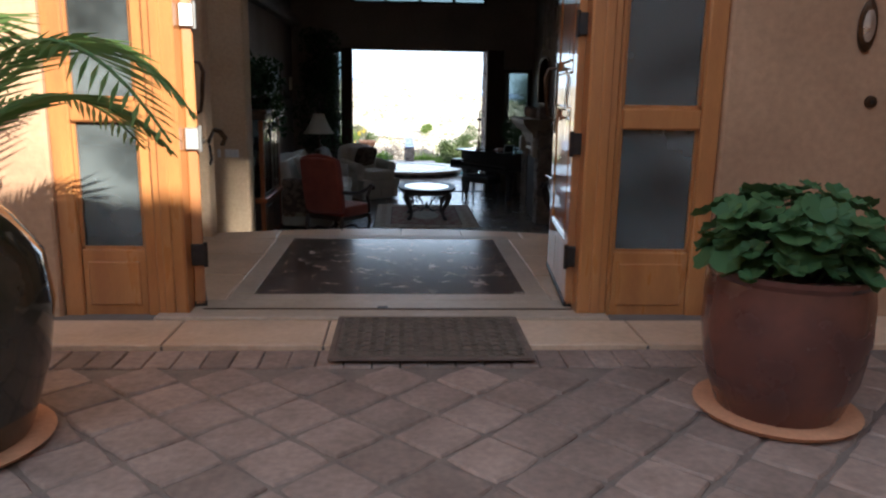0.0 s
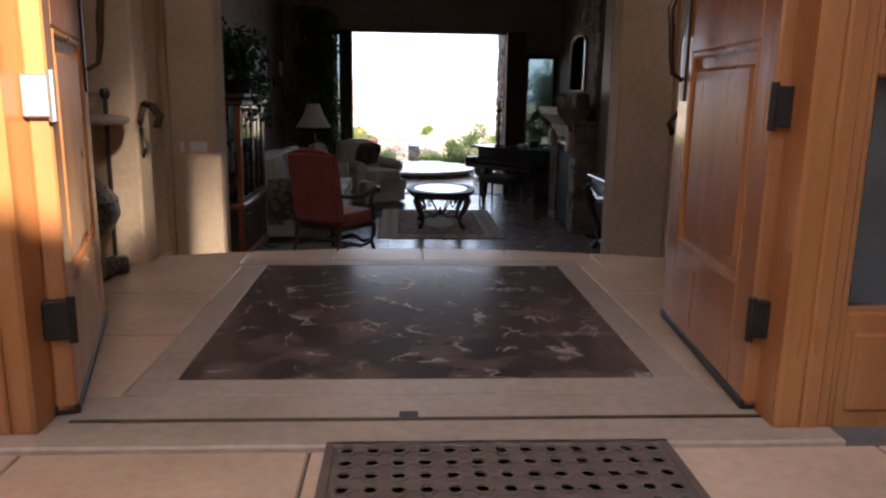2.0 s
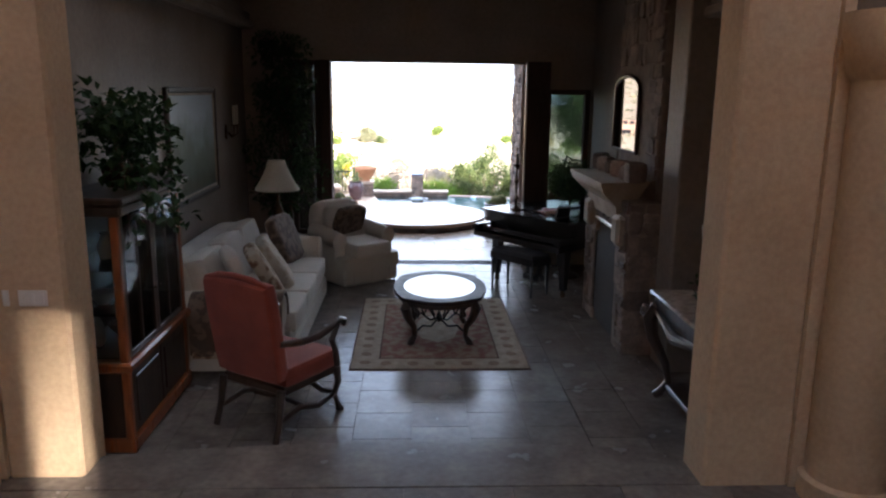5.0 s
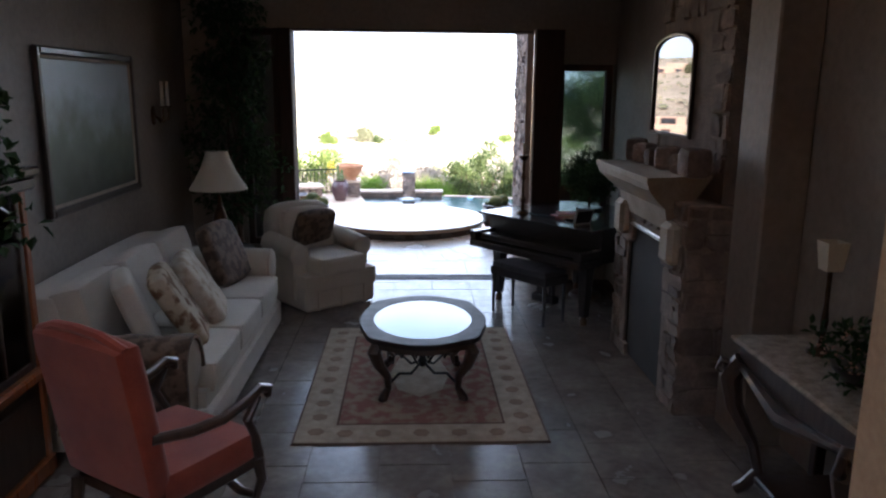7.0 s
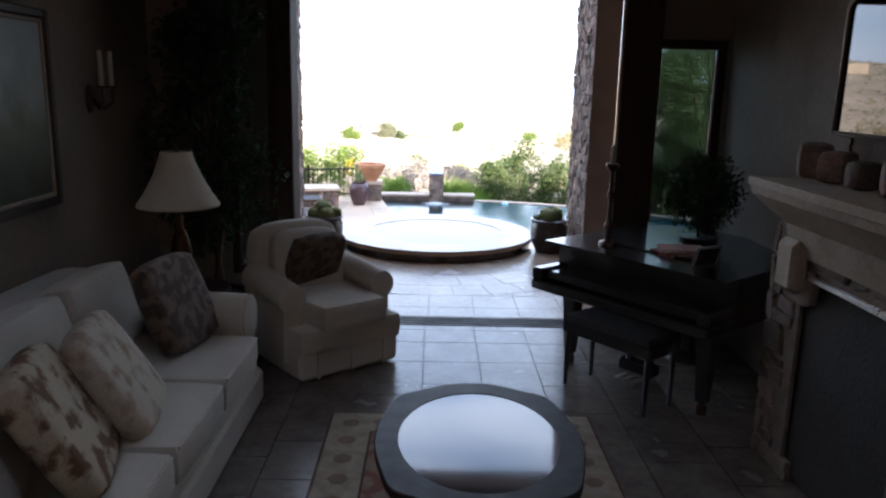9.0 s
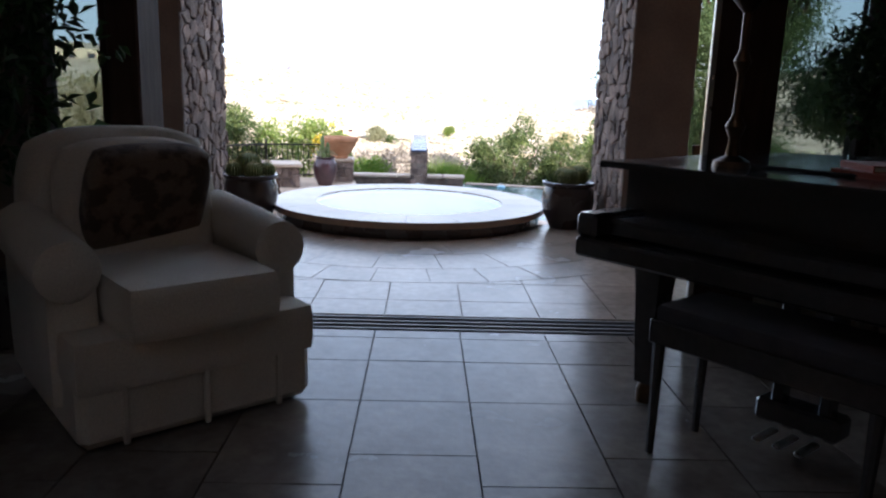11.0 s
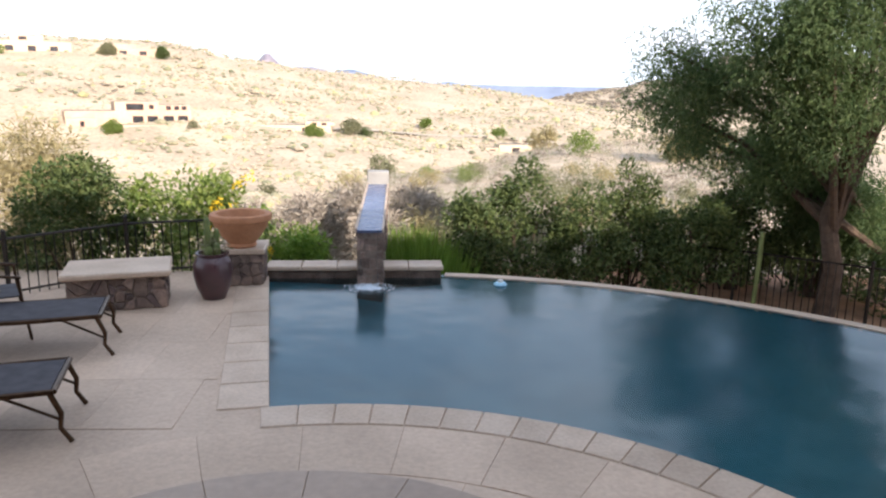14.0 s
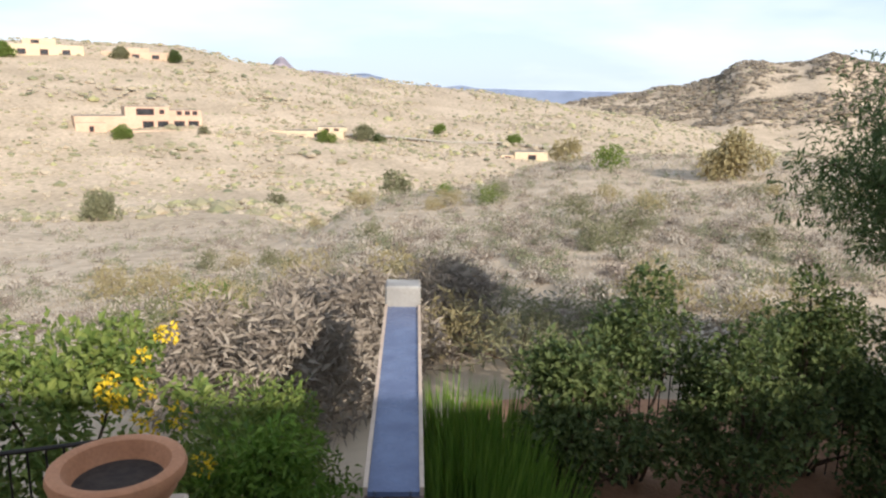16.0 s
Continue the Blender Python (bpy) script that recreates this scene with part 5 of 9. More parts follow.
PALEFLORAL = pbr("cream_floral_cloth", (0.50, 0.43, 0.33), (0.33, 0.24, 0.16), 0.9, scale=11, fine=110, bump=0.25, spec=0.2, ramp=(0.5, 0.66))
throw_pillow(-1.27, 12.38, LIV + 0.74, 0, -22, -12, 0.56, FABRIC_DARK, "brown patterned throw pillow on the cream sofa")
throw_pillow(-1.20, 11.36, LIV + 0.71, 0, -32, 12, 0.56, PALEFLORAL, "cream throw pillow with pale brown flowers on the sofa", FABRIC_DARK)
throw_pillow(-1.20, 10.86, LIV + 0.72, 0, -30, 16, 0.58, STRIPE, "tan and brown patterned throw pillow on the sofa", FABRIC_DARK)
throw_pillow(-1.38, 10.60, LIV + 0.74, 0, -20, 22, 0.56, FABRIC, "plain cream throw pillow at the sofa's end")
throw_pillow(-0.66, 13.58, LIV + 0.72, 0, 25, -46, 0.46, FABRIC_DARK, "dark brown throw pillow on the cream armchair")
dr = thing("draped_throw", -1.28, 10.16, LIV + 0.70, 0, "brown knitted throw folded over the sofa arm", "throw")
def drape():
    """Cloth bent over the rolled arm, both faces of it, with a rippled hem."""
    vs, fs, nx, na_ = [], [], 16, 20
    for layer in (0.0, 0.022):
        for i in range(nx + 1):
            x = -0.38 + 0.76 * i / nx
            for k in range(na_ + 1):
                u = -1 + 2 * k / na_
                r = 0.155 + layer + 0.008 * math.sin(x * 23 + u * 5)
                hem = 0.06 * noise.noise((x * 4, u, 3.0))
                if abs(u) < 0.5:
                    a = u * 2 * radians(86)
                    y, z = r * math.sin(a), r * math.cos(a) - 0.145
                else:
                    w = (abs(u) - 0.5) / 0.5
                    y, z = math.copysign(r * (1 + 0.05 * math.sin(x * 19)), u), -0.135 - w * ((0.34 if u < 0 else 0.07) + hem)
                vs.append((x, y, z))
    m = (nx + 1) * (na_ + 1)
    for i in range(nx):
        for k in range(na_):
            a = i * (na_ + 1) + k
            fs += [(a, a + 1, a + na_ + 2, a + na_ + 1), (m + a, m + a + na_ + 1, m + a + na_ + 2, m + a + 1)]
    for i in range(nx):
        for a in (i * (na_ + 1), i * (na_ + 1) + na_):
            fs.append((a, a + na_ + 1, m + a + na_ + 1, m + a))
    for k in range(na_):
        for a in (k, nx * (na_ + 1) + k):
            fs.append((a, a + 1, m + a + 1, m + a))
    return S().add(vs, fs)


part("cloth", drape(), FABRIC_DARK, dr)
for s in (-1, 1):
    part("fringe", S().box(-0.36, 0.36, s * 0.172 - 0.006, s * 0.172 + 0.006, -0.50 if s < 0 else -0.22, -0.44 if s < 0 else -0.18, 0.002), STRIPE, dr, "pale fringe")


def armchair():
    t = thing("armchair", -0.58, 13.48, LIV, -141, "cream slipcovered armchair with a skirt and rolled arms", "armchair")
    part("skirt", S().box(-0.41, 0.41, -0.42, 0.38, 0.012, 0.25, 0.03), FABRIC, t)
    for x in (-0.27, 0.0, 0.27):
        part("skirt_pleat", S().box(x - 0.012, x + 0.012, 0.378, 0.392, 0.014, 0.23, 0.005), FABRIC, t)
    part("base", S().cushion(-0.42, 0.42, -0.44, 0.40, 0.20, 0.37, n=10, puff=0.85), FABRIC, t)
    part("seat_cushion", S().cushion(-0.27, 0.27, -0.26, 0.46, 0.35, 0.535, n=12, puff=0.6), FABRIC, t)
    part("back", S().cushion(-0.38, 0.38, -0.13, 0.13, -0.42, 0.42, pose(0, -0.40, 0.565, 10, 0, 0), n=14, puff=0.22, power=3.4), FABRIC, t)
    part("back_cushion", S().cushion(-0.29, 0.29, -0.10, 0.10, -0.27, 0.28, pose(0, -0.24, 0.67, 12, 0, 0), n=12, puff=0.25, power=3.2), FABRIC, t)
    for s in (-1, 1):
        part("arm", S().cushion(s * 0.36 - 0.08, s * 0.36 + 0.08, -0.40, 0.22, 0.10, 0.57, n=10, puff=0.7).tube([(s * 0.37, -0.36, 0.61), (s * 0.37, -0.05, 0.585), (s * 0.37, 0.22, 0.56)], [0.105, 0.105, 0.10], 14), FABRIC, t)
        part("arm_front", S().lathe([(0.001, 0), (0.095, 0), (0.10, 0.010), (0.08, 0.024), (0.001, 0.03)], 20, pose(s * 0.37, 0.215, 0.56, -90, 0, 0)), FABRIC, t)
    return t


armchair()


def red_chair():
    t = thing("high_back_armchair", -0.81, 9.33, LIV, -33.7, "brick-red upholstered armchair with a carved dark wooden frame", "armchair")
    part("seat", S().cushion(-0.31, 0.31, -0.26, 0.32, 0.36, 0.50, n=10, puff=0.7), FABRIC_RED, t)
    part("backrest", S().cushion(-0.31, 0.31, -0.06, 0.06, -0.36, 0.38, pose(0, -0.31, 0.76, 9, 0, 0), n=12, puff=0.62), FABRIC_RED, t)
    part("back_crest", S().tube([(-0.29, -0.375, 1.10), (-0.15, -0.385, 1.145), (0, -0.39, 1.155), (0.15, -0.385, 1.145), (0.29, -0.375, 1.10)], 0.024, 8), FABRIC_RED, t)
    part("seat_rail", S().box(-0.30, 0.30, -0.27, 0.31, 0.31, 0.375, 0.012), DARKWOOD, t)
    for s in (-1, 1):
        part("leg", S().tube([(s * 0.29, 0.29, 0.36), (s * 0.295, 0.31, 0.24), (s * 0.275, 0.285, 0.14), (s * 0.285, 0.31, 0.05), (s * 0.29, 0.33, 0.0)], [0.034, 0.026, 0.02, 0.022, 0.034], 10), DARKWOOD, t)
        part("leg", S().tube([(s * 0.28, -0.28, 0.36), (s * 0.285, -0.31, 0.16), (s * 0.29, -0.36, 0.0)], [0.032, 0.026, 0.026], 10), DARKWOOD, t)
        part("arm", S().tube([(s * 0.30, -0.30, 0.70), (s * 0.325, -0.12, 0.672), (s * 0.335, 0.05, 0.665), (s * 0.335, 0.20, 0.70), (s * 0.335, 0.28, 0.735), (s * 0.335, 0.335, 0.715), (s * 0.335, 0.335, 0.675)], [0.024, 0.026, 0.026, 0.026, 0.028, 0.026, 0.018], 10), DARKWOOD, t)
        part("arm_support", S().tube([(s * 0.335, 0.27, 0.70), (s * 0.33, 0.20, 0.60), (s * 0.325, 0.25, 0.50), (s * 0.30, 0.29, 0.38)], [0.02, 0.024, 0.022, 0.028], 10), DARKWOOD, t)
        part("side_stretcher", S().tube([(s * 0.282, -0.32, 0.13), (s * 0.275, -0.1, 0.17), (s * 0.27, 0.1, 0.11), (s * 0.278, 0.29, 0.14)], [0.018, 0.022, 0.022, 0.018], 8), DARKWOOD, t)
    part("front_stretcher", S().tube([(-0.275, 0.30, 0.15), (-0.14, 0.315, 0.12), (0, 0.32, 0.17), (0.14, 0.315, 0.12), (0.275, 0.30, 0.15)], [0.018, 0.022, 0.026, 0.022, 0.018], 8), DARKWOOD, t)
    part("cross_stretcher", S().tube([(-0.27, 0.0, 0.13), (0, 0.0, 0.15), (0.27, 0.0, 0.13)], 0.018, 8), DARKWOOD, t)
    return t


red_chair()

# ---- rug and coffee table ----
RUG_TAN = pbr("rug_tan_wool", (0.42, 0.35, 0.26), (0.31, 0.25, 0.185), 0.95, scale=12, fine=150, bump=0.4, spec=0.1)
RUG_RED = pbr("rug_red_pattern", (0.22, 0.10, 0.075), (0.27, 0.20, 0.14), 0.95, scale=13, fine=150, bump=0.4, spec=0.1, ramp=(0.44, 0.56))
RUG_DARK = pbr("rug_dark_edge", (0.13, 0.075, 0.055), (0.10, 0.06, 0.045), 0.95, scale=12, fine=150, bump=0.4, spec=0.1)
RUG_MOTIF = pbr("rug_motif", (0.27, 0.19, 0.135), (0.21, 0.15, 0.11), 0.95, scale=12, fine=150, bump=0.4, spec=0.1)
rug = thing("area_rug", 0.41, 11.37, LIV, 0, "oriental wool rug with a tan border and rust-red field", "rug")
hx, hy = 0.80, 1.135
part("edge", S().box(-hx, hx, -hy, hy, 0.0, 0.009, 0.004), RUG_DARK, rug, "thin dark woven edge")
part("border", S().box(-hx + 0.015, hx - 0.015, -hy + 0.015, hy - 0.015, 0.004, 0.0125, 0.003), RUG_TAN, rug, "wide tan border")
part("guard_stripe", S().box(-hx + 0.255, hx - 0.255, -hy + 0.255, hy - 0.255, 0.006, 0.0137, 0.001), RUG_DARK, rug)
part("field", S().box(-hx + 0.27, hx - 0.27, -hy + 0.27, hy - 0.27, 0.006, 0.0150, 0.001), RUG_RED, rug, "rust-red floral field")
med = S().lathe([(0.30, 0.010), (0.30, 0.0164), (0.001, 0.0164)], 8, sx=0.75, sy=1.5)
part("medallion", med, RUG_TAN, rug, "tan medallion", smooth=False)
for k in range(10):
    for s in (-1, 1):
        part("motif", S().lathe([(0.055, 0.008), (0.055, 0.0140), (0.001, 0.0140)], 6, pose(s * (hx - 0.135), -hy + 0.16 + k * 0.217, 0, 0, 0, 30 * k)), RUG_MOTIF, rug, smooth=False)
for k in range(5):
    for s in (-1, 1):
        part("motif", S().lathe([(0.055, 0.008), (0.055, 0.0140), (0.001, 0.0140)], 6, pose(-0.48 + k * 0.24, s * (hy - 0.135), 0, 0, 0, 30 * k)), RUG_MOTIF, rug, smooth=False)


def coffee_table():
    t = thing("coffee_table", 0.43, 11.20, LIV + 0.012, 0, "oval coffee table with a glass-inset top and scrolled dark legs", "coffee table")
    n = 96

    def outline(k, dz=0):
        pts = []
        for i in range(n):
            a = 2 * math.pi * i / n
            c, s = math.cos(a), math.sin(a)
            bulge = 1 + 0.075 * math.exp(-((abs(c) - 0.74) / 0.13) ** 2) * 1.0
            pts.append((0.455 * k * bulge * c, 0.605 * k * bulge * s))
        return pts
    def ring(name, k0, k1, z0, z1, mat, b=0.006, label=""):
        o, i_ = outline(k1), [(0.455 * k0 * math.cos(2 * math.pi * j / n), 0.605 * k0 * math.sin(2 * math.pi * j / n)) for j in range(n)]
        vs = [(x, y, z0) for x, y in o] + [(x, y, z1 - b) for x, y in o] + [(x * 0.99, y * 0.99, z1) for x, y in o] + [(x, y, z1) for x, y in i_] + [(x, y, z0) for x, y in i_]
        fs = []
        for r in range(5):
            for j in range(n):
                j2 = (j + 1) % n
                fs.append((r * n + j, r * n + j2, ((r + 1) % 5) * n + j2, ((r + 1) % 5) * n + j))
        return part(name, S().add(vs, fs), mat, t, label)
    ring("top_rim", 0.775, 1.0, 0.462, 0.497, TABLERIM, label="polished dark rim")
    part("glass_inset", S().lathe([(0.001, 0.484), (0.777, 0.484), (0.777, 0.494), (0.001, 0.494)], 64, sx=0.455, sy=0.605), INSET, t, "glossy inset pane")
    ring("apron", 0.80, 0.90, 0.405, 0.462, DARKWOOD)
    for a in (42, 138, 222, 318):
        c, s = math.cos(radians(a)), math.sin(radians(a))
        d = Vector((0.455 * c, 0.605 * s, 0))
        u = d.normalized()
        pts = [d * 0.90 + Vector((0, 0, 0.45)), d * 0.98 + Vector((0, 0, 0.38)), d * 0.90 + Vector((0, 0, 0.28)), d * 0.74 + Vector((0, 0, 0.17)), d * 0.72 + Vector((0, 0, 0.08)), d * 0.82 + Vector((0, 0, 0.02)), d * 0.88 + Vector((0, 0, 0.012))]
        lg = part("leg", S().tube(pts, [0.040, 0.050, 0.040, 0.028, 0.024, 0.034, 0.018], 10), DARKWOOD, t)
        part("leg_scroll", S().tube([d * 0.86 + Vector((0, 0, 0.40)), d * 0.72 + Vector((0, 0, 0.36)), d * 0.62 + Vector((0, 0, 0.30)), d * 0.64 + Vector((0, 0, 0.25)), d * 0.70 + Vector((0, 0, 0.27)), d * 0.68 + Vector((0, 0, 0.31))], 0.016, 8), DARKWOOD, lg)
        part("brace", S().tube([d * 0.73 + Vector((0, 0, 0.10)), d * 0.5 + Vector((0, 0, 0.15)), d * 0.25 + Vector((0, 0, 0.11)), Vector((0, 0, 0.17))], 0.010, 8), IRON, t)
        part("scroll", S().tube([d * 0.12 + Vector((0, 0, 0.17)), d * 0.30 + Vector((0, 0, 0.30)), d * 0.44 + Vector((0, 0, 0.36)), d * 0.52 + Vector((0, 0, 0.31)), d * 0.45 + Vector((0, 0, 0.26)), d * 0.38 + Vector((0, 0, 0.30))], 0.009, 8), IRON, t)
    part("finial", S().lathe([(0.001, 0.12), (0.02, 0.13), (0.035, 0.17), (0.02, 0.21), (0.001, 0.25)], 16), IRON, t)
    return t


TABLERIM = pbr("polished_table_rim", (0.05, 0.04, 0.036), (0.035, 0.028, 0.025), 0.5, scale=9, fine=60, bump=0.05, spec=0.12)
INSET = pbr("dark_glass_inset", (0.03, 0.03, 0.03), (0.04, 0.04, 0.04), 0.02, scale=2, fine=20, bump=0.0, coat=0.3, spec=0.5)
coffee_table()

# ---- display cabinet with its plant ----
def cabinet():
    t = thing("display_cabinet", -1.88, 9.34, LIV, 0, "reddish wooden display cabinet with arched glass doors", "display cabinet")
    X0, X1, Y0, Y1, W, H = -0.21, 0.22, -0.62, 0.62, 0.055, 1.72
    for x in (X0, X1 - W):
        for y in (Y0, Y1 - W):
            part("corner_post", S().box(x, x + W, y, y + W, 0.0, H - 0.12, 0.008), REDWOOD, t)
    part("plinth", S().box(X0 + 0.01, X1 + 0.012, Y0 - 0.012, Y1 + 0.012, 0.02, 0.12, 0.01), REDWOOD, t)
    for ya in (Y0 + 0.012, Y1 - 0.03):
        part("base_panel", S().box(X0 + 0.02, X1 - 0.02, ya, ya + 0.018, 0.12, 0.58), DARKWOOD, t)
    for k in range(2):
        y0 = Y0 + W + 0.004 + k * 0.565
        part("cupboard_door", S().box(X1 - 0.03, X1 - 0.008, y0, y0 + 0.555, 0.13, 0.575, 0.004).box(X1 - 0.012, X1 + 0.002, y0 + 0.06, y0 + 0.495, 0.19, 0.515, 0.01), DARKWOOD, t)
    part("waist", S().box(X0, X1 + 0.03, Y0 - 0.03, Y1 + 0.03, 0.58, 0.645, 0.014), REDWOOD, t)
    part("back", S().box(X0, X0 + 0.015, Y0 + W, Y1 - W, 0.12, H - 0.12), DARKWOOD, t)
    for z in (0.66, 0.95, 1.24):
        part("shelf", S().box(X0 + 0.02, X1 - 0.02, Y0 + 0.03, Y1 - 0.03, z, z + 0.012, 0.002), GLASS if z > 0.7 else DARKWOOD, t)
    for k in range(2):
        y0, y1 = Y0 + W + 0.563 * k, Y0 + W + 0.563 * (k + 1)
        yc, r = (y0 + y1) / 2, (y1 - y0) / 2 - 0.045
        d = part("glass_door", S().box(X1 - 0.03, X1 - 0.006, y0 + 0.004, y0 + 0.045, 0.65, H - 0.12, 0.004).box(X1 - 0.03, X1 - 0.006, y1 - 0.045, y1 - 0.004, 0.65, H - 0.12, 0.004).box(X1 - 0.03, X1 - 0.006, y0 + 0.045, y1 - 0.045, 0.65, 0.69, 0.004), DARKWOOD, t)
        a = [(X1 - 0.018, yc + r * math.cos(math.pi * i / 12), 1.36 + 0.2 * math.sin(math.pi * i / 12)) for i in range(13)]
        part("arch", S().tube(a, 0.014, 8), DARKWOOD, d)
        part("muntin", S().box(X1 - 0.026, X1 - 0.010, yc - 0.009, yc + 0.009, 0.69, 1.56, 0.003), DARKWOOD, d)
        g = part("pane", S().box(X1 - 0.02, X1 - 0.016, y0 + 0.045, y1 - 0.045, 0.69, H - 0.13), GLASS, d, smooth=False)
        part("knob", S().lathe([(0.001, 0), (0.008, 0.004), (0.012, 0.018), (0.001, 0.026)], 12, pose(X1 - 0.006, yc + (0.24 if k == 0 else -0.24), 1.0, 0, 90, 0)), BRONZE, d)
    for y in (Y0 + 0.012, Y1 - 0.016):
        part("side_pane", S().box(X0 + W, X1 - W, y, y + 0.004, 0.65, H - 0.13), GLASS, t, smooth=False)
    part("cornice", S().box(X0, X1 + 0.04, Y0 - 0.04, Y1 + 0.04, H - 0.12, H - 0.05, 0.014).box(X0, X1 + 0.06, Y0 - 0.06, Y1 + 0.06, H - 0.05, H, 0.012), DARKWOOD, t)
    return t


cabinet()
rng = random.Random(21)
for (yy, zz, kind) in ((8.95, 0.66, 0), (9.25, 0.66, 1), (9.55, 0.66, 2), (9.0, 0.95, 1), (9.4, 0.95, 0), (9.7, 0.95, 2), (9.1, 1.24, 2), (9.55, 1.24, 1)):
    if kind == 0:
        v = thing("china_plate", -1.95, yy, LIV + zz + 0.012, 0, "pale china plate standing in the cabinet", "plate", "china in the cabinet")
        part("dish", S().lathe([(0.001, 0), (0.05, 0.004), (0.10, 0.016), (0.105, 0.02), (0.05, 0.010), (0.001, 0.006)], 24, pose(0, 0, 0.105, 0, 78, 0)), WHITE, v)
        part("stand", S().box(-0.01, 0.05, -0.03, 0.03, 0, 0.012, 0.003), DARKWOOD, v)
    elif kind == 1:
        v = thing("china_bowl", -1.90, yy, LIV + zz + 0.012, 0, "white china bowl in the cabinet", "bowl", "china in the cabinet")
        part("body", S().lathe([(0.001, 0), (0.035, 0), (0.04, 0.01), (0.075, 0.05), (0.085, 0.085), (0.078, 0.085), (0.03, 0.02), (0.001, 0.018)], 24), WHITE, v)
    else:
        v = thing("china_vase", -1.90, yy, LIV + zz + 0.012, 0, "small blue-white china vase in the cabinet", "vase", "china in the cabinet")
        part("body", S().lathe([(0.001, 0), (0.035, 0), (0.05, 0.05), (0.055, 0.09), (0.03, 0.14), (0.025, 0.16), (0.035, 0.18), (0.028, 0.18), (0.02, 0.16)], 24), WHITE, v)
cp = thing("ivy_plant", -1.82, 9.28, LIV + 1.72, 0, "trailing dark green plant in a basket on the cabinet", "plant")
part("pot", S().lathe([(0.001, 0), (0.10, 0), (0.13, 0.10), (0.135, 0.14), (0.12, 0.14), (0.11, 0.12)], 20), FRAMEWOOD, cp)
sh = Shape()
cl = [(rng.uniform(-0.12, 0.22), rng.uniform(-0.42, 0.42), rng.uniform(0.12, 0.52), rng.uniform(0.10, 0.19)) for _ in range(26)]
cl += [(rng.uniform(0.16, 0.30), rng.uniform(-0.5, 0.5), rng.uniform(-0.28, 0.1), rng.uniform(0.06, 0.11)) for _ in range(14)]
leaf_clumps(sh, rng, cl, 130, 0.075, 0.055, droop=0.4)
part("foliage", sh, LEAF_FICUS, cp, smooth=False)
for c in cl[::4]:
    part("vine", S().tube([(0, 0, 0.12), (c[0] * 0.5, c[1] * 0.5, max(c[2], 0.1) + 0.06), c[:3]], 0.005, 5), BARK, cp)

# ---- picture, sconce, lamp, side table, indoor tree ----
pf = thing("framed_painting", -2.098, 11.90, 0.41, 0, "large landscape painting in a dark frame with a pale liner", "painting")
hw, hh = 0.85, 1.14
canvas = bpy.data.materials.new("painted_canvas")
canvas.use_nodes = True
cn, cl_ = canvas.node_tree.nodes, canvas.node_tree.links
cg, cs, cr_, cnz, cmx = cn.new("ShaderNodeNewGeometry"), cn.new("ShaderNodeSeparateXYZ"), cn.new("ShaderNodeValToRGB"), cn.new("ShaderNodeTexNoise"), cn.new("ShaderNodeMath")
cnz.inputs["Scale"].default_value, cnz.inputs["Detail"].default_value = 4.0, 6.0
cl_.new(cg.outputs["Position"], cs.inputs[0])
cl_.new(cg.outputs["Position"], cnz.inputs["Vector"])
cmx.operation = "MULTIPLY_ADD"
cmx.inputs[1].default_value = 0.55
cl_.new(cnz.outputs["Fac"], cmx.inputs[0])
cmp_ = cn.new("ShaderNodeMapRange")
cmp_.inputs[1].default_value, cmp_.inputs[2].default_value, cmp_.inputs[3].default_value, cmp_.inputs[4].default_value = 0.45, 1.5, -0.1, 0.65
cl_.new(cs.outputs["Z"], cmp_.inputs[0])
cl_.new(cmp_.outputs[0], cmx.inputs[2])
cr_.color_ramp.elements[0].position, cr_.color_ramp.elements[0].color = 0.2, (0.07, 0.08, 0.05, 1)
cr_.color_ramp.elements[1].position, cr_.color_ramp.elements[1].color = 0.8, (0.36, 0.42, 0.45, 1)
e = cr_.color_ramp.elements.new(0.5)
e.color = (0.14, 0.17, 0.12, 1)
cl_.new(cmx.outputs[0], cr_.inputs[0])
cl_.new(cr_.outputs[0], cn["Principled BSDF"].inputs["Base Color"])
cn["Principled BSDF"].inputs["Roughness"].default_value = 0.35
part("canvas", S().box(0.004, 0.018, -hw + 0.07, hw - 0.07, 0.07, hh - 0.07), canvas, pf, "dim green and grey landscape")
part("frame", S().box(0.0, 0.045, -hw, -hw + 0.055, 0, hh, 0.012).box(0.0, 0.045, hw - 0.055, hw, 0, hh, 0.012).box(0.0, 0.045, -hw + 0.055, hw - 0.055, hh - 0.055, hh, 0.012).box(0.0, 0.045, -hw + 0.055, hw - 0.055, 0, 0.055, 0.012), DARKWOOD, pf)
part("liner", S().box(0.006, 0.03, -hw + 0.055, -hw + 0.08, 0.055, hh - 0.055, 0.004).box(0.006, 0.03, hw - 0.08, hw - 0.055, 0.055, hh - 0.055, 0.004).box(0.006, 0.03, -hw + 0.08, hw - 0.08, hh - 0.08, hh - 0.055, 0.004).box(0.006, 0.03, -hw + 0.08, hw - 0.08, 0.055, 0.08, 0.004), CAST, pf, "pale inner liner")

sc = thing("wall_sconce", -2.095, 13.28, 0.98, 0, "dark iron wall sconce with two pale candles", "sconce")
part("back_plate", S().lathe([(0.001, 0), (0.06, 0), (0.05, 0.02), (0.001, 0.03)], 20, pose(0, 0, 0.05, 0, 90, 0), sx=1.6, sy=1.0), BRONZE, sc)
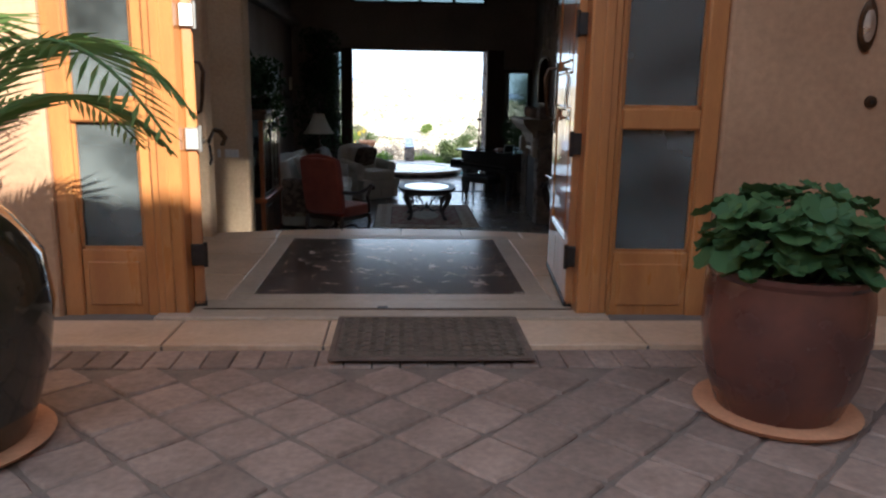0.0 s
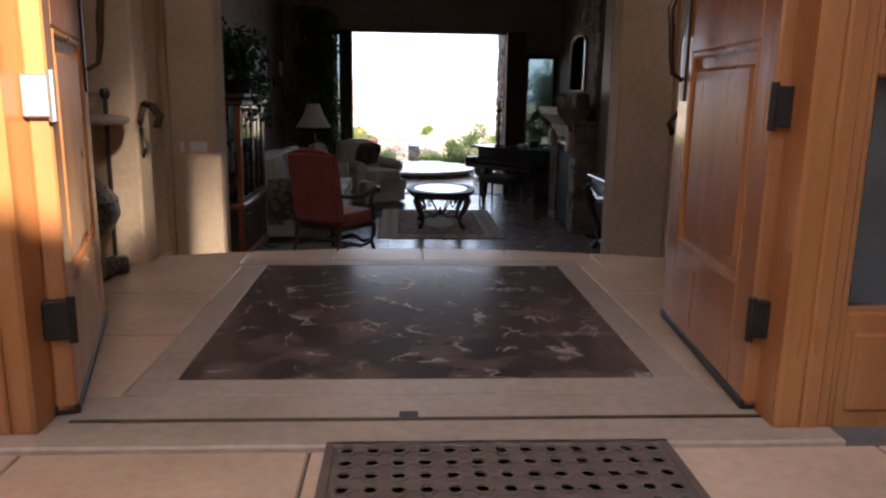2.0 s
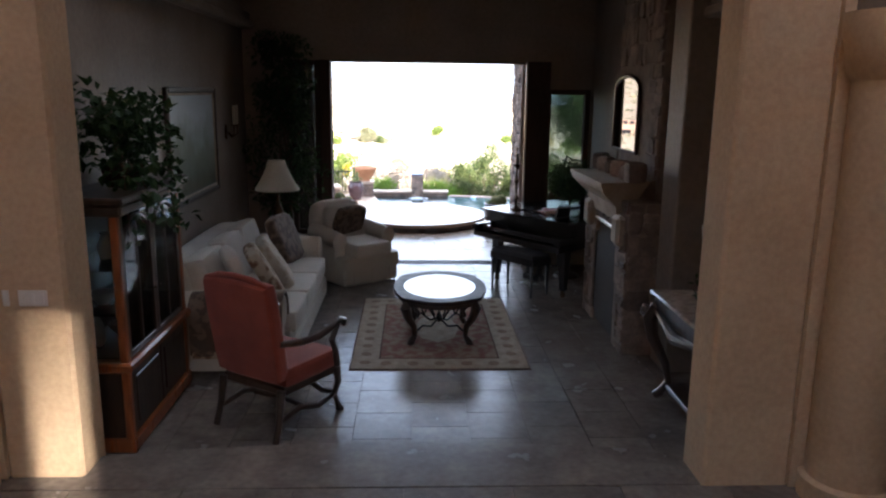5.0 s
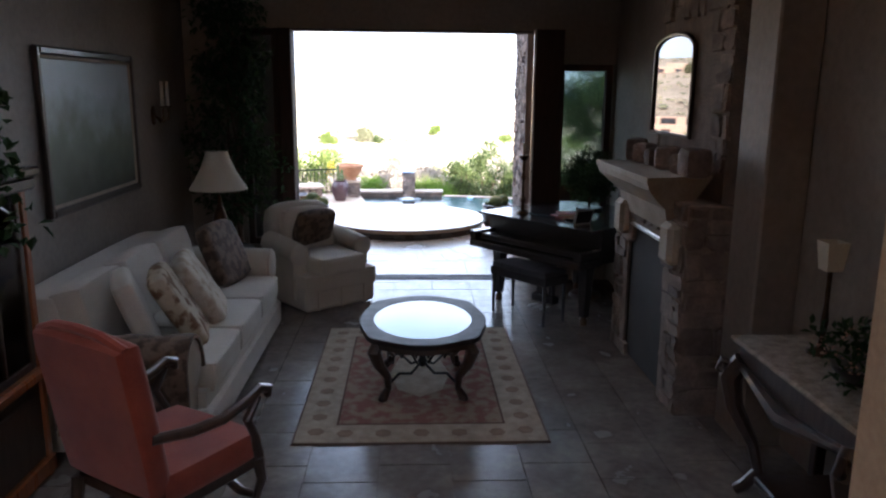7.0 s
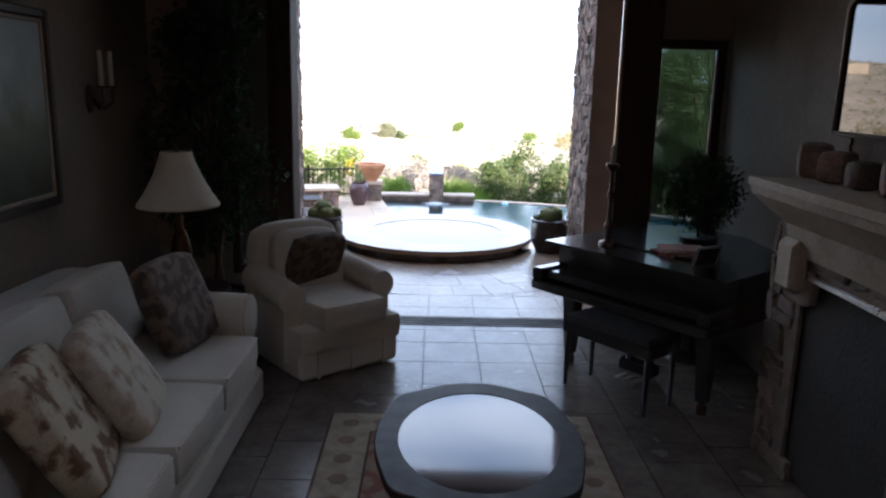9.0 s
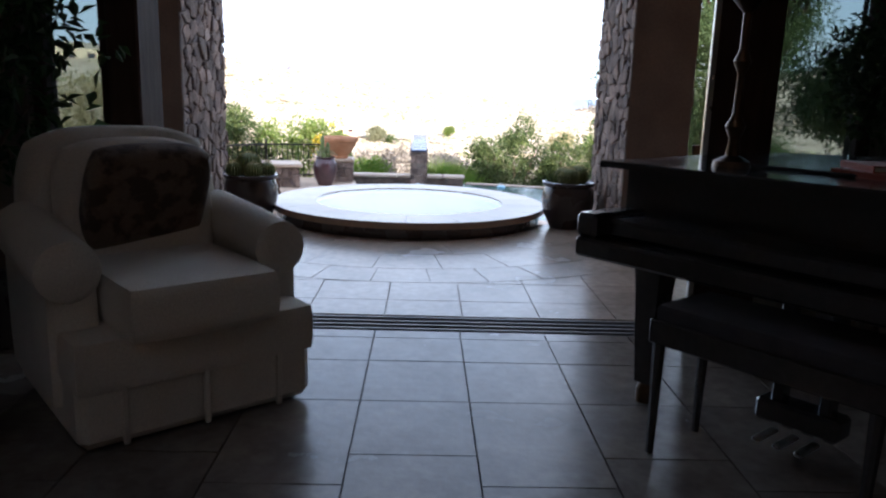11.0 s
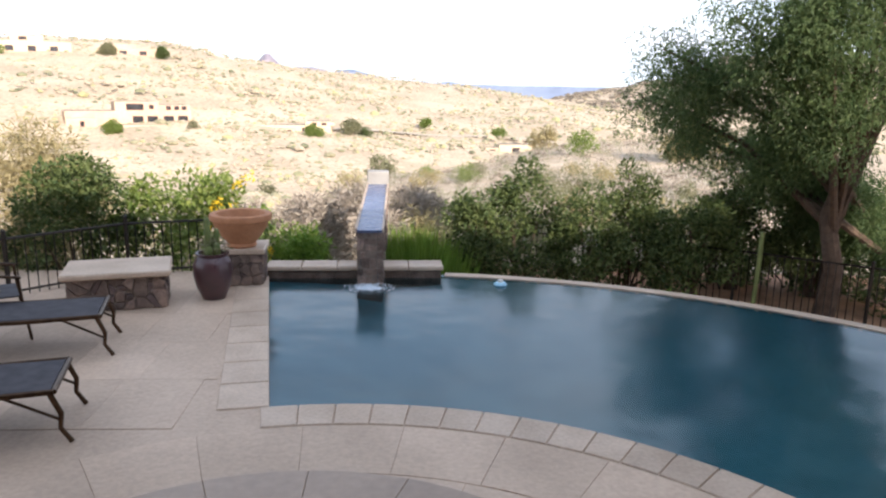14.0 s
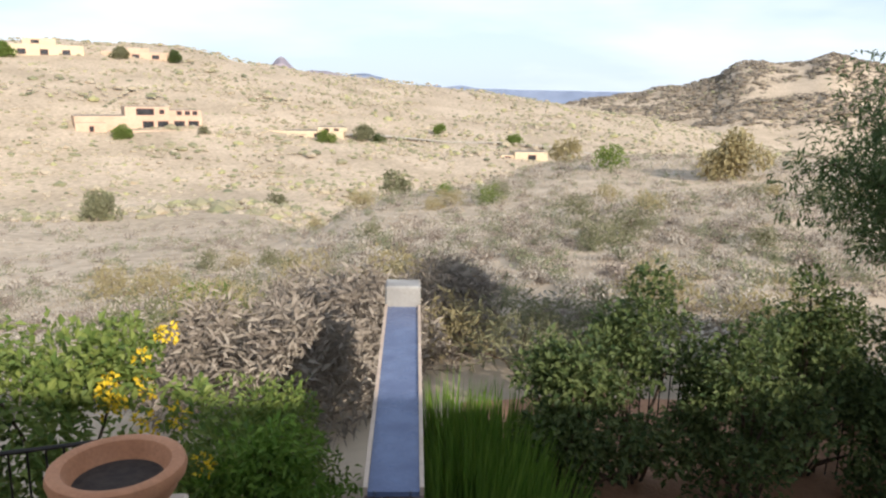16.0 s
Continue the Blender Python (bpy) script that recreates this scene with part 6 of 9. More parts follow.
for s in (-1, 1):
    part("arm", S().tube([(0.02, 0, 0.05), (0.08, s * 0.04, -0.01), (0.12, s * 0.08, 0.03), (0.12, s * 0.08, 0.12)], 0.010, 8), BRONZE, sc)
    part("cup", S().lathe([(0.001, 0.12), (0.03, 0.125), (0.034, 0.14), (0.02, 0.14)], 16, pose(0.12, s * 0.08, 0)), BRONZE, sc)
    part("candle", S().lathe([(0.016, 0.13), (0.016, 0.36), (0.012, 0.365), (0.001, 0.365)], 14, pose(0.12, s * 0.08, 0)), SHADE, sc)

sd = thing("side_table", -1.47, 13.10, LIV, 0, "round dark wooden side table beside the sofa", "side table")
part("top", S().lathe([(0.001, 0.60), (0.30, 0.60), (0.31, 0.612), (0.30, 0.625), (0.001, 0.625)], 36), DARKWOOD, sd)
part("column", S().lathe([(0.03, 0.18), (0.05, 0.24), (0.03, 0.34), (0.045, 0.46), (0.03, 0.56), (0.08, 0.60)], 20), DARKWOOD, sd)
for a in (30, 150, 270):
    part("leg", S().tube([(0, 0, 0.24), (0.12 * math.cos(radians(a)), 0.12 * math.sin(radians(a)), 0.16), (0.24 * math.cos(radians(a)), 0.24 * math.sin(radians(a)), 0.02)], [0.026, 0.02, 0.018], 8), DARKWOOD, sd)
lp = thing("table_lamp", -1.46, 13.05, LIV + 0.625, 0, "table lamp with a cream bell shade and dark turned base", "lamp")
part("base", S().lathe([(0.001, 0), (0.085, 0), (0.09, 0.015), (0.05, 0.04), (0.03, 0.09), (0.06, 0.19), (0.07, 0.27), (0.05, 0.37), (0.022, 0.43), (0.018, 0.52), (0.001, 0.53)], 28), BRONZE, lp)
part("shade", S().lathe([(0.262, 0.575), (0.265, 0.585), (0.215, 0.66), (0.16, 0.76), (0.115, 0.87), (0.098, 0.93), (0.094, 0.93), (0.11, 0.87), (0.155, 0.76), (0.21, 0.66), (0.258, 0.58)], 40), SHADE, lp, "cream fabric bell shade")
part("harp", S().tube([(0, 0, 0.52), (0.0, 0.05, 0.65), (0, 0.03, 0.9), (0, 0, 0.95)], 0.005, 6), BRONZE, lp)
part("finial", S().lathe([(0.001, 0.93), (0.012, 0.945), (0.001, 0.975)], 12), BRONZE, lp)

ft = thing("indoor_ficus", -1.50, 14.02, LIV, 0, "tall dark green indoor ficus by the patio opening", "tree")
part("pot", S().lathe([(0.001, 0), (0.16, 0), (0.18, 0.03), (0.22, 0.30), (0.23, 0.36), (0.2, 0.36), (0.18, 0.3)], 28), GLAZE_DARK, ft)
part("soil", S().lathe([(0.19, 0.32), (0.001, 0.33)], 20), SOIL, ft)
rng = random.Random(8)
for k in range(3):
    part("trunk", S().tube([(0.04 * k - 0.04, 0.02 * k, 0.3), (0.05 * math.cos(k * 2), 0.05 * math.sin(k * 2), 0.9), (0.08 * math.cos(k * 2 + 1), 0.05 * math.sin(k * 2 + 1), 1.5), (0.15 * math.cos(k * 2.1), 0.08 * math.sin(k * 2.1), 2.4)], [0.024, 0.02, 0.016, 0.008], 8), BARK, ft)
cl = []
for _ in range(120):
    a, z = rng.uniform(0, 6.283), rng.uniform(0.75, 3.0)
    w = 0.30 + 0.22 * math.sin(min(1.0, (z - 0.7) / 1.6) * math.pi)
    r = w * rng.uniform(0.2, 1.0)
    x, y = r * math.cos(a), r * math.sin(a) * 0.55
    cl.append((max(-0.48, min(0.55, x)), max(-0.3, min(0.22, y)), z, rng.uniform(0.09, 0.17)))
sh = Shape()
leaf_clumps(sh, rng, cl, 120, 0.085, 0.04, droop=0.7)
part("crown", sh, LEAF_FICUS, ft, smooth=False)
for c in cl[::5]:
    part("branch", S().tube([(0.02, 0.0, max(0.8, c[2] - 0.4)), (c[0] * 0.5, c[1] * 0.5, c[2] - 0.12), c[:3]], [0.010, 0.007, 0.004], 5), BARK, ft)

# ---- fireplace ----
fp = thing("fireplace", 2.62, 11.40, LIV, 0, "stone fireplace with a pale carved cast-stone mantel", "fireplace")
XF = -0.52  # face of the breast, from the wall


def rubble(parent, origin, ux, uz, un, W, H, rng, smin, smax, name="stone", mat=STONE, depth=0.05, skip=None, shared=None):
    """Irregular stones laid over a face: ux along, uz up, un out of the wall."""
    rows, z = [], 0.0
    count = 0
    while z < H - 0.02:
        h = min(rng.uniform(smin, smax), H - z)
        if H - z - h < smin * 0.6:
            h = H - z
        x = -rng.uniform(0, smax * 0.5)
        while x < W - 0.02:
            w = rng.uniform(smin, smax) * rng.choice((0.6, 0.9, 1.2, 1.7))
            x0, x1 = max(0.0, x), min(W, x + w)
            if W - x1 < smin * 0.5:
                x1 = W
            if x1 - x0 > 0.03:
                parts = [(z, z + h)]
                if h > smin * 1.5 and rng.random() < 0.45:
                    c = z + h * rng.uniform(0.4, 0.6)
                    parts = [(z, c), (c, z + h)]
                for za, zb in parts:
                    if skip and skip((x0 + x1) / 2, (za + zb) / 2):
                        continue
                    count += 1
                    stone(parent, origin, ux, uz, un, x0, x1, za, zb, rng, name, mat, depth)
            x = x1 if x1 == W else x + w
        z += h
    return count


def stone(parent, origin, ux, uz, un, x0, x1, z0, z1, rng, name, mat, depth):
    g = 0.006
    w, h = (x1 - x0) / 2 - g, (z1 - z0) / 2 - g
    cx, cz = (x0 + x1) / 2, (z0 + z1) / 2
    n = 8
    d = depth * rng.uniform(0.35, 1.25)
    tx, tz = rng.uniform(-0.35, 0.35), rng.uniform(-0.35, 0.35)
    base, mid, top = [], [], []
    for k in range(n):
        sx, sz = ((1, 1), (-1, 1), (-1, -1), (1, -1))[k // 2]
        first = (k % 2 == 0) == (sx * sz > 0)
        cut = rng.uniform(0.45, 0.96)
        rx, rz = (sx * w, sz * h * cut) if first else (sx * w * cut, sz * h)
        a, kx, kz = math.atan2(rz, rx), 1.0, 1.0
        j = (rng.uniform(-0.016, 0.016), rng.uniform(-0.016, 0.016))
        px, pz = cx + rx * kx + j[0], cz + rz * kz + j[1]
        base.append((px, pz, -0.02))
        mid.append((px, pz, d * rng.uniform(0.6, 0.9)))
        f = rng.uniform(0.82, 0.97)
        top.append((cx + (px - cx) * f, cz + (pz - cz) * f, d * (1 + tx * math.cos(a) + tz * math.sin(a)) * rng.uniform(0.92, 1.08)))
    o = Vector(origin)
    vs = [tuple(o + ux * a + uz * b + un * c) for a, b, c in base + mid + top]
    vs.append(tuple(o + ux * cx + uz * cz + un * d * rng.uniform(0.92, 1.12)))
    fs = []
    for r in range(2):
        for k in range(n):
            k2 = (k + 1) % n
            fs.append((r * n + k, r * n + k2, (r + 1) * n + k2, (r + 1) * n + k))
    for k in range(n):
        fs.append((2 * n + k, 2 * n + (k + 1) % n, 3 * n))
    if ux.cross(uz).dot(un) < 0:
        fs = [f[::-1] for f in fs]
    return part(name, Shape().add(vs, fs), mat, parent, smooth=False)


def clip_cell(poly, a, b):
    """Keeps the part of a convex outline that belongs to a rather than to b; a third number weighs each."""
    dx, dz = b[0] - a[0], b[1] - a[1]
    f = min(0.72, max(0.28, 0.5 + 0.5 * (a[2] - b[2]) / max(1e-6, dx * dx + dz * dz)))
    mx, mz = a[0] + dx * f, a[1] + dz * f
    side = [(p[0] - mx) * dx + (p[1] - mz) * dz for p in poly]
    out = []
    for i, p in enumerate(poly):
        k = (i + 1) % len(poly)
        q = poly[k]
        if side[i] <= 0:
            out.append(p)
        if side[i] * side[k] < 0:
            t = side[i] / (side[i] - side[k])
            out.append((p[0] + (q[0] - p[0]) * t, p[1] + (q[1] - p[1]) * t))
    return out


def fieldstone(parent, origin, ux, uz, un, W, H, rng, smin, smax, name="stone", mat=STONE, depth=0.03):
    """Irregular flat stones fitted to each other like a mosaic over a face; axes as for rubble."""
    size = (smin + smax) * 0.5
    nx, nz = max(1, round(W / size)), max(1, round(H / size * 1.2))
    seeds = []
    for i in range(nx):
        for k in range(nz):
            if rng.random() < 0.84:
                seeds.append(((i + 0.5 + rng.uniform(-0.4, 0.4)) * W / nx, (k + 0.5 + rng.uniform(-0.4, 0.4)) * H / nz, rng.uniform(0.0, 0.3) * size * size, mat))
            if rng.random() < 0.5:
                seeds.append((min(W, (i + 1 + rng.uniform(-0.2, 0.2)) * W / nx), min(H, (k + 1 + rng.uniform(-0.2, 0.2)) * H / nz), -0.35 * size * size, STONE_DARK))
    o = Vector(origin)
    for a in seeds:
        poly = [(0, 0), (W, 0), (W, H), (0, H)]
        for b in seeds:
            if b is not a and abs(b[0] - a[0]) < 3.2 * size and abs(b[1] - a[1]) < 3.2 * size:
                poly = clip_cell(poly, a, b)
        m = len(poly)
        if m < 3:
            continue
        cx, cz = sum(p[0] for p in poly) / m, sum(p[1] for p in poly) / m
        ring = []
        for i in range(m):
            p, q, r = poly[i - 1], poly[i], poly[(i + 1) % m]
            e = rng.uniform(0.05, 0.17)
            ring += [(q[0] + (p[0] - q[0]) * e, q[1] + (p[1] - q[1]) * e), (q[0] + (r[0] - q[0]) * e * 0.8, q[1] + (r[1] - q[1]) * e * 0.8)]
        d, tx, tz = depth * rng.uniform(0.45, 1.2), rng.uniform(-0.07, 0.07), rng.uniform(-0.07, 0.07)
        rows = []
        for f, hgt in ((0.003, -0.02), (0.005, 0.75), (0.014, 1.0)):
            row = []
            for x, z in ring:
                L = max(0.02, math.hypot(x - cx, z - cz))
                k = max(0.2, 1 - f / L)
                h = hgt if hgt < 0 else d * hgt + (tx * (x - cx) + tz * (z - cz)) * hgt + rng.uniform(-0.002, 0.002)
                row.append(tuple(o + ux * (cx + (x - cx) * k) + uz * (cz + (z - cz) * k) + un * h))
            rows.append(row)
        w = len(ring)
        vs = [p for row in rows for p in row] + [tuple(o + ux * cx + uz * cz + un * (d + rng.uniform(-0.003, 0.006)))]
        fs = [(r * w + i, r * w + (i + 1) % w, (r + 1) * w + (i + 1) % w, (r + 1) * w + i) for r in range(2) for i in range(w)]
        fs += [(2 * w + i, 2 * w + (i + 1) % w, 3 * w) for i in range(w)]
        if ux.cross(uz).dot(un) < 0:
            fs = [f[::-1] for f in fs]
        part(name, Shape().add(vs, fs), a[3], parent, smooth=False)


Y0, Y1 = -0.80, 0.76
for q in ((XF, 0.0, Y0, -0.44, 0.0, 1.42), (XF, 0.0, 0.43, Y1, 0.0, 1.42), (XF, 0.0, -0.44, 0.43, 1.10, 1.42), (-0.27, 0.0, Y0 + 0.1, Y1 - 0.1, 1.42, 4.3)):
    part("breast_core", S().box(*q), MORTAR, fp, smooth=False)
part("firebox", S().box(XF + 0.02, -0.03, -0.46, -0.44, 0.0, 1.1).box(XF + 0.02, -0.03, 0.43, 0.45, 0.0, 1.1).box(-0.05, -0.03, -0.44, 0.43, 0.0, 1.1).box(XF + 0.02, -0.03, -0.44, 0.43, 1.08, 1.1), SOOT, fp, "blackened firebox")
part("screen", S().box(XF + 0.03, XF + 0.036, -0.44, 0.43, 0.02, 1.08), SOOT, fp, "fine black mesh fire screen")
part("lintel_bar", S().box(XF - 0.02, XF + 0.03, -0.46, 0.45, 1.10, 1.13, 0.006), STEEL, fp, "pale metal edge over the firebox")
rng = random.Random(31)
skipbox = lambda a, b: -0.46 < a + Y0 < 0.45 and b < 1.13
ST_P = part("stone_face", S().box(XF + 0.01, XF + 0.02, Y0 + 0.02, -0.5, 0.02, 1.3), MORTAR, fp)
rubble(ST_P, (XF, Y0, 0), Vector((0, 1, 0)), Vector((0, 0, 1)), Vector((-1, 0, 0)), Y1 - Y0, 1.42, rng, 0.10, 0.22, mat=FIRESTONE_SHADED, depth=0.02, skip=skipbox)
rubble(ST_P, (0, Y0, 0), Vector((-1, 0, 0)), Vector((0, 0, 1)), Vector((0, -1, 0)), -XF, 1.42, rng, 0.10, 0.22, mat=FIRESTONE_SHADED, depth=0.02)
rubble(ST_P, (-0.27, Y0 + 0.1, 1.62), Vector((0, 1, 0)), Vector((0, 0, 1)), Vector((-1, 0, 0)), Y1 - Y0 - 0.2, 1.9, rng, 0.12, 0.24, mat=FIRESTONE_SHADED, depth=0.02, skip=lambda a, b: 0.30 < a + 0.0 < 1.30 and b < 1.12)
prof = [(0.0, 1.20), (-0.035, 1.21), (-0.045, 1.27), (-0.06, 1.31), (-0.07, 1.36), (-0.14, 1.42), (-0.18, 1.46), (-0.22, 1.50), (-0.23, 1.54), (-0.24, 1.545), (-0.24, 1.585), (0.26, 1.585)]
ym0, ym1 = -0.68, 0.66
vs = []
for y, k in ((ym0 + 0.16, 0.65), (ym1 - 0.16, -0.65)):
    vs += [(XF + p[0], y + k * min(0.0, p[0]), p[1]) for p in prof]
npf = len(prof)
part("mantel", S().add(vs, [(i, i + 1, npf + i + 1, npf + i) for i in range(npf - 1)] + [tuple(range(npf))[::-1], tuple(range(npf, 2 * npf)), (0, npf, 2 * npf - 1, npf - 1)]), CAST, fp, "pale carved cast-stone mantel", angle=20)
part("corbel", S().box(XF - 0.10, XF, Y0 + 0.05, Y0 + 0.25, 1.02, 1.29, 0.03), CAST, fp)
part("corbel", S().box(XF - 0.10, XF, Y1 - 0.40, Y1 - 0.20, 1.02, 1.29, 0.03), CAST, fp)

mr = thing("wall_mirror", 2.34, 11.72, 0.97, 0, "arched mirror in a dark frame over the mantel", "mirror")
mo = [(-0.42, 0.0), (0.42, 0.0), (0.42, 0.62)] + [(0.42 * math.cos(math.pi * i / 10), 0.62 + 0.12 * math.sin(math.pi * i / 10)) for i in range(1, 10)] + [(-0.42, 0.62)]
part("glass", S().add([(-0.012, y, z) for y, z in mo], [tuple(range(len(mo)))[::-1]]), MIRROR, mr, "mirror glass", smooth=False)
part("frame", S().tube([(-0.015, y, z) for y, z in mo], 0.018, 8, closed=True), DARKWOOD, mr)
part("backing", S().box(-0.008, 0.0, -0.42, 0.42, 0.0, 0.62), DARKWOOD, mr)
rng = random.Random(44)
for k, (yy, s) in enumerate(((10.75, 0.15), (10.95, 0.11), (11.25, 0.13), (11.55, 0.10), (11.78, 0.12), (12.0, 0.14))):
    r_ = thing("mantel_stone", 2.17, yy, LIV + 1.585, 31 * k, "rough pale rock resting on the mantel", "rock", "rocks on the mantel")
    part("rock", S().cushion(-s * 0.6, s * 0.6, -s * 0.7, s * 0.7, 0, s * 1.3, n=4, puff=0.2), STONE, r_)

# ---- dark console by the living room wall ----
cn_t = thing("carved_console", 2.32, 9.13, LIV, 0, "carved dark wooden console with a pale stone top", "console table")
part("top", S().box(-0.29, 0.28, -0.58, 0.58, 0.845, 0.875, 0.01), GRANITE, cn_t, "pale polished stone top")
part("apron", S().box(-0.25, 0.27, -0.54, 0.54, 0.70, 0.845, 0.012), DARKWOOD, cn_t)
part("carving", S().tube([(-0.255, -0.5, 0.74), (-0.27, -0.25, 0.70), (-0.28, 0.0, 0.66), (-0.27, 0.25, 0.70), (-0.255, 0.5, 0.74)], [0.02, 0.03, 0.045, 0.03, 0.02], 8), DARKWOOD, cn_t)
for s in (-1, 1):
    part("leg", S().tube([(-0.24, s * 0.50, 0.76), (-0.285, s * 0.535, 0.66), (-0.26, s * 0.52, 0.50), (-0.16, s * 0.47, 0.30), (-0.13, s * 0.45, 0.16), (-0.18, s * 0.48, 0.06), (-0.22, s * 0.50, 0.025)], [0.055, 0.06, 0.045, 0.032, 0.03, 0.035, 0.03], 10), DARKWOOD, cn_t)
    part("scroll", S().tube([(-0.28, s * 0.53, 0.72), (-0.33, s * 0.56, 0.75), (-0.34, s * 0.565, 0.70), (-0.30, s * 0.54, 0.67)], 0.022, 8), DARKWOOD, cn_t)
    part("back_leg", S().box(0.2, 0.26, s * 0.52 - 0.03, s * 0.52 + 0.03, 0.0, 0.72, 0.006), DARKWOOD, cn_t)
part("shelf", S().box(-0.16, 0.26, -0.44, 0.44, 0.10, 0.14, 0.01), DARKWOOD, cn_t)
cl_t = thing("candle_lamp", 2.36, 9.42, LIV + 0.875, 0, "slim lamp with a small pale square shade on the console", "lamp")
part("base", S().lathe([(0.001, 0), (0.07, 0), (0.07, 0.012), (0.02, 0.03), (0.012, 0.10), (0.02, 0.16), (0.012, 0.24), (0.012, 0.42), (0.001, 0.43)], 20), BRONZE, cl_t)
part("shade", S().lathe([(0.055, 0.42), (0.075, 0.56), (0.07, 0.56), (0.05, 0.42)], 4, pose(0, 0, 0, 0, 0, 45)), SHADE, cl_t, "small pale tapered shade", smooth=False)
cg_t = thing("table_greens", 2.34, 9.05, LIV + 0.875, 0, "low arrangement of dark greens and pale blooms on the console", "flowers")
rng = random.Random(61)
sh, sp_ = Shape(), Shape()
leaf_clumps(sh, rng, [(rng.uniform(-0.12, 0.1), rng.uniform(-0.26, 0.22), rng.uniform(0.06, 0.24), rng.uniform(0.06, 0.10)) for _ in range(14)], 260, 0.06, 0.03)
leaf_clumps(sp_, rng, [(rng.uniform(-0.14, 0.0), rng.uniform(-0.2, 0.2), rng.uniform(0.06, 0.18), 0.03) for _ in range(8)], 900, 0.02, 0.016)
part("leaves", sh, LEAF_FICUS, cg_t, smooth=False)
tagged(part("blooms", sp_, PETAL_PINK, cg_t, "pale pink blooms", smooth=False), kind="stuff")
part("bowl", S().lathe([(0.001, 0), (0.08, 0), (0.13, 0.06), (0.135, 0.08), (0.11, 0.08)], 20), GLAZE_DARK, cg_t)

# ---- grand piano and bench ----
pn = thing("grand_piano", 1.59, 13.02, LIV, -52.3, "black lacquered baby grand piano with its lid closed", "piano")
W = 0.72
def piano_outline(k=0.0):
    pts = [(-W + k, 0.02), (W - k, 0.02), (W - k, 0.35)]
    for i in range(1, 10):
        t = i / 10
        pts.append((W - k - (W + 0.02) * (t ** 1.6), 0.35 + (0.92 - k) * (1 - (1 - t) ** 1.8)))
    pts += [(-0.25, 1.27 - k), (-0.48, 1.25 - k), (-0.64 + k, 1.12), (-W + k, 0.9)]
    return pts
part("case", S().prism(piano_outline(), 0.60, 0.898, b=0.004), LACQUER, pn)
part("lid", S().prism([(x * 1.015, y * 1.01 if y > 0.1 else -0.14) for x, y in piano_outline()], 0.901, 0.925, b=0.006), LACQUER, pn)
part("keybed", S().box(-W, W, -0.27, 0.04, 0.585, 0.655, 0.01), LACQUER, pn)
for s in (-1, 1):
    part("cheek", S().box(s * W - s * 0.09, s * W, -0.27, 0.05, 0.655, 0.745, 0.014), LACQUER, pn)
part("fallboard", S().box(-W + 0.09, W - 0.09, -0.20, 0.02, 0.66, 0.725, 0.012), LACQUER, pn)
part("music_desk", S().box(-0.36, 0.36, 0.16, 0.18, 0.925, 0.938, 0.004), LACQUER, pn)
for x, y in ((-0.56, 0.02), (0.56, 0.02), (-0.30, 0.95)):
    lg = part("leg", S().add([(x + a * w, y + b * w, z) for z, w in ((0.08, 0.032), (0.45, 0.05), (0.62, 0.062)) for a, b in ((-1, -1), (1, -1), (1, 1), (-1, 1))], [(4 * r + k, 4 * r + (k + 1) % 4, 4 * r + 4 + (k + 1) % 4, 4 * r + 4 + k) for r in range(2) for k in range(4)] + [(3, 2, 1, 0)]), LACQUER, pn, smooth=False)
    part("caster", S().lathe([(0.001, 0), (0.035, 0.0), (0.035, 0.05), (0.02, 0.08)], 14, pose(x, y, 0)), BRONZE, lg)
part("lyre", S().box(-0.10, -0.06, 0.08, 0.14, 0.12, 0.62, 0.006).box(0.06, 0.10, 0.08, 0.14, 0.12, 0.62, 0.006).box(-0.14, 0.14, 0.05, 0.16, 0.08, 0.16, 0.012), LACQUER, pn)
for k in (-1, 0, 1):
    part("pedal", S().box(k * 0.07 - 0.014, k * 0.07 + 0.014, -0.05, 0.08, 0.045, 0.06, 0.004), STEEL, pn)
pb = thing("piano_bench", 1.465, 12.87, LIV, -52.3, "black lacquered piano bench with a padded seat", "bench")
part("frame", S().box(-0.36, 0.36, -0.16, 0.16, 0.38, 0.46, 0.006), LACQUER, pb)
part("seat", S().cushion(-0.35, 0.35, -0.155, 0.155, 0.455, 0.51, n=8, puff=0.8), SLING, pb)
for x in (-0.33, 0.33):
    for y in (-0.135, 0.135):
        part("leg", S().tube([(x, y, 0.40), (x, y, 0.0)], [0.022, 0.013], 8), LACQUER, pb)


def on_piano(lx, ly):
    v = pn.matrix_world @ Vector((lx, ly, 0.925))
    return v


v = on_piano(-0.36, 0.12)
ck = thing("candlestick", v.x, v.y, v.z, 0, "tall ornate dark candlestick on the piano", "candlestick")
part("stem", S().lathe([(0.001, 0), (0.065, 0), (0.06, 0.02), (0.025, 0.04), (0.018, 0.10), (0.035, 0.14), (0.015, 0.18), (0.012, 0.32), (0.03, 0.36), (0.014, 0.40), (0.014, 0.52), (0.05, 0.56), (0.045, 0.58), (0.02, 0.58)], 20), BRONZE, ck)
part("candle", S().lathe([(0.018, 0.575), (0.018, 0.70), (0.001, 0.705)], 14), SHADE, ck)
v = on_piano(0.10, 0.30)
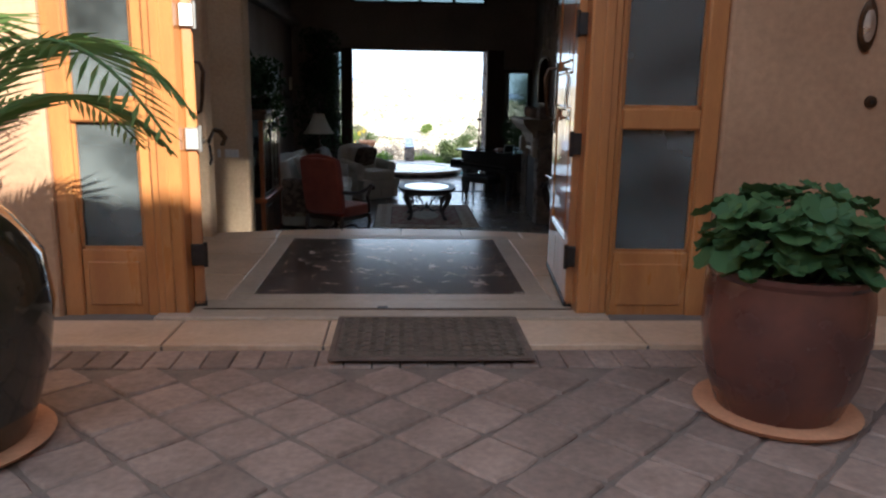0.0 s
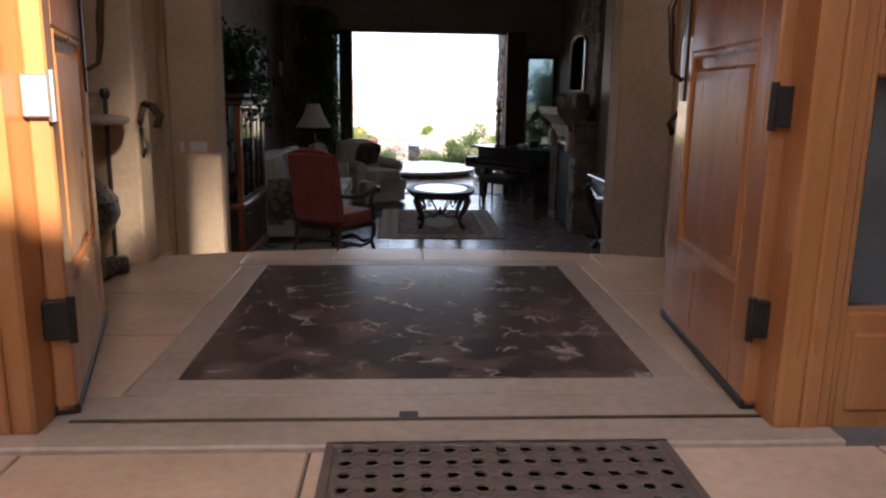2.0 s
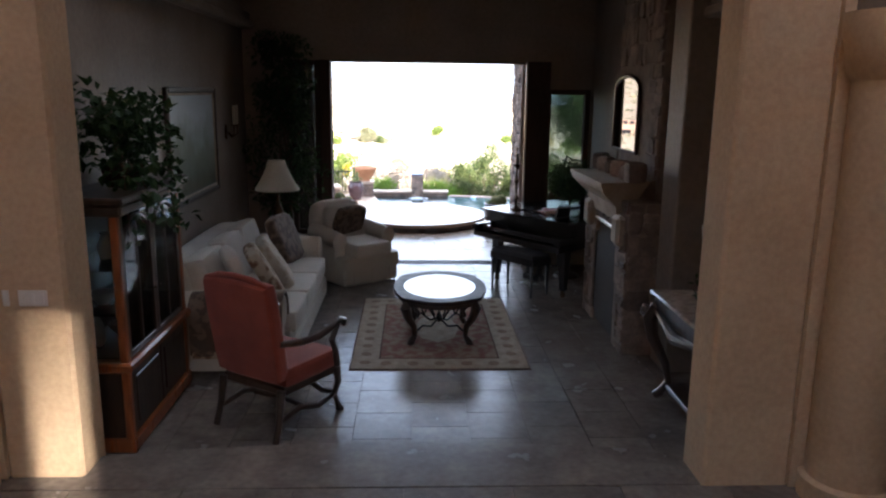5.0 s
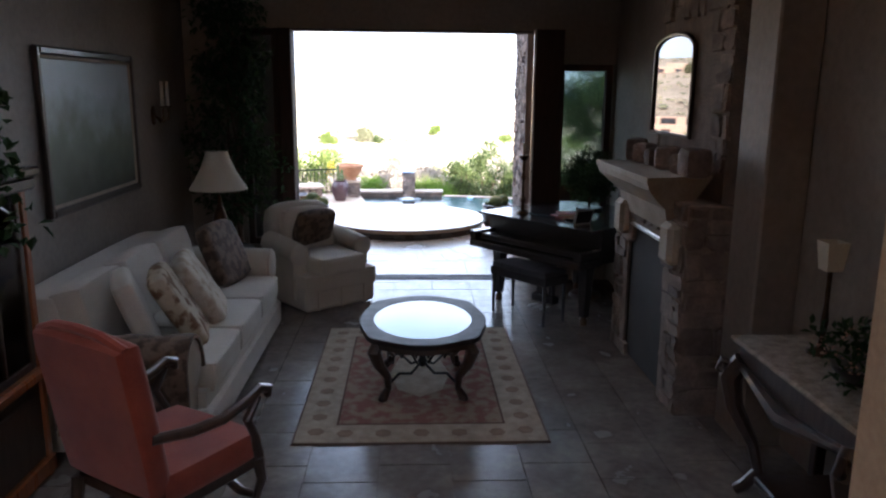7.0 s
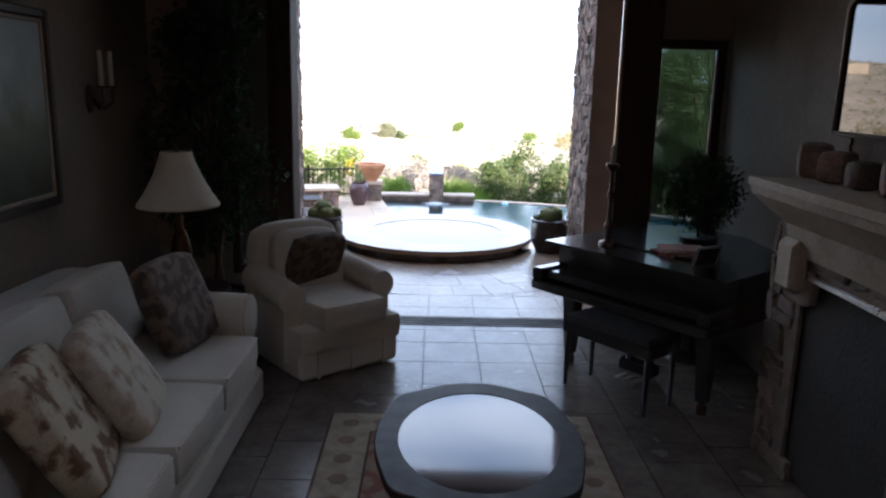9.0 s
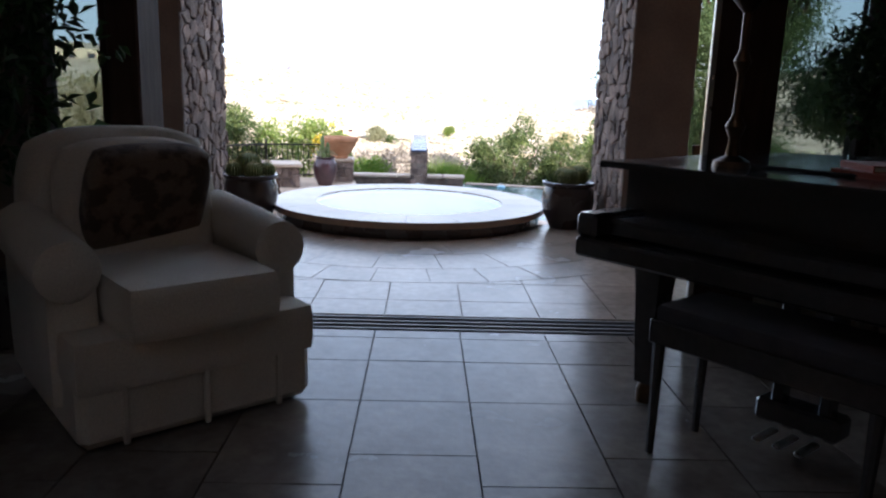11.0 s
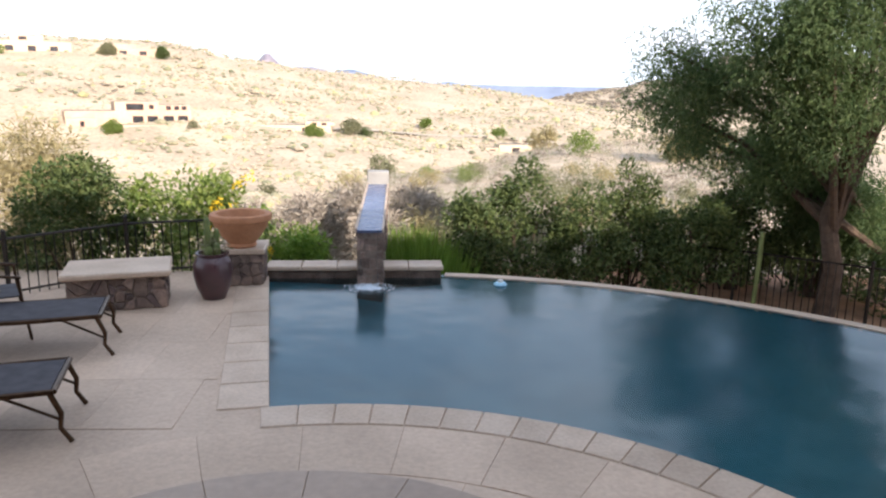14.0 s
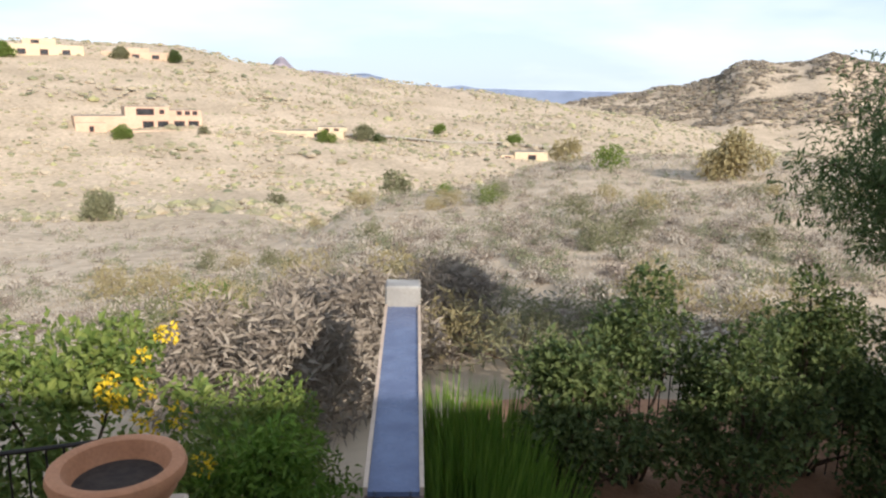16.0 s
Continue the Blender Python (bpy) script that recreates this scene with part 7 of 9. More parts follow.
for k in range(2):
    bk = thing("music_book", v.x + 0.03 * k, v.y, v.z + 0.022 * k, 20 - 25 * k, "red-covered music book lying on the piano", "book", "books on the piano")
    part("cover", S().box(-0.15, 0.15, -0.11, 0.11, 0.0, 0.004, 0.001).box(-0.15, 0.15, -0.11, 0.11, 0.018, 0.022, 0.001).box(-0.15, -0.145, -0.11, 0.11, 0.004, 0.018), FABRIC_RED, bk)
    part("pages", S().box(-0.144, 0.145, -0.106, 0.106, 0.004, 0.018), SHADE, bk)
v = on_piano(0.42, 0.10)
ph = thing("photo_frame", v.x, v.y, v.z, 205, "small glass-fronted photo frame standing on the piano", "photo frame")
part("frame", S().box(-0.10, 0.10, -0.008, 0.008, 0.0, 0.15, 0.004, pose(0, 0, 0, -18, 0, 0)), STEEL, ph)
part("glass", S().box(-0.085, 0.085, 0.009, 0.011, 0.015, 0.135, 0.0, pose(0, 0, 0, -18, 0, 0)), INSET, ph)
tp = thing("topiary_ball", 2.20, 13.62, LIV, 0, "dark clipped topiary ball in an urn on a slim black stand", "topiary")
part("stand", S().lathe([(0.001, 0), (0.17, 0), (0.16, 0.03), (0.05, 0.07), (0.035, 0.3), (0.05, 0.55), (0.035, 0.60), (0.15, 0.66), (0.16, 0.69), (0.001, 0.69)], 24), DARKWOOD, tp)
part("urn", S().lathe([(0.001, 0.69), (0.08, 0.69), (0.06, 0.72), (0.05, 0.75), (0.13, 0.88), (0.14, 0.95), (0.12, 0.95)], 20), GLAZE_DARK, tp)
sh = Shape()
leaf_clumps(sh, random.Random(71), [(0, 0, 1.28, 0.30)], 2200, 0.035, 0.022)
leaf_clumps(sh, random.Random(72), [(0, 0, 1.28, 0.22)], 1500, 0.045, 0.03)
part("ball", sh, LEAF_FICUS, tp, smooth=False)
part("stem", S().tube([(0, 0, 0.95), (0, 0, 1.2)], 0.014, 6), BARK, tp)

# ---- patio: columns, cactus pots, stand, chair ----
def stone_column(name, x0, x1, y0, y1, faces, seed):
    c = tagged(thing(name, (x0 + x1) / 2, (y0 + y1) / 2, LIV, 0, "square column clad in rough brown ledge stone"), kind="structure")
    hx, hy, H = (x1 - x0) / 2, (y1 - y0) / 2, PATIO_TOP - LIV
    part("core", S().box(-hx + 0.05, hx - 0.05, -hy + 0.05, hy - 0.05, -0.3, H), MORTAR, c, smooth=False)
    rng = random.Random(seed)
    up = Vector((0, 0, 1))
    for f in faces:
        if f == "-y":
            part("front_panel", S().box(-hx + 0.025, hx - 0.025, -hy, -hy + 0.05, -0.01, H, 0.01), COLUMNFACE, c, "smooth dark brown face")
        if f == "+x":
            fieldstone(c, (hx - 0.045, -hy, 0), Vector((0, 1, 0)), up, Vector((1, 0, 0)), 2 * hy, H, rng, 0.08, 0.18, depth=0.024)
        if f == "-x":
            fieldstone(c, (-hx + 0.045, -hy, 0), Vector((0, 1, 0)), up, Vector((-1, 0, 0)), 2 * hy, H, rng, 0.08, 0.18, depth=0.024)
        if f == "+y":
            fieldstone(c, (-hx, hy - 0.045, 0), Vector((1, 0, 0)), up, Vector((0, 1, 0)), 2 * hx, H, rng, 0.08, 0.18, depth=0.024)
    return c


stone_column("column_left", -2.0, -1.46, 16.66, 17.92, ("+x", "-y"), 101)
stone_column("column_right", 1.93, 2.48, 16.60, 17.74, ("-x", "-y", "+x"), 102)
solid("wall_garden_left", S().box(-7, -3.6, 17.0, 17.3, -1.6, PATIO_TOP, 0.01), PLASTER_OUT, "plaster wall closing the patio", kind="structure")


def spine_ball(sh, c, r, ribs=18, rings=9):
    """A ribbed cactus ball."""
    vs, fs = [], []
    n = ribs * 2
    for j in range(rings + 1):
        t = math.pi * (0.02 + 0.8 * j / rings)
        for i in range(n):
            rr = r * (1.0 if i % 2 == 0 else 0.86) * math.sin(t)
            a = 2 * math.pi * i / n
            vs.append((c[0] + rr * math.cos(a), c[1] + rr * math.sin(a), c[2] + r * math.cos(t) * 0.95))
    for j in range(rings):
        for i in range(n):
            i2 = (i + 1) % n
            fs.append((j * n + i, (j + 1) * n + i, (j + 1) * n + i2, j * n + i2))
    fs.append(tuple(range(n)))
    sh.add(vs, fs)


CACTUS = pbr("cactus_skin", (0.15, 0.18, 0.05), (0.10, 0.135, 0.035), 0.6, scale=12, fine=60, bump=0.2)
SPINE = leaf_mat("straw_spine", (0.42, 0.36, 0.16), (0.52, 0.46, 0.24), 0.2)


def cactus_pot(x, y, seed, label, balls):
    t = thing("cactus_pot", x, y, LIV, 0, label, "planter", "cactus pots by the spa")
    part("pot", S().lathe([(0.001, 0), (0.15, 0), (0.16, 0.02), (0.21, 0.12), (0.235, 0.24), (0.225, 0.33), (0.21, 0.37), (0.23, 0.385), (0.235, 0.41), (0.215, 0.415), (0.195, 0.40), (0.19, 0.34)], 40), GLAZE_DARK, t)
    part("soil", S().lathe([(0.195, 0.375), (0.001, 0.385)], 20), SOIL, t)
    rng = random.Random(seed)
    for cx, cy, r in balls:
        sh, sp = Shape(), Shape()
        z = 0.39 + r * 0.72
        spine_ball(sh, (cx, cy, z), r)
        b = part("cactus_ball", sh, CACTUS, t)
        for i in range(18):
            for j in range(7):
                a, q = 2 * math.pi * i / 18, math.pi * (0.06 + 0.62 * j / 7)
                o = Vector((math.sin(q) * math.cos(a), math.sin(q) * math.sin(a), math.cos(q) * 0.95))
                p = Vector((cx, cy, z)) + o * r
                for k in range(3):
                    leaf_quad(sp, p, o + rand_dir(rng) * 0.8, Vector((0, 0, 1)), 0.028, 0.0028, 0.02)
        tagged(part("spine_coat", sp, SPINE, b, smooth=False), kind="stuff")
    return t


cactus_pot(-1.13, 17.30, 5, "dark glazed pot crowded with barrel cacti beside the spa", ((-0.02, 0.03, 0.12), (-0.125, -0.05, 0.075), (0.05, -0.105, 0.075), (0.14, 0.02, 0.075), (-0.11, 0.10, 0.07)))
right_pot = cactus_pot(1.68, 17.36, 6, "dark glazed pot with three barrel cacti and a small spiky plant", ((-0.035, 0.09, 0.08), (0.085, 0.04, 0.095), (-0.01, -0.075, 0.085)))
rng = random.Random(7)
sh = Shape()
for _ in range(46):
    d = Vector((rng.uniform(-0.7, 0.7), rng.uniform(-0.7, 0.7), rng.uniform(0.5, 1.2)))
    leaf_quad(sh, Vector((-0.14, 0.03, 0.38)), d, Vector((rng.uniform(-1, 1), rng.uniform(-1, 1), 0.1)), rng.uniform(0.08, 0.15), 0.012, 0.02)
part("spiky_plant", sh, LEAF_HEDGE, right_pot, "small dark spiky rosette", smooth=False)
us = thing("pole_stand", 2.66, 16.58, LIV, 0, "dark bronze post with an upright plate on a flat base", "stand")
part("base", S().box(-0.11, 0.11, -0.11, 0.11, 0, 0.018, 0.006).lathe([(0.05, 0.018), (0.04, 0.05), (0.03, 0.07)], 16), BRONZE, us)
part("pole", S().lathe([(0.026, 0.05), (0.026, 0.66)], 14), BRONZE, us)
part("plate", S().box(-0.12, 0.12, -0.014, 0.014, -0.13, 0.13, 0.004, pose(-0.07, -0.03, 0.68, -14, 4, 8)), BRONZE, us)


def swivel_chair(x, y, turn):
    t = thing("patio_chair", x, y, DECK, turn, "dark metal swivel patio chair with a red cushion", "chair")
    part("base", S().lathe([(0.25, 0.0), (0.27, 0.015), (0.25, 0.03), (0.22, 0.03), (0.22, 0.0)], 32).tube([(-0.24, 0, 0.02), (0, 0, 0.05), (0.24, 0, 0.02)], 0.016, 8).tube([(0, -0.24, 0.02), (0, 0, 0.05), (0, 0.24, 0.02)], 0.016, 8), IRON, t)
    part("column", S().lathe([(0.03, 0.04), (0.03, 0.34)], 12), IRON, t)
    part("seat_frame", S().tube([(-0.26, -0.26, 0.36), (0.26, -0.26, 0.36), (0.26, 0.26, 0.38), (-0.26, 0.26, 0.38)], 0.016, 8, closed=True), IRON, t)
    part("cushion", S().cushion(-0.25, 0.25, -0.24, 0.26, 0.37, 0.46, n=8, puff=0.7), PATIO_RED, t, "faded red seat cushion")
    part("back_frame", S().tube([(-0.25, -0.26, 0.36), (-0.26, -0.34, 0.75), (-0.18, -0.38, 0.95), (0.18, -0.38, 0.95), (0.26, -0.34, 0.75), (0.25, -0.26, 0.36)], 0.015, 8), IRON, t)
    part("back_cushion", S().cushion(-0.22, 0.22, -0.05, 0.05, -0.24, 0.24, pose(0, -0.29, 0.66, 12, 0, 0), n=8, puff=0.5), PATIO_RED, t, "faded red back cushion")
    for s in (-1, 1):
        part("arm", S().tube([(s * 0.26, -0.31, 0.60), (s * 0.30, 0.0, 0.62), (s * 0.29, 0.22, 0.58), (s * 0.26, 0.24, 0.38)], 0.014, 8), IRON, t)
    return t


PATIO_RED = pbr("red_outdoor_cloth", (0.55, 0.05, 0.045), (0.45, 0.035, 0.03), 0.9, scale=5, fine=140, bump=0.2)
swivel_chair(5.08, 20.25, 120)
swivel_chair(6.5, 19.2, 230)
rt = thing("patio_table", 5.75, 19.55, DECK, 0, "round patio table with a pale stone top", "table")
part("tabletop", S().lathe([(0.001, 0.68), (0.55, 0.68), (0.56, 0.70), (0.55, 0.72), (0.001, 0.72)], 40), COPING, rt)
part("pedestal", S().lathe([(0.28, 0), (0.26, 0.03), (0.06, 0.06), (0.05, 0.5), (0.12, 0.68)], 24), IRON, rt)

# ---- spa coping and pool edges ----
spa_c = tagged(thing("spa_coping", SPA[0], SPA[1], 0, 0, "ring of pale honed stone round the spa"), kind="structure")
for k in range(18):
    a0, a1 = 20 * k + 0.03, 20 * k + 19.97
    o, i_ = arc(0, 0, 1.285, a0, a1, 5), arc(0, 0, 0.885, a0, a1, 5)
    part("coping_stone", S().prism([*i_, *o[::-1]][::-1], SPA_TOP - 0.055, SPA_TOP, b=0.003), WETSTONE, spa_c, smooth=False)
pool_c = tagged(thing("pool_coping", SPA[0], SPA[1], 0, 0, "pale stone coping along the pool's near and side edges"), kind="structure")
for k in range(22):
    a0, a1 = AZ_L - 0.6 + 4.6 * k + 0.06, AZ_L - 0.6 + 4.6 * (k + 1) - 0.06
    if a1 > AZ_R:
        break
    o, i_ = arc(0, 0, R_IN + 0.03, a0, a1, 3), arc(0, 0, R_IN - 0.30, a0, a1, 3)
    part("coping_stone", S().prism([*i_, *o[::-1]][::-1], DECK - 0.06, DECK + 0.004, b=0.008), COPING, pool_c, smooth=False)
for k in range(8):
    r0, r1 = R_IN + 0.04 + 0.47 * k, R_IN + 0.04 + 0.47 * (k + 1) - 0.012
    ux = Vector((math.sin(radians(AZ_L)), math.cos(radians(AZ_L))))
    vx = Vector((-ux.y, ux.x))
    q = [ux * r0 - vx * 0.03, ux * r0 + vx * 0.34, ux * r1 + vx * 0.34, ux * r1 - vx * 0.03]
    part("coping_stone", S().prism([tuple(p) for p in q][::-1], DECK - 0.06, DECK + 0.004, b=0.008), COPING, pool_c, smooth=False)
ring_slab("pool_edge", SPA, R_OUT, R_OUT + 0.15, 7.4, AZ_R, -3.6, WATER_Z + 0.012, COPING, 60, "narrow wet stone lip of the infinity edge")

lg = thing("pool_ledge", 0.09, 24.98, WATER_Z, 1.7, "low stone ledge with a pale cap at the pool's end", "ledge")
part("wall", S().box(-1.05, 1.06, 0.03, 0.30, -1.5, 0.10, 0.006), STONE, lg)
for k in range(5):
    part("cap_stone", S().box(-1.08 + 0.434 * k, -1.08 + 0.434 * k + 0.43, -0.01, 0.34, 0.10, 0.155, 0.012), COPING, lg, smooth=False)

sl = thing("water_sluice", 0.28, 24.73, WATER_Z, 0, "raised stone water chute pouring into the pool", "fountain")
z0, z1, yl = 0.68, 0.80, 3.13


def slope_box(sh, xa, xb, ya, yb, za, zb, th):
    sh.add([(xa, ya, za - th), (xb, ya, za - th), (xb, yb, zb - th), (xa, yb, zb - th), (xa, ya, za), (xb, ya, za), (xb, yb, zb), (xa, yb, zb)], [(3, 2, 1, 0), (4, 5, 6, 7), (0, 1, 5, 4), (1, 2, 6, 5), (2, 3, 7, 6), (3, 0, 4, 7)])
    return sh


part("body", slope_box(S(), -0.15, 0.15, 0.02, yl, z0 - 0.04, z1 - 0.04, 2.6), MORTAR, sl, smooth=False)
part("rim", slope_box(slope_box(S(), -0.17, -0.145, 0.0, yl, z0, z1, 0.05), 0.145, 0.17, 0.0, yl, z0, z1, 0.05), COPING, sl, "thin pale stone rims", smooth=False)
GREYSTONE = pbr("grey_stone", (0.36, 0.34, 0.31), (0.27, 0.255, 0.235), 0.7, scale=5, fine=40, bump=0.3)
# The sky's blue reflection in the wet bed is put into its colour.
SKY_SLATE = pbr("sky_tinted_slate", (0.13, 0.165, 0.27), (0.095, 0.12, 0.21), 0.28, spec=0.25, scale=6, fine=40, bump=0.1)
part("trough", slope_box(S(), -0.145, 0.145, -0.01, yl, z0 - 0.022, z1 - 0.022, 0.03), SKY_SLATE, sl, "slate bed coloured with the blue sky reflection", smooth=False)
part("end_block", S().box(-0.17, 0.17, yl, yl + 0.28, z1 - 0.9, z1 + 0.18, 0.015), GREYSTONE, sl, "grey stone head block")
rng = random.Random(15)
rubble(sl, (-0.16, 0.03, -0.06), Vector((1, 0, 0)), Vector((0, 0, 1)), Vector((0, -1, 0)), 0.32, 0.70, rng, 0.07, 0.16, depth=0.025)
for k in range(4):
    rubble(sl, (0.14, 0.02 + 0.78 * k, -0.2), Vector((0, 1, 0)), Vector((0, 0, 1)), Vector((1, 0, 0)), 0.78, 0.84 + 0.03 * k, rng, 0.10, 0.24, depth=0.025)
CLEARWATER = water_mat("clear_water", (0.93, 0.96, 0.98), 0.001, 30.0)
for xw in (-0.105, 0.10):
    part("water_strand", S().tube([(xw, -0.018, z0 - 0.012), (xw * 0.98, -0.045, z0 - 0.10), (xw * 0.95, -0.07, z0 - 0.33), (xw * 0.93, -0.088, z0 - 0.67)], [0.010, 0.005, 0.004, 0.006], 7), CLEARWATER, sl, "thin falling strand of water")
FOAM = pbr("white_foam", (0.75, 0.80, 0.85), (0.6, 0.68, 0.74), 0.4, scale=20, fine=60, bump=0.5)
sf = Shape()
sf.lathe([(0.13, 0.0), (0.11, 0.006), (0.08, 0.012), (0.04, 0.025), (0.001, 0.032)], 28, pose(0.0, -0.2, 0.008), sx=1.2, sy=0.75)
for k in range(420):
    a, rr = rng.uniform(0, 6.283), 0.27 * rng.random() ** 1.7
    s = rng.uniform(0.003, 0.010)
    sf.lathe([(0.001, -s), (s, -s * 0.2), (s * 0.7, s * 0.6), (0.001, s)], 5, pose(rr * math.cos(a) * 1.2, -0.2 + rr * math.sin(a) * 0.75, 0.012 + 0.16 * max(0, 0.26 - rr) * rng.random()))
tagged(part("foam", sf, FOAM, sl, "white splash of water"), kind="stuff")
fl = thing("pool_float", 1.85, 24.72, WATER_Z - 0.01, 30, "small pale blue floating chlorine dispenser", "pool float")
FLOATBLUE = pbr("pale_blue_plastic", (0.35, 0.6, 0.75), (0.3, 0.55, 0.7), 0.4, scale=5, fine=30, bump=0.0)
part("body", S().lathe([(0.001, -0.02), (0.06, -0.01), (0.085, 0.02), (0.06, 0.045), (0.001, 0.05)], 20), FLOATBLUE, fl)
part("cap", S().lathe([(0.035, 0.04), (0.03, 0.075), (0.001, 0.08)], 14), WHITE, fl)

# ---- deck: low wall bench, pedestal with bowl, cactus urn, loungers, fence ----
bw_t = thing("stone_bench", -2.29, 23.82, DECK, 14.7, "low rubble-stone wall bench with a pale slab top", "bench")
part("core", S().box(-0.45, 0.45, -0.27, 0.27, 0.0, 0.34), MORTAR, bw_t, smooth=False)
part("slab", S().box(-0.52, 0.52, -0.34, 0.34, 0.34, 0.405, 0.014), COPING, bw_t, "pale stone slab")
rng = random.Random(77)
up = Vector((0, 0, 1))
fieldstone(bw_t, (-0.47, -0.27, 0), Vector((1, 0, 0)), up, Vector((0, -1, 0)), 0.94, 0.34, rng, 0.08, 0.18, depth=0.03)
fieldstone(bw_t, (0.45, -0.28, 0), Vector((0, 1, 0)), up, Vector((1, 0, 0)), 0.56, 0.34, rng, 0.10, 0.2, depth=0.03)
pd = thing("stone_pedestal", -1.19, 24.74, DECK, 4, "square rubble-stone pedestal with a pale cap", "pedestal")
part("core", S().box(-0.22, 0.22, -0.22, 0.22, 0, 0.37), MORTAR, pd, smooth=False)
part("cap", S().box(-0.27, 0.27, -0.27, 0.27, 0.37, 0.435, 0.014), COPING, pd, "pale stone cap")
fieldstone(pd, (-0.23, -0.22, 0), Vector((1, 0, 0)), up, Vector((0, -1, 0)), 0.46, 0.37, rng, 0.08, 0.18, depth=0.03)
fieldstone(pd, (0.22, -0.23, 0), Vector((0, 1, 0)), up, Vector((1, 0, 0)), 0.46, 0.37, rng, 0.08, 0.18, depth=0.03)
tb = thing("terracotta_bowl", -1.19, 24.66, DECK + 0.435, 0, "wide shallow terracotta bowl with a thick rim", "bowl")
part("bowl", S().lathe([(0.001, 0), (0.15, 0), (0.17, 0.02), (0.16, 0.05), (0.22, 0.12), (0.30, 0.24), (0.315, 0.30), (0.345, 0.315), (0.355, 0.35), (0.345, 0.385), (0.315, 0.395), (0.275, 0.385), (0.26, 0.35), (0.20, 0.20), (0.001, 0.14)], 56), TERRACOTTA, tb)
part("soil", S().lathe([(0.235, 0.285), (0.001, 0.30)], 24), SOIL, tb)
ur = thing("cactus_urn", -1.37, 24.02, DECK, 0, "dark purple glazed urn with columnar cacti", "planter")
part("pot", S().lathe([(0.001, 0), (0.12, 0), (0.125, 0.015), (0.18, 0.14), (0.21, 0.28), (0.205, 0.38), (0.17, 0.45), (0.155, 0.47), (0.175, 0.49), (0.175, 0.505), (0.15, 0.505), (0.14, 0.46)], 36), GLAZE_PLUM, ur)
part("soil", S().lathe([(0.15, 0.465), (0.001, 0.475)], 18), SOIL, ur)
rng = random.Random(19)
for x, y, h, r in ((-0.05, 0.02, 0.42, 0.035), (0.04, 0.05, 0.30, 0.032), (0.06, -0.04, 0.16, 0.04), (-0.02, -0.07, 0.13, 0.045), (0.0, 0.08, 0.22, 0.03)):
    prof = [(r * 0.8, 0.46), (r, 0.50), (r, 0.46 + h - 0.05), (r * 0.7, 0.46 + h - 0.015), (0.001, 0.46 + h)]
    part("cactus_column", S().lathe(prof, 14, pose(x, y, 0)), CACTUS, ur)
sh = Shape()
leaf_clumps(sh, rng, [(0.03, -0.05, 0.56, 0.09), (-0.08, 0.0, 0.55, 0.08), (0.09, 0.05, 0.54, 0.08)], 500, 0.06, 0.022)
tagged(part("succulent", sh, LEAF_SAGE, ur, smooth=False), kind="stuff")


def lounger(x, y, turn, label):
    """Sling chaise; local y towards the foot end, which is at y = 0."""
    t = thing("sun_lounger", x, y, DECK, turn, label, "lounger", "loungers on the deck")
    part("sling", S().box(-0.28, 0.28, -1.25, -0.02, 0.345, 0.36, 0.005), SLING, t)
    for s in (-1, 1):
        part("side_rail", S().tube([(s * 0.30, 0.0, 0.35), (s * 0.30, -0.6, 0.34), (s * 0.30, -1.25, 0.35)], 0.020, 8), BRONZE, t)
        part("leg", S().tube([(s * 0.30, -0.03, 0.35), (s * 0.30, 0.03, 0.20), (s * 0.30, 0.02, 0.10), (s * 0.30, 0.08, 0.0)], [0.02, 0.018, 0.016, 0.018], 8), BRONZE, t)
        part("leg", S().tube([(s * 0.30, -1.02, 0.35), (s * 0.30, -1.10, 0.20), (s * 0.30, -1.08, 0.10), (s * 0.30, -1.16, 0.0)], [0.02, 0.018, 0.016, 0.018], 8), BRONZE, t)
        part("brace", S().tube([(s * 0.30, 0.02, 0.16), (s * 0.30, -0.12, 0.24), (s * 0.30, -0.30, 0.34)], 0.010, 6), BRONZE, t)
        part("back_rail", S().tube([(s * 0.29, -1.22, 0.36), (s * 0.29, -1.45, 0.52), (s * 0.28, -1.68, 0.72), (s * 0.24, -1.78, 0.80)], 0.018, 8), BRONZE, t)
        part("arm", S().tube([(s * 0.30, -1.30, 0.42), (s * 0.33, -1.15, 0.56), (s * 0.33, -0.92, 0.55), (s * 0.31, -0.88, 0.46), (s * 0.30, -0.95, 0.36)], 0.012, 8), BRONZE, t)
    part("foot_bar", S().tube([(-0.30, 0.0, 0.35), (0.30, 0.0, 0.35)], 0.018, 8), BRONZE, t)
    part("back_sling", S().box(-0.27, 0.27, -0.62, 0.0, -0.008, 0.008, 0.004, pose(0, -1.25, 0.37, -38, 0, 0)), SLING, t)
    return t


lounger(-1.63, 20.98, -76, "dark sling chaise lounge with curled bronze legs")
lounger(-1.95, 22.55, -76, "dark sling chaise lounge with curled bronze legs")
lounger(-2.35, 19.55, -76, "dark sling chaise lounge near the patio steps")
lt = thing("deck_side_table", -3.25, 21.75, DECK, 0, "small round side table with a pale top", "side table")
part("top", S().lathe([(0.001, 0.46), (0.26, 0.46), (0.265, 0.475), (0.26, 0.49), (0.001, 0.49)], 32), COPING, lt)
for a in (30, 150, 270):
    part("leg", S().tube([(0.2 * math.cos(radians(a)), 0.2 * math.sin(radians(a)), 0.46), (0.10 * math.cos(radians(a)), 0.10 * math.sin(radians(a)), 0.24), (0.24 * math.cos(radians(a)), 0.24 * math.sin(radians(a)), 0.0)], 0.012, 6), BRONZE, lt)


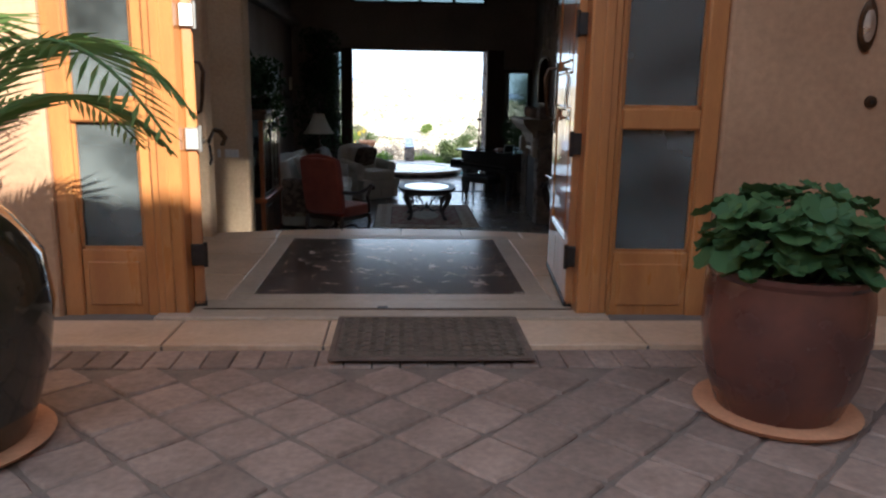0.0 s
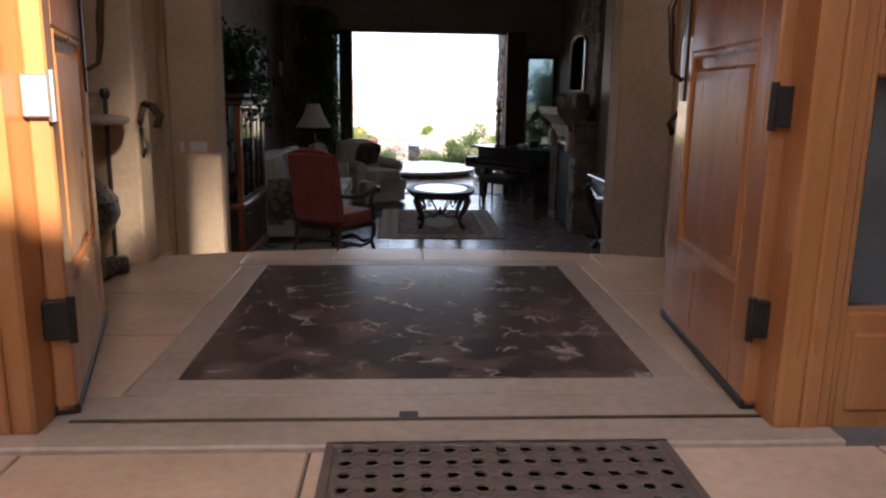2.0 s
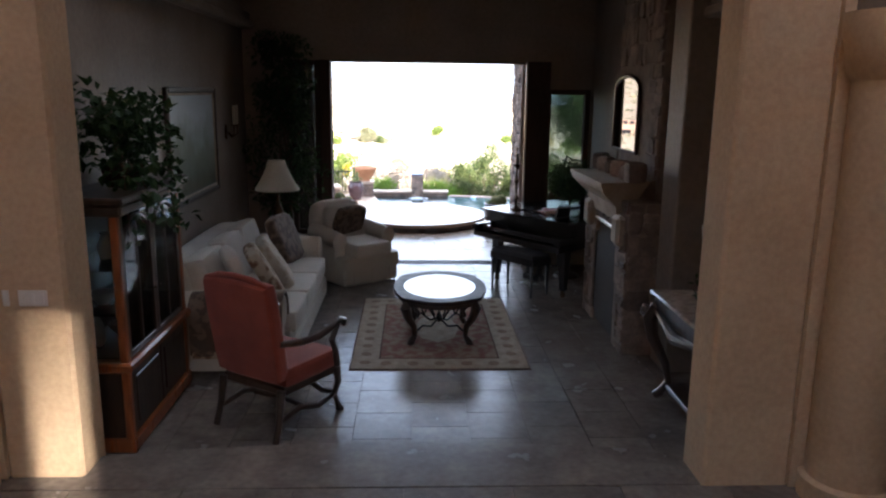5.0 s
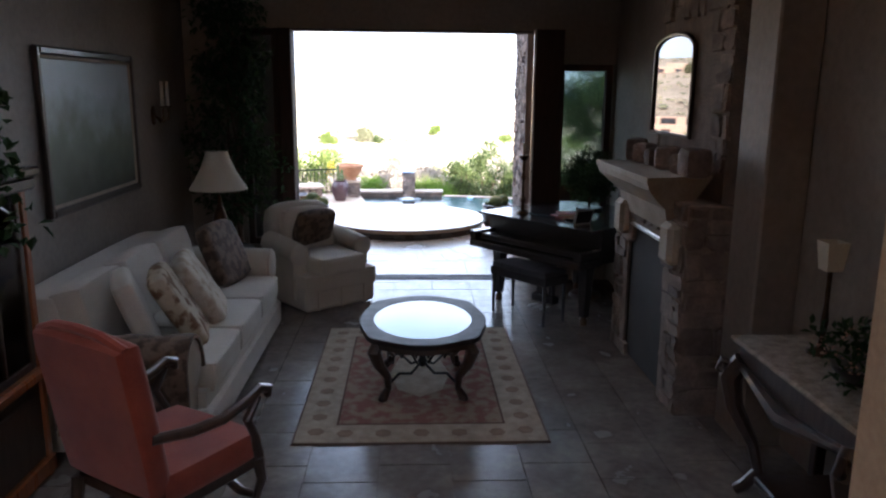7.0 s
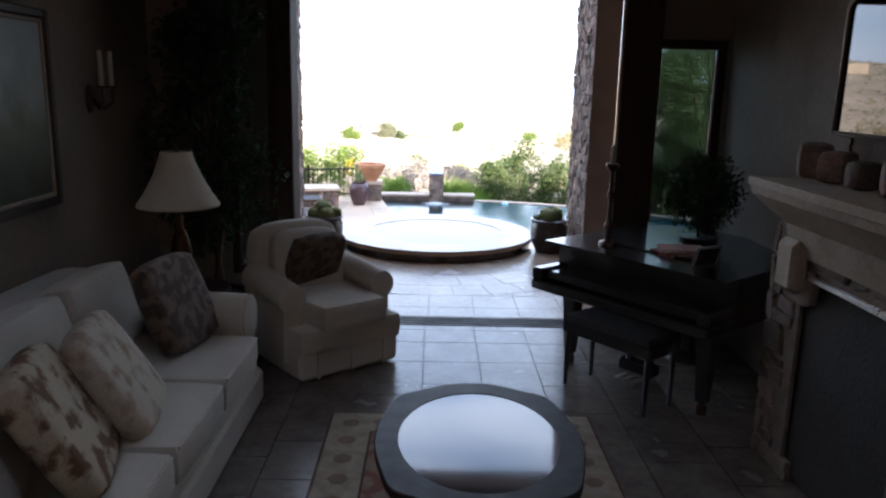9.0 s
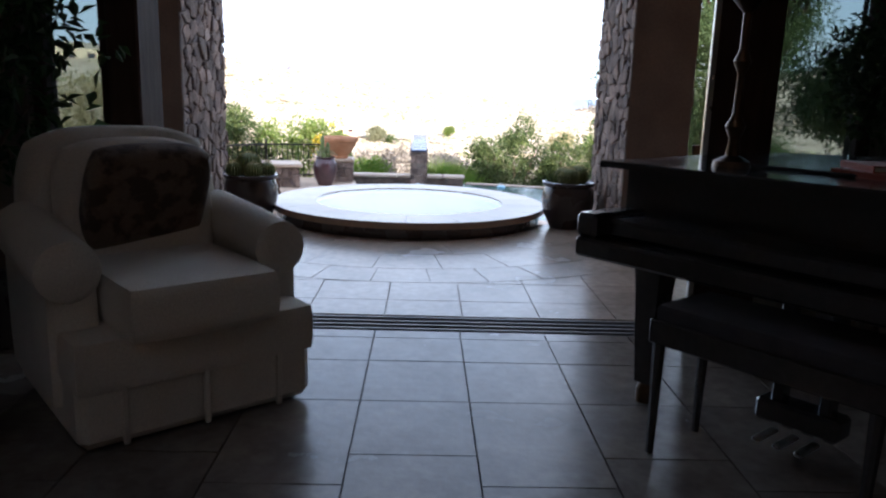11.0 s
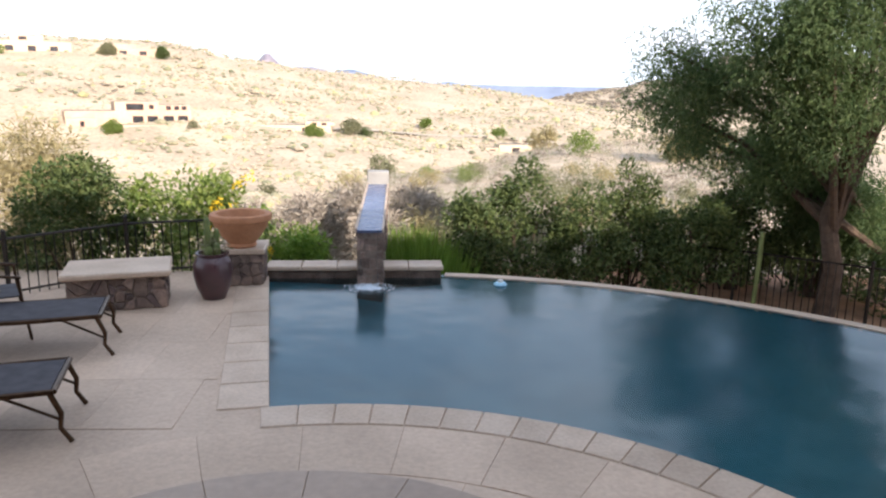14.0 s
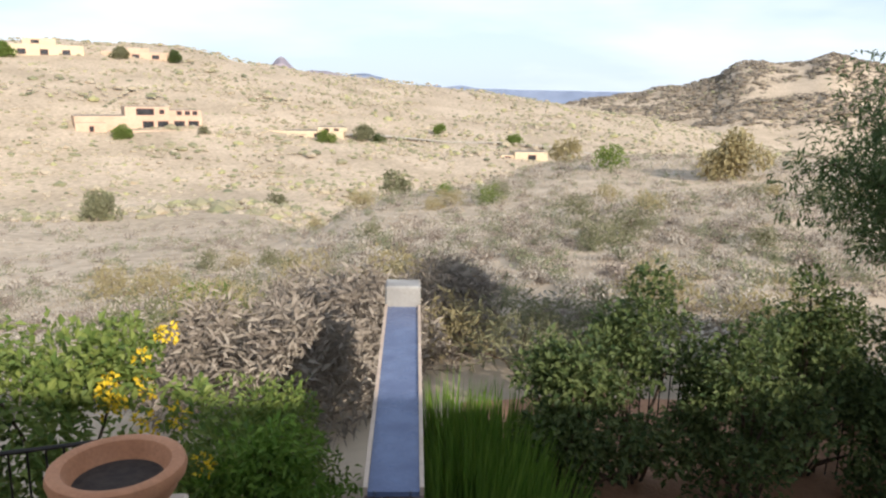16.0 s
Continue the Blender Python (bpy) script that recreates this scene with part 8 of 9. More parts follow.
def garden_chair(x, y, turn):
    t = thing("garden_armchair", x, y, DECK, turn, "open-framed dark metal garden armchair by the fence", "chair")
    part("seat", S().box(-0.24, 0.24, -0.22, 0.24, 0.40, 0.415, 0.005), SLING, t)
    for s in (-1, 1):
        part("leg", S().tube([(s * 0.26, 0.24, 0.58), (s * 0.26, 0.26, 0.3), (s * 0.26, 0.30, 0.0)], 0.013, 6), BRONZE, t)
        part("leg", S().tube([(s * 0.26, -0.22, 0.42), (s * 0.26, -0.32, 0.0)], 0.013, 6), BRONZE, t)
        part("arm", S().tube([(s * 0.27, -0.28, 0.62), (s * 0.28, 0.0, 0.63), (s * 0.27, 0.26, 0.58)], 0.014, 6), BRONZE, t)
    part("back_frame", S().tube([(-0.25, -0.22, 0.41), (-0.25, -0.36, 0.80), (-0.2, -0.40, 0.92), (0.2, -0.40, 0.92), (0.25, -0.36, 0.80), (0.25, -0.22, 0.41)], 0.014, 6), BRONZE, t)
    for k in range(5):
        part("back_slat", S().tube([(-0.16 + 0.08 * k, -0.23, 0.43), (-0.16 + 0.08 * k, -0.38, 0.90)], 0.006, 5), BRONZE, t)
    return t


garden_chair(-3.05, 22.75, -60)


def fence(name, pts, z, h, label, step=0.10):
    f = thing(name, 0, 0, 0, 0, label, "fence")
    for (xa, ya), (xb, yb) in zip(pts, pts[1:]):
        L = math.hypot(xb - xa, yb - ya)
        za, zb = z, z
        part("rail", S().tube([(xa, ya, za + h), (xb, yb, zb + h)], 0.016, 6), IRON, f)
        part("rail", S().tube([(xa, ya, za + 0.1), (xb, yb, zb + 0.1)], 0.014, 6), IRON, f)
        part("post", S().box(xa - 0.02, xa + 0.02, ya - 0.02, ya + 0.02, z - 0.3, z + h + 0.06, 0.004).lathe([(0.022, z + h + 0.06), (0.028, z + h + 0.085), (0.001, z + h + 0.11)], 10, pose(xa, ya, 0)), IRON, f)
        for k in range(1, int(L / step)):
            u = k * step / L
            me = FENCE_BAR.setdefault((round(h, 2),), None) or FENCE_BAR.update({(round(h, 2),): S().tube([(0, 0, 0.05), (0, 0, h)], 0.0075, 5).mesh("picket", IRON)}) or FENCE_BAR[(round(h, 2),)]
            b = new("picket", me)
            b.parent = f
            b.location = (xa + (xb - xa) * u, ya + (yb - ya) * u, z)
    return f


FENCE_BAR = {}
fence("garden_fence", [(-7.0, 20.6), (-5.3, 22.3), (-3.53, 24.03), (-2.6, 24.95), (-1.5, 25.3)], DECK - 0.05, 0.68, "black iron garden fence along the deck")
fence("garden_fence", [(2.6, 28.6), (4.3, 28.0), (5.9, 27.2), (7.4, 26.1), (8.8, 24.7)], -2.55, 1.05, "rusty dark iron fence below the pool")

# ---- plants round the garden ----
bush("yellow_bells_bush", -2.25, 26.25, -2.3, 1.4, 0.75, 2.15, 201, LEAF_LIME, "sunlit green bush with yellow flowers behind the deck", n=80, per=150, L=0.09, W=0.05, cr=(0.12, 0.28))
rng = random.Random(202)
yb = thing("yellow_blooms", -2.0, 26.2, -2.3, 0, "clusters of yellow trumpet flowers on the bush", "flowers")
for _ in range(17):
    a, r = rng.uniform(-0.9, 1.4), rng.uniform(0.1, 0.85)
    sh = Shape()
    leaf_clumps(sh, rng, [(r * math.cos(a), r * 0.6 * math.sin(a) - 0.15, rng.uniform(1.2, 2.25) - 0.3 * r, rng.uniform(0.05, 0.10))], 420, 0.045, 0.03)
    tagged(part("bloom", sh, PETAL, yb, smooth=False), kind="stuff")
bush("dark_green_bush", -3.6, 25.75, -2.3, 1.0, 0.7, 2.3, 203, LEAF_HEDGE, "dense dark green bush behind the fence", n=64, per=190, L=0.08, W=0.05, cr=(0.13, 0.30))
for k, (x, y, rx, h) in enumerate(((-4.7, 27.4, 0.9, 3.0), (-6.1, 26.2, 1.2, 3.3), (-7.2, 24.6, 1.1, 3.0), (-4.75, 25.0, 0.6, 2.0), (-5.7, 24.2, 0.7, 2.1))):
    bush("straw_shrub", x, y, -2.7, rx, rx * 0.8, h, 204 + 60 * k, LEAF_DRY, "tall straw-coloured desert shrub behind the fence", n=70, per=95, L=0.13, W=0.02, cr=(0.2, 0.42), group="straw shrubs behind the fence")
bush("low_green_bush", -0.62, 26.2, -2.4, 0.75, 0.5, 1.25, 205, LEAF_GRASS, "low bright green shrub beside the chute", n=44, per=190, L=0.085, W=0.034, cr=(0.14, 0.26))
bush("low_green_bush", -1.05, 27.3, -2.6, 0.7, 0.5, 1.35, 206, LEAF_LIME, "low yellow-green shrub beyond the ledge", n=40, per=150, L=0.08, W=0.032)


TWIG = leaf_mat("bare_twig", (0.27, 0.225, 0.185), (0.42, 0.36, 0.29), 0.2)
for k, (x, y, r, h) in enumerate(((-1.0, 29.6, 1.0, 1.5), (-2.1, 30.6, 1.1, 1.6), (-0.2, 31.5, 1.0, 1.5), (-1.4, 32.8, 1.2, 1.6), (0.9, 33.5, 1.0, 1.4))):
    bush("bare_shrub", x, y, land(x, y) - 0.05, r, r, h, 240 + k, TWIG, "leafless grey-brown shrub on the slope below the chute", n=40, per=85, L=0.20, W=0.006, stems=14, cr=(0.25, 0.42), low=0.15, group="bare shrubs below the chute")


def grass_tuft(x, y, z, n, h, spread, seed):
    rng = random.Random(seed)
    t = thing("ornamental_grass", x, y, z, 0, "upright tuft of bright green reed grass", "grass", "grass tufts by the chute")
    sh = Shape()
    for _ in range(n):
        a, r = rng.uniform(0, 6.283), spread * rng.random() ** 0.5
        L, lean = h * rng.uniform(0.7, 1.1), rng.uniform(0.05, 0.30)
        p = Vector((r * math.cos(a), r * math.sin(a), 0))
        d = Vector((lean * math.cos(a) + rng.uniform(-0.1, 0.1), lean * math.sin(a) + rng.uniform(-0.1, 0.1), 1))
        leaf_quad(sh, p, d, Vector((rng.uniform(-1, 1), rng.uniform(-1, 1), 0.1)), L, 0.014, 0.02)
    part("blades", sh, LEAF_GRASS, t, smooth=False)
    return t


for k, (x, y, h) in enumerate(((0.75, 25.9, 1.35), (0.95, 26.5, 1.35), (1.2, 26.1, 1.25), (0.72, 27.1, 1.35), (1.15, 27.0, 1.3))):
    grass_tuft(x, y, -2.5, 520, h, 0.24, 300 + k)
for k, (x, y, rx, h) in enumerate(((1.75, 27.1, 0.6, 2.05), (2.55, 27.6, 0.8, 2.35), (3.55, 27.3, 0.7, 2.0), (4.35, 27.9, 0.8, 2.3), (5.3, 27.3, 0.75, 1.95), (6.3, 28.2, 0.9, 2.1), (7.6, 27.9, 0.9, 2.2))):
    bush("oleander_bush", x, y, -2.55, rx, 0.6, h, 210 + k, LEAF_HEDGE, "tall dark green leafy bush below the pool edge", n=56, per=260, L=0.07, W=0.042, group="bushes below the pool", stems=12, low=0.26, cr=(0.11, 0.27))
for k, (x, y, rx, h) in enumerate(((6.3, 28.9, 0.9, 1.9), (7.6, 28.4, 0.9, 1.7), (8.8, 27.2, 0.9, 1.9), (5.4, 29.6, 0.8, 1.6))):
    bush("slope_bush", x, y, -2.75, rx, 0.7, h, 250 + k, LEAF_HEDGE, "dark green bush on the earth behind the iron fence", n=40, per=190, L=0.08, W=0.05, group="bushes behind the fence", stems=10, low=0.15, cr=(0.13, 0.30))
bush("bright_green_shrub", 2.9, 26.15, -2.5, 0.4, 0.3, 0.85, 219, LEAF_GRASS, "small bright green shrub below the pool edge", n=14, per=80, L=0.05, W=0.026, cr=(0.1, 0.18))
bush("bright_green_shrub", 4.5, 25.9, -2.6, 0.45, 0.35, 1.0, 220, LEAF_GRASS, "small bright green shrub below the pool edge", n=14, per=80, L=0.05, W=0.026, cr=(0.1, 0.18))


# bare reddish earth of the bed below the pool
BEDSOIL = pbr("garden_soil", (0.44, 0.23, 0.125), (0.30, 0.155, 0.085), 0.95, scale=2.5, fine=30, bump=0.6, bdist=0.03)
gx, gy = 22, 14
vs = [(0.6 + 10.4 * i / gx, 24.0 + 6.4 * j / gy, max(land(0.6 + 10.4 * i / gx, 24.0 + 6.4 * j / gy), -2.75) + 0.05 + 0.06 * noise.noise((i * 0.9, j * 0.9, 2.0)) - (0.25 if j == gy or i in (0, gx) else 0)) for i in range(gx + 1) for j in range(gy + 1)]
solid("ground_bed", Shape().add(vs, [(i * (gy + 1) + j, (i + 1) * (gy + 1) + j, (i + 1) * (gy + 1) + j + 1, i * (gy + 1) + j + 1) for i in range(gx) for j in range(gy)]), BEDSOIL, "bare reddish-brown earth below the pool edge", kind="structure")


def mesquite(x, y, z, seed, H, R, label, per_limb=66, L=0.085, W=0.021):
    rng = random.Random(seed)
    t = thing("mesquite_tree", x, y, z, 0, label, "tree")
    part("trunk", S().tube([(0, 0, -0.2), (0.1, 0.0, 0.7), (-0.05, 0.1, 1.5), (0.1, 0.05, 2.2)], [0.17, 0.14, 0.12, 0.09], 10), BARK, t)
    crown = Shape()
    for i in range(21):
        a = 2.39996 * i + rng.uniform(-0.3, 0.3)
        zz = rng.uniform(1.2, 2.2)
        end = Vector((R * rng.uniform(0.62, 1.0) * math.cos(a), R * rng.uniform(0.62, 1.0) * math.sin(a), (0.0 + 0.92 * ((i * 8) % 21 + rng.random()) / 21) * H))
        mid = Vector((end.x * 0.45, end.y * 0.45, zz + (end.z - zz) * 0.65))
        part("limb", S().tube([(0.05, 0.05, zz), mid, end], [0.07, 0.04, 0.012], 7), BARK, t)
        for _ in range(per_limb):
            u = rng.uniform(0.35, 1.05)
            c = Vector((0.05, 0.05, zz)).lerp(mid, min(1, u * 1.6)) if u < 0.55 else mid.lerp(end, (u - 0.45) / 0.6)
            c = c + rand_dir(rng) * rng.uniform(0.15, 0.55)
            leaf_clumps(crown, rng, [(c.x, c.y, max(0.45, c.z), rng.uniform(0.16, 0.40))], 105, L, W, droop=0.8)
    part("crown", crown, LEAF_MESQUITE, t, "feathery grey-green leaves", smooth=False)
    return t


mesquite(7.1, 26.7, -2.4, 230, 8.3, 3.15, "large feathery mesquite tree beside the pool")
mesquite(8.6, 21.6, -1.5, 231, 5.2, 2.6, "feathery mesquite tree beyond the side patio", 84, 0.11, 0.03)
pp = thing("green_stake", 6.1, 26.9, -2.5, 0, "pale green wooden stake beside the mesquite", "stake")
LEAFPOST = pbr("pale_green_bark", (0.22, 0.26, 0.09), (0.17, 0.20, 0.07), 0.8, scale=8, fine=50, bump=0.3)
part("pole", S().tube([(0, 0, 0), (0.02, 0, 0.7), (0.03, 0, 1.35)], 0.035, 8), LEAFPOST, pp)

# near desert shrubs, each leafy; then countless far ones
def desert_bush(x, y, s, seed, mat, label):
    return bush("desert_shrub", x, y, land(x, y) - 0.1, s, s, s * 1.1, seed, mat, label, n=16, per=34, L=0.16, W=0.03, stems=3, cr=(0.3 * s, 0.5 * s), low=0.2, group="shrubs on the near slope")


rng = random.Random(400)
for k in range(46):
    az, d = rng.uniform(-36, 34), 9.5 + 46 * rng.random() ** 1.3
    x, y = EYE_O[0] + d * math.sin(radians(az)), EYE_O[1] + d * math.cos(radians(az))
    m, lab = ((LEAF_SAGE, "grey-green creosote bush on the desert slope"), (LEAF_DRY, "dry straw-coloured brittlebush on the desert slope"), (LEAF_LIME, "yellow-green palo verde scrub on the desert slope"))[0 if rng.random() < 0.45 else 1 if rng.random() < 0.75 else 2]
    desert_bush(x, y, rng.uniform(0.5, 1.15), 401 + k, m, lab)

ICO = [(0.0, 0.0, 1.0)] + [(0.894 * math.cos(1.2566 * i), 0.894 * math.sin(1.2566 * i), 0.447) for i in range(5)] + [(1.0 * math.cos(1.2566 * i + 0.628), 1.0 * math.sin(1.2566 * i + 0.628), -0.2) for i in range(5)]
ICF = [(0, 1 + i, 1 + (i + 1) % 5) for i in range(5)] + [(1 + i, 6 + i, 1 + (i + 1) % 5) for i in range(5)] + [(6 + i, 6 + (i + 1) % 5, 1 + (i + 1) % 5) for i in range(5)]


def shrub_mat(name):
    m = bpy.data.materials.new(name)
    m.use_nodes = True
    n, l = m.node_tree.nodes, m.node_tree.links
    g, r = n.new("ShaderNodeNewGeometry"), n.new("ShaderNodeValToRGB")
    r.color_ramp.interpolation = "CONSTANT"
    cols = ((0.0, (0.36, 0.30, 0.21)), (0.25, (0.27, 0.245, 0.15)), (0.45, (0.39, 0.325, 0.24)), (0.7, (0.21, 0.205, 0.115)), (0.85, (0.34, 0.32, 0.16)), (0.95, (0.14, 0.145, 0.085)))
    r.color_ramp.elements[0].color = (*cols[0][1], 1)
    r.color_ramp.elements[1].position, r.color_ramp.elements[1].color = cols[1][0], (*cols[1][1], 1)
    for p, c in cols[2:]:
        e = r.color_ramp.elements.new(p)
        e.color = (*c, 1)
    l.new(g.outputs["Random Per Island"], r.inputs[0])
    l.new(r.outputs[0], n["Principled BSDF"].inputs["Base Color"])
    n["Principled BSDF"].inputs["Roughness"].default_value = 0.95
    return m


sh = Shape()
rng = random.Random(500)
cnt = 0
while cnt < 19000:
    az = rng.uniform(-40, 38)
    d = 95 + 670 * rng.random() ** 1.2
    if d > 440 and az < 4:
        continue
    x, y = EYE_O[0] + d * math.sin(radians(az)), EYE_O[1] + d * math.cos(radians(az))
    if noise.noise((x * 0.03, y * 0.03, 5.0)) < rng.uniform(-0.6, 0.25):
        continue
    s = rng.uniform(0.28, 0.78) * (1.0 if d < 200 else 1.3) * (2.0 if rng.random() < 0.05 else 1.0)
    z = land(x, y) + 0.1 * s
    a = rng.uniform(0, 6.283)
    ca, sa = math.cos(a), math.sin(a)
    q = [(x + s * rng.uniform(0.75, 1.2) * (vx * ca - vy * sa), y + s * rng.uniform(0.75, 1.2) * (vx * sa + vy * ca), z + s * 0.75 * vz * rng.uniform(0.7, 1.1)) for vx, vy, vz in ICO]
    sh.add(q, ICF)
    cnt += 1
solid("desert_scrub", sh, shrub_mat("scrub"), "countless small desert shrubs over the far slopes", "shrubs", kind="stuff", smooth=False)

# brush of the near slopes: small twiggy shrubs without number
BRUSH = ((leaf_mat("grey_brush", (0.44, 0.385, 0.31), (0.58, 0.51, 0.42), 0.3), "grey_brush", "dry grey brush covering the near slopes", 4200),
         (leaf_mat("olive_brush", (0.22, 0.23, 0.13), (0.30, 0.30, 0.18), 0.3), "olive_brush", "olive-green brush scattered over the near slopes", 2000),
         (leaf_mat("brown_brush", (0.22, 0.175, 0.14), (0.31, 0.25, 0.20), 0.2), "brown_brush", "dark bare brush on the near slopes", 2200))
rng = random.Random(450)
for bm_, bn, bl, count in BRUSH:
    sh = Shape()
    k = 0
    while k < count:
        az, d = rng.uniform(-38, 34), 11 + 130 * rng.random() ** 1.15
        keep = 0.5 + 0.5 * smooth(-14, 0, az) if d > 22 else 0.8
        if rng.random() > keep:
            continue
        x, y = EYE_O[0] + d * math.sin(radians(az)), EYE_O[1] + d * math.cos(radians(az))
        s = rng.uniform(0.25, 0.62) * (1.0 + d / 260)
        z = land(x, y)
        m, f = (150, 0.55) if d < 32 else (52, 0.8) if d < 60 else (24, 1.0)
        for _ in range(m):
            o = rand_dir(rng)
            o.z = abs(o.z) * 0.9 + 0.1
            p = Vector((x, y, z)) + Vector((o.x, o.y, o.z * 0.9)) * s * rng.uniform(0.1, 0.8)
            leaf_quad(sh, p, o * 0.5 + rand_dir(rng), Vector((0, 0, 1)), s * f * rng.uniform(0.18, 0.42), s * f * rng.uniform(0.08, 0.2), 0.1)
        k += 1
    solid(bn, sh, bm_, bl, "brush", kind="stuff", smooth=False)

# boulders on the right-hand slope; their dark brown also stands in for its shade
sh = Shape()
for _ in range(4200):
    az, d = rng.uniform(11, 34), rng.uniform(520, 768)
    if rng.random() > smooth(4, 20, az) * 0.9 + 0.1:
        continue
    x, y = EYE_O[0] + d * math.sin(radians(az)), EYE_O[1] + d * math.cos(radians(az))
    s = rng.uniform(0.8, 2.7)
    z = land(x, y)
    sh.add([(x + s * rng.uniform(0.6, 1.3) * vx, y + s * rng.uniform(0.6, 1.3) * vy, z + s * 0.55 * vz * rng.uniform(0.6, 1.2)) for vx, vy, vz in ICO], ICF)
STONE_FAR = pbr("slope_rock", (0.20, 0.16, 0.115), (0.14, 0.115, 0.085), 0.9, scale=0.8, fine=6, bump=0.0)
solid("slope_rocks", sh, STONE_FAR, "brown boulders strewn over the rocky slope", "rocks", kind="stuff", smooth=False)


# ---- far houses and the valley road ----
def far_house(name, az, d, turn, blocks, wins, label, mat=ADOBE):
    x, y = EYE_O[0] + d * math.sin(radians(az)), EYE_O[1] + d * math.cos(radians(az))
    t = thing(name, x, y, land(x, y) - 0.6, -az + turn, label, "house")
    for (x0, x1, y0, y1, z0, z1) in blocks:
        w = part("wall", S().box(x0, x1, y0, y1, z0, z1, 0.12), mat, t)
        part("roof", S().box(x0 + 0.25, x1 - 0.25, y0 + 0.25, y1 - 0.25, z1 - 0.25, z1 + 0.02), CEILING, t)
    for (x0, x1, z0, z1, yf) in wins:
        w = part("window", S().box(x0, x1, yf - 0.06, yf + 0.1, z0, z1, 0.02), REDFRAME, t)
        part("pane", S().box(x0 + 0.15, x1 - 0.15, yf - 0.09, yf - 0.05, z0 + 0.15, z1 - 0.15), WINDOW_DARK, w, smooth=False)
    return t


REDFRAME = pbr("red_brown_trim", (0.22, 0.08, 0.06), (0.18, 0.06, 0.05), 0.8, scale=0.5, fine=4, bump=0.0)
CREAM = pbr("cream_stucco", (0.62, 0.50, 0.34), (0.55, 0.44, 0.30), 0.9, scale=0.3, fine=3, bump=0.0)
az_of = lambda px: 2.4 + math.degrees(math.atan((px - 784) / 1313))
far_house("adobe_house", az_of(250), 229, 8, [(-17, 17, 0, 9, -3, 4.0), (-4, 8, 0.5, 8, 3.9, 6.6), (7.5, 17, 1, 8, 3.9, 5.6), (-17, -9, -2, 6, -3, 2.2), (-6, 17, -5, 0.2, -4, 0.3)],
          [(-1, 3.8, 4.2, 6.1, 0.5), (10, 11.5, 4.2, 5.4, 1.0), (12.3, 13.8, 4.2, 5.4, 1.0), (14.4, 15.9, 4.2, 5.4, 1.0), (0.5, 3.5, 0.4, 2.6, 0.0), (4.5, 7.5, 0.4, 2.6, 0.0), (9, 12, 0.4, 2.6, 0.0), (13, 16, 0.4, 2.6, 0.0), (-13.5, -12.3, -0.2, 1.4, -2.0), (5.2, 6.6, 4.5, 5.8, 0.5)], "large pink adobe house with dark windows on the hillside")
far_house("adobe_house", az_of(530), 234, -6, [(-15, 13, 0, 8, -3, 2.2), (5, 14, 0.5, 7, 2.1, 3.4), (-4, 2, -2, 1, -3, 1.2)], [(-3, -1.4, -0.2, 0.9, -2.0), (-0.6, 1.2, -0.2, 0.9, -2.0), (7, 8.6, 2.3, 3.1, 0.5), (10, 11.6, 2.3, 3.1, 0.5), (4, 6, -0.2, 1.5, 0.0)], "long low cream house on the valley slope", CREAM)
far_house("white_house", az_of(930), 223, 10, [(-4, 6, 0, 6, -2, 3.0), (-8, -4, 0.5, 5, -2, 2.0)], [(-7, -5, 0.2, 1.6, 0.5), (0, 2.5, 0.4, 2.2, 0.0)], "small white house down in the valley", CREAM)
far_house("hilltop_house", az_of(65), 348, 0, [(-24, 20, 0, 10, -3, 5.0), (-2, 10, 1, 8, 4.9, 7.5)], [(-12, -9, 1, 3.2, 0.0), (-4, -1, 1, 3.2, 0.0), (4, 7, 1, 3.2, 0.0), (12, 15, 1, 3.2, 0.0), (1, 4, 5.4, 6.8, 1.0)], "cream villa on the hilltop", CREAM)
far_house("hilltop_house", az_of(255), 355, 0, [(-15, 14, 0, 9, -3, 3.4), (-6, 4, 1, 7, 3.3, 5.0)], [(-10, -7, 0.6, 2.4, 0.0), (-3, 0, 0.6, 2.4, 0.0), (5, 8, 0.6, 2.4, 0.0)], "low tan villa on the hilltop")
for k, (px, d, s, m) in enumerate(((218, 218, 2.6, LEAF_LIME), (360, 222, 1.8, LEAF_SAGE), (575, 227, 2.6, LEAF_LIME), (640, 234, 3.0, LEAF_SAGE), (668, 232, 2.0, LEAF_HEDGE), (20, 342, 3.6, LEAF_LIME), (222, 350, 3.2, LEAF_SAGE), (315, 352, 3.0, LEAF_HEDGE), (165, 120, 2.2, LEAF_SAGE), (165, 95, 2.0, LEAF_SAGE), (480, 130, 1.8, LEAF_SAGE), (905, 250, 2.4, LEAF_LIME), (775, 262, 2.4, LEAF_LIME), (1075, 70, 1.5, LEAF_LIME), (1300, 62, 2.3, LEAF_DRY), (1000, 85, 1.8, LEAF_DRY), (700, 62, 1.6, LEAF_SAGE))):
    az = az_of(px)
    x, y = EYE_O[0] + d * math.sin(radians(az)), EYE_O[1] + d * math.cos(radians(az))
    bush("valley_tree", x, y, land(x, y) - 0.3, s, s, s * 1.5, 600 + k, m, "rounded desert tree standing on the far slope", category="tree", n=18, per=9, L=s * 0.22, W=s * 0.10, stems=3, cr=(0.3 * s, 0.5 * s), group="trees on the far slopes")
ROADMAT = pbr("pale_road", (0.52, 0.44, 0.34), (0.45, 0.38, 0.29), 0.9, scale=0.3, fine=3, bump=0.0)
vs, fs = [], []
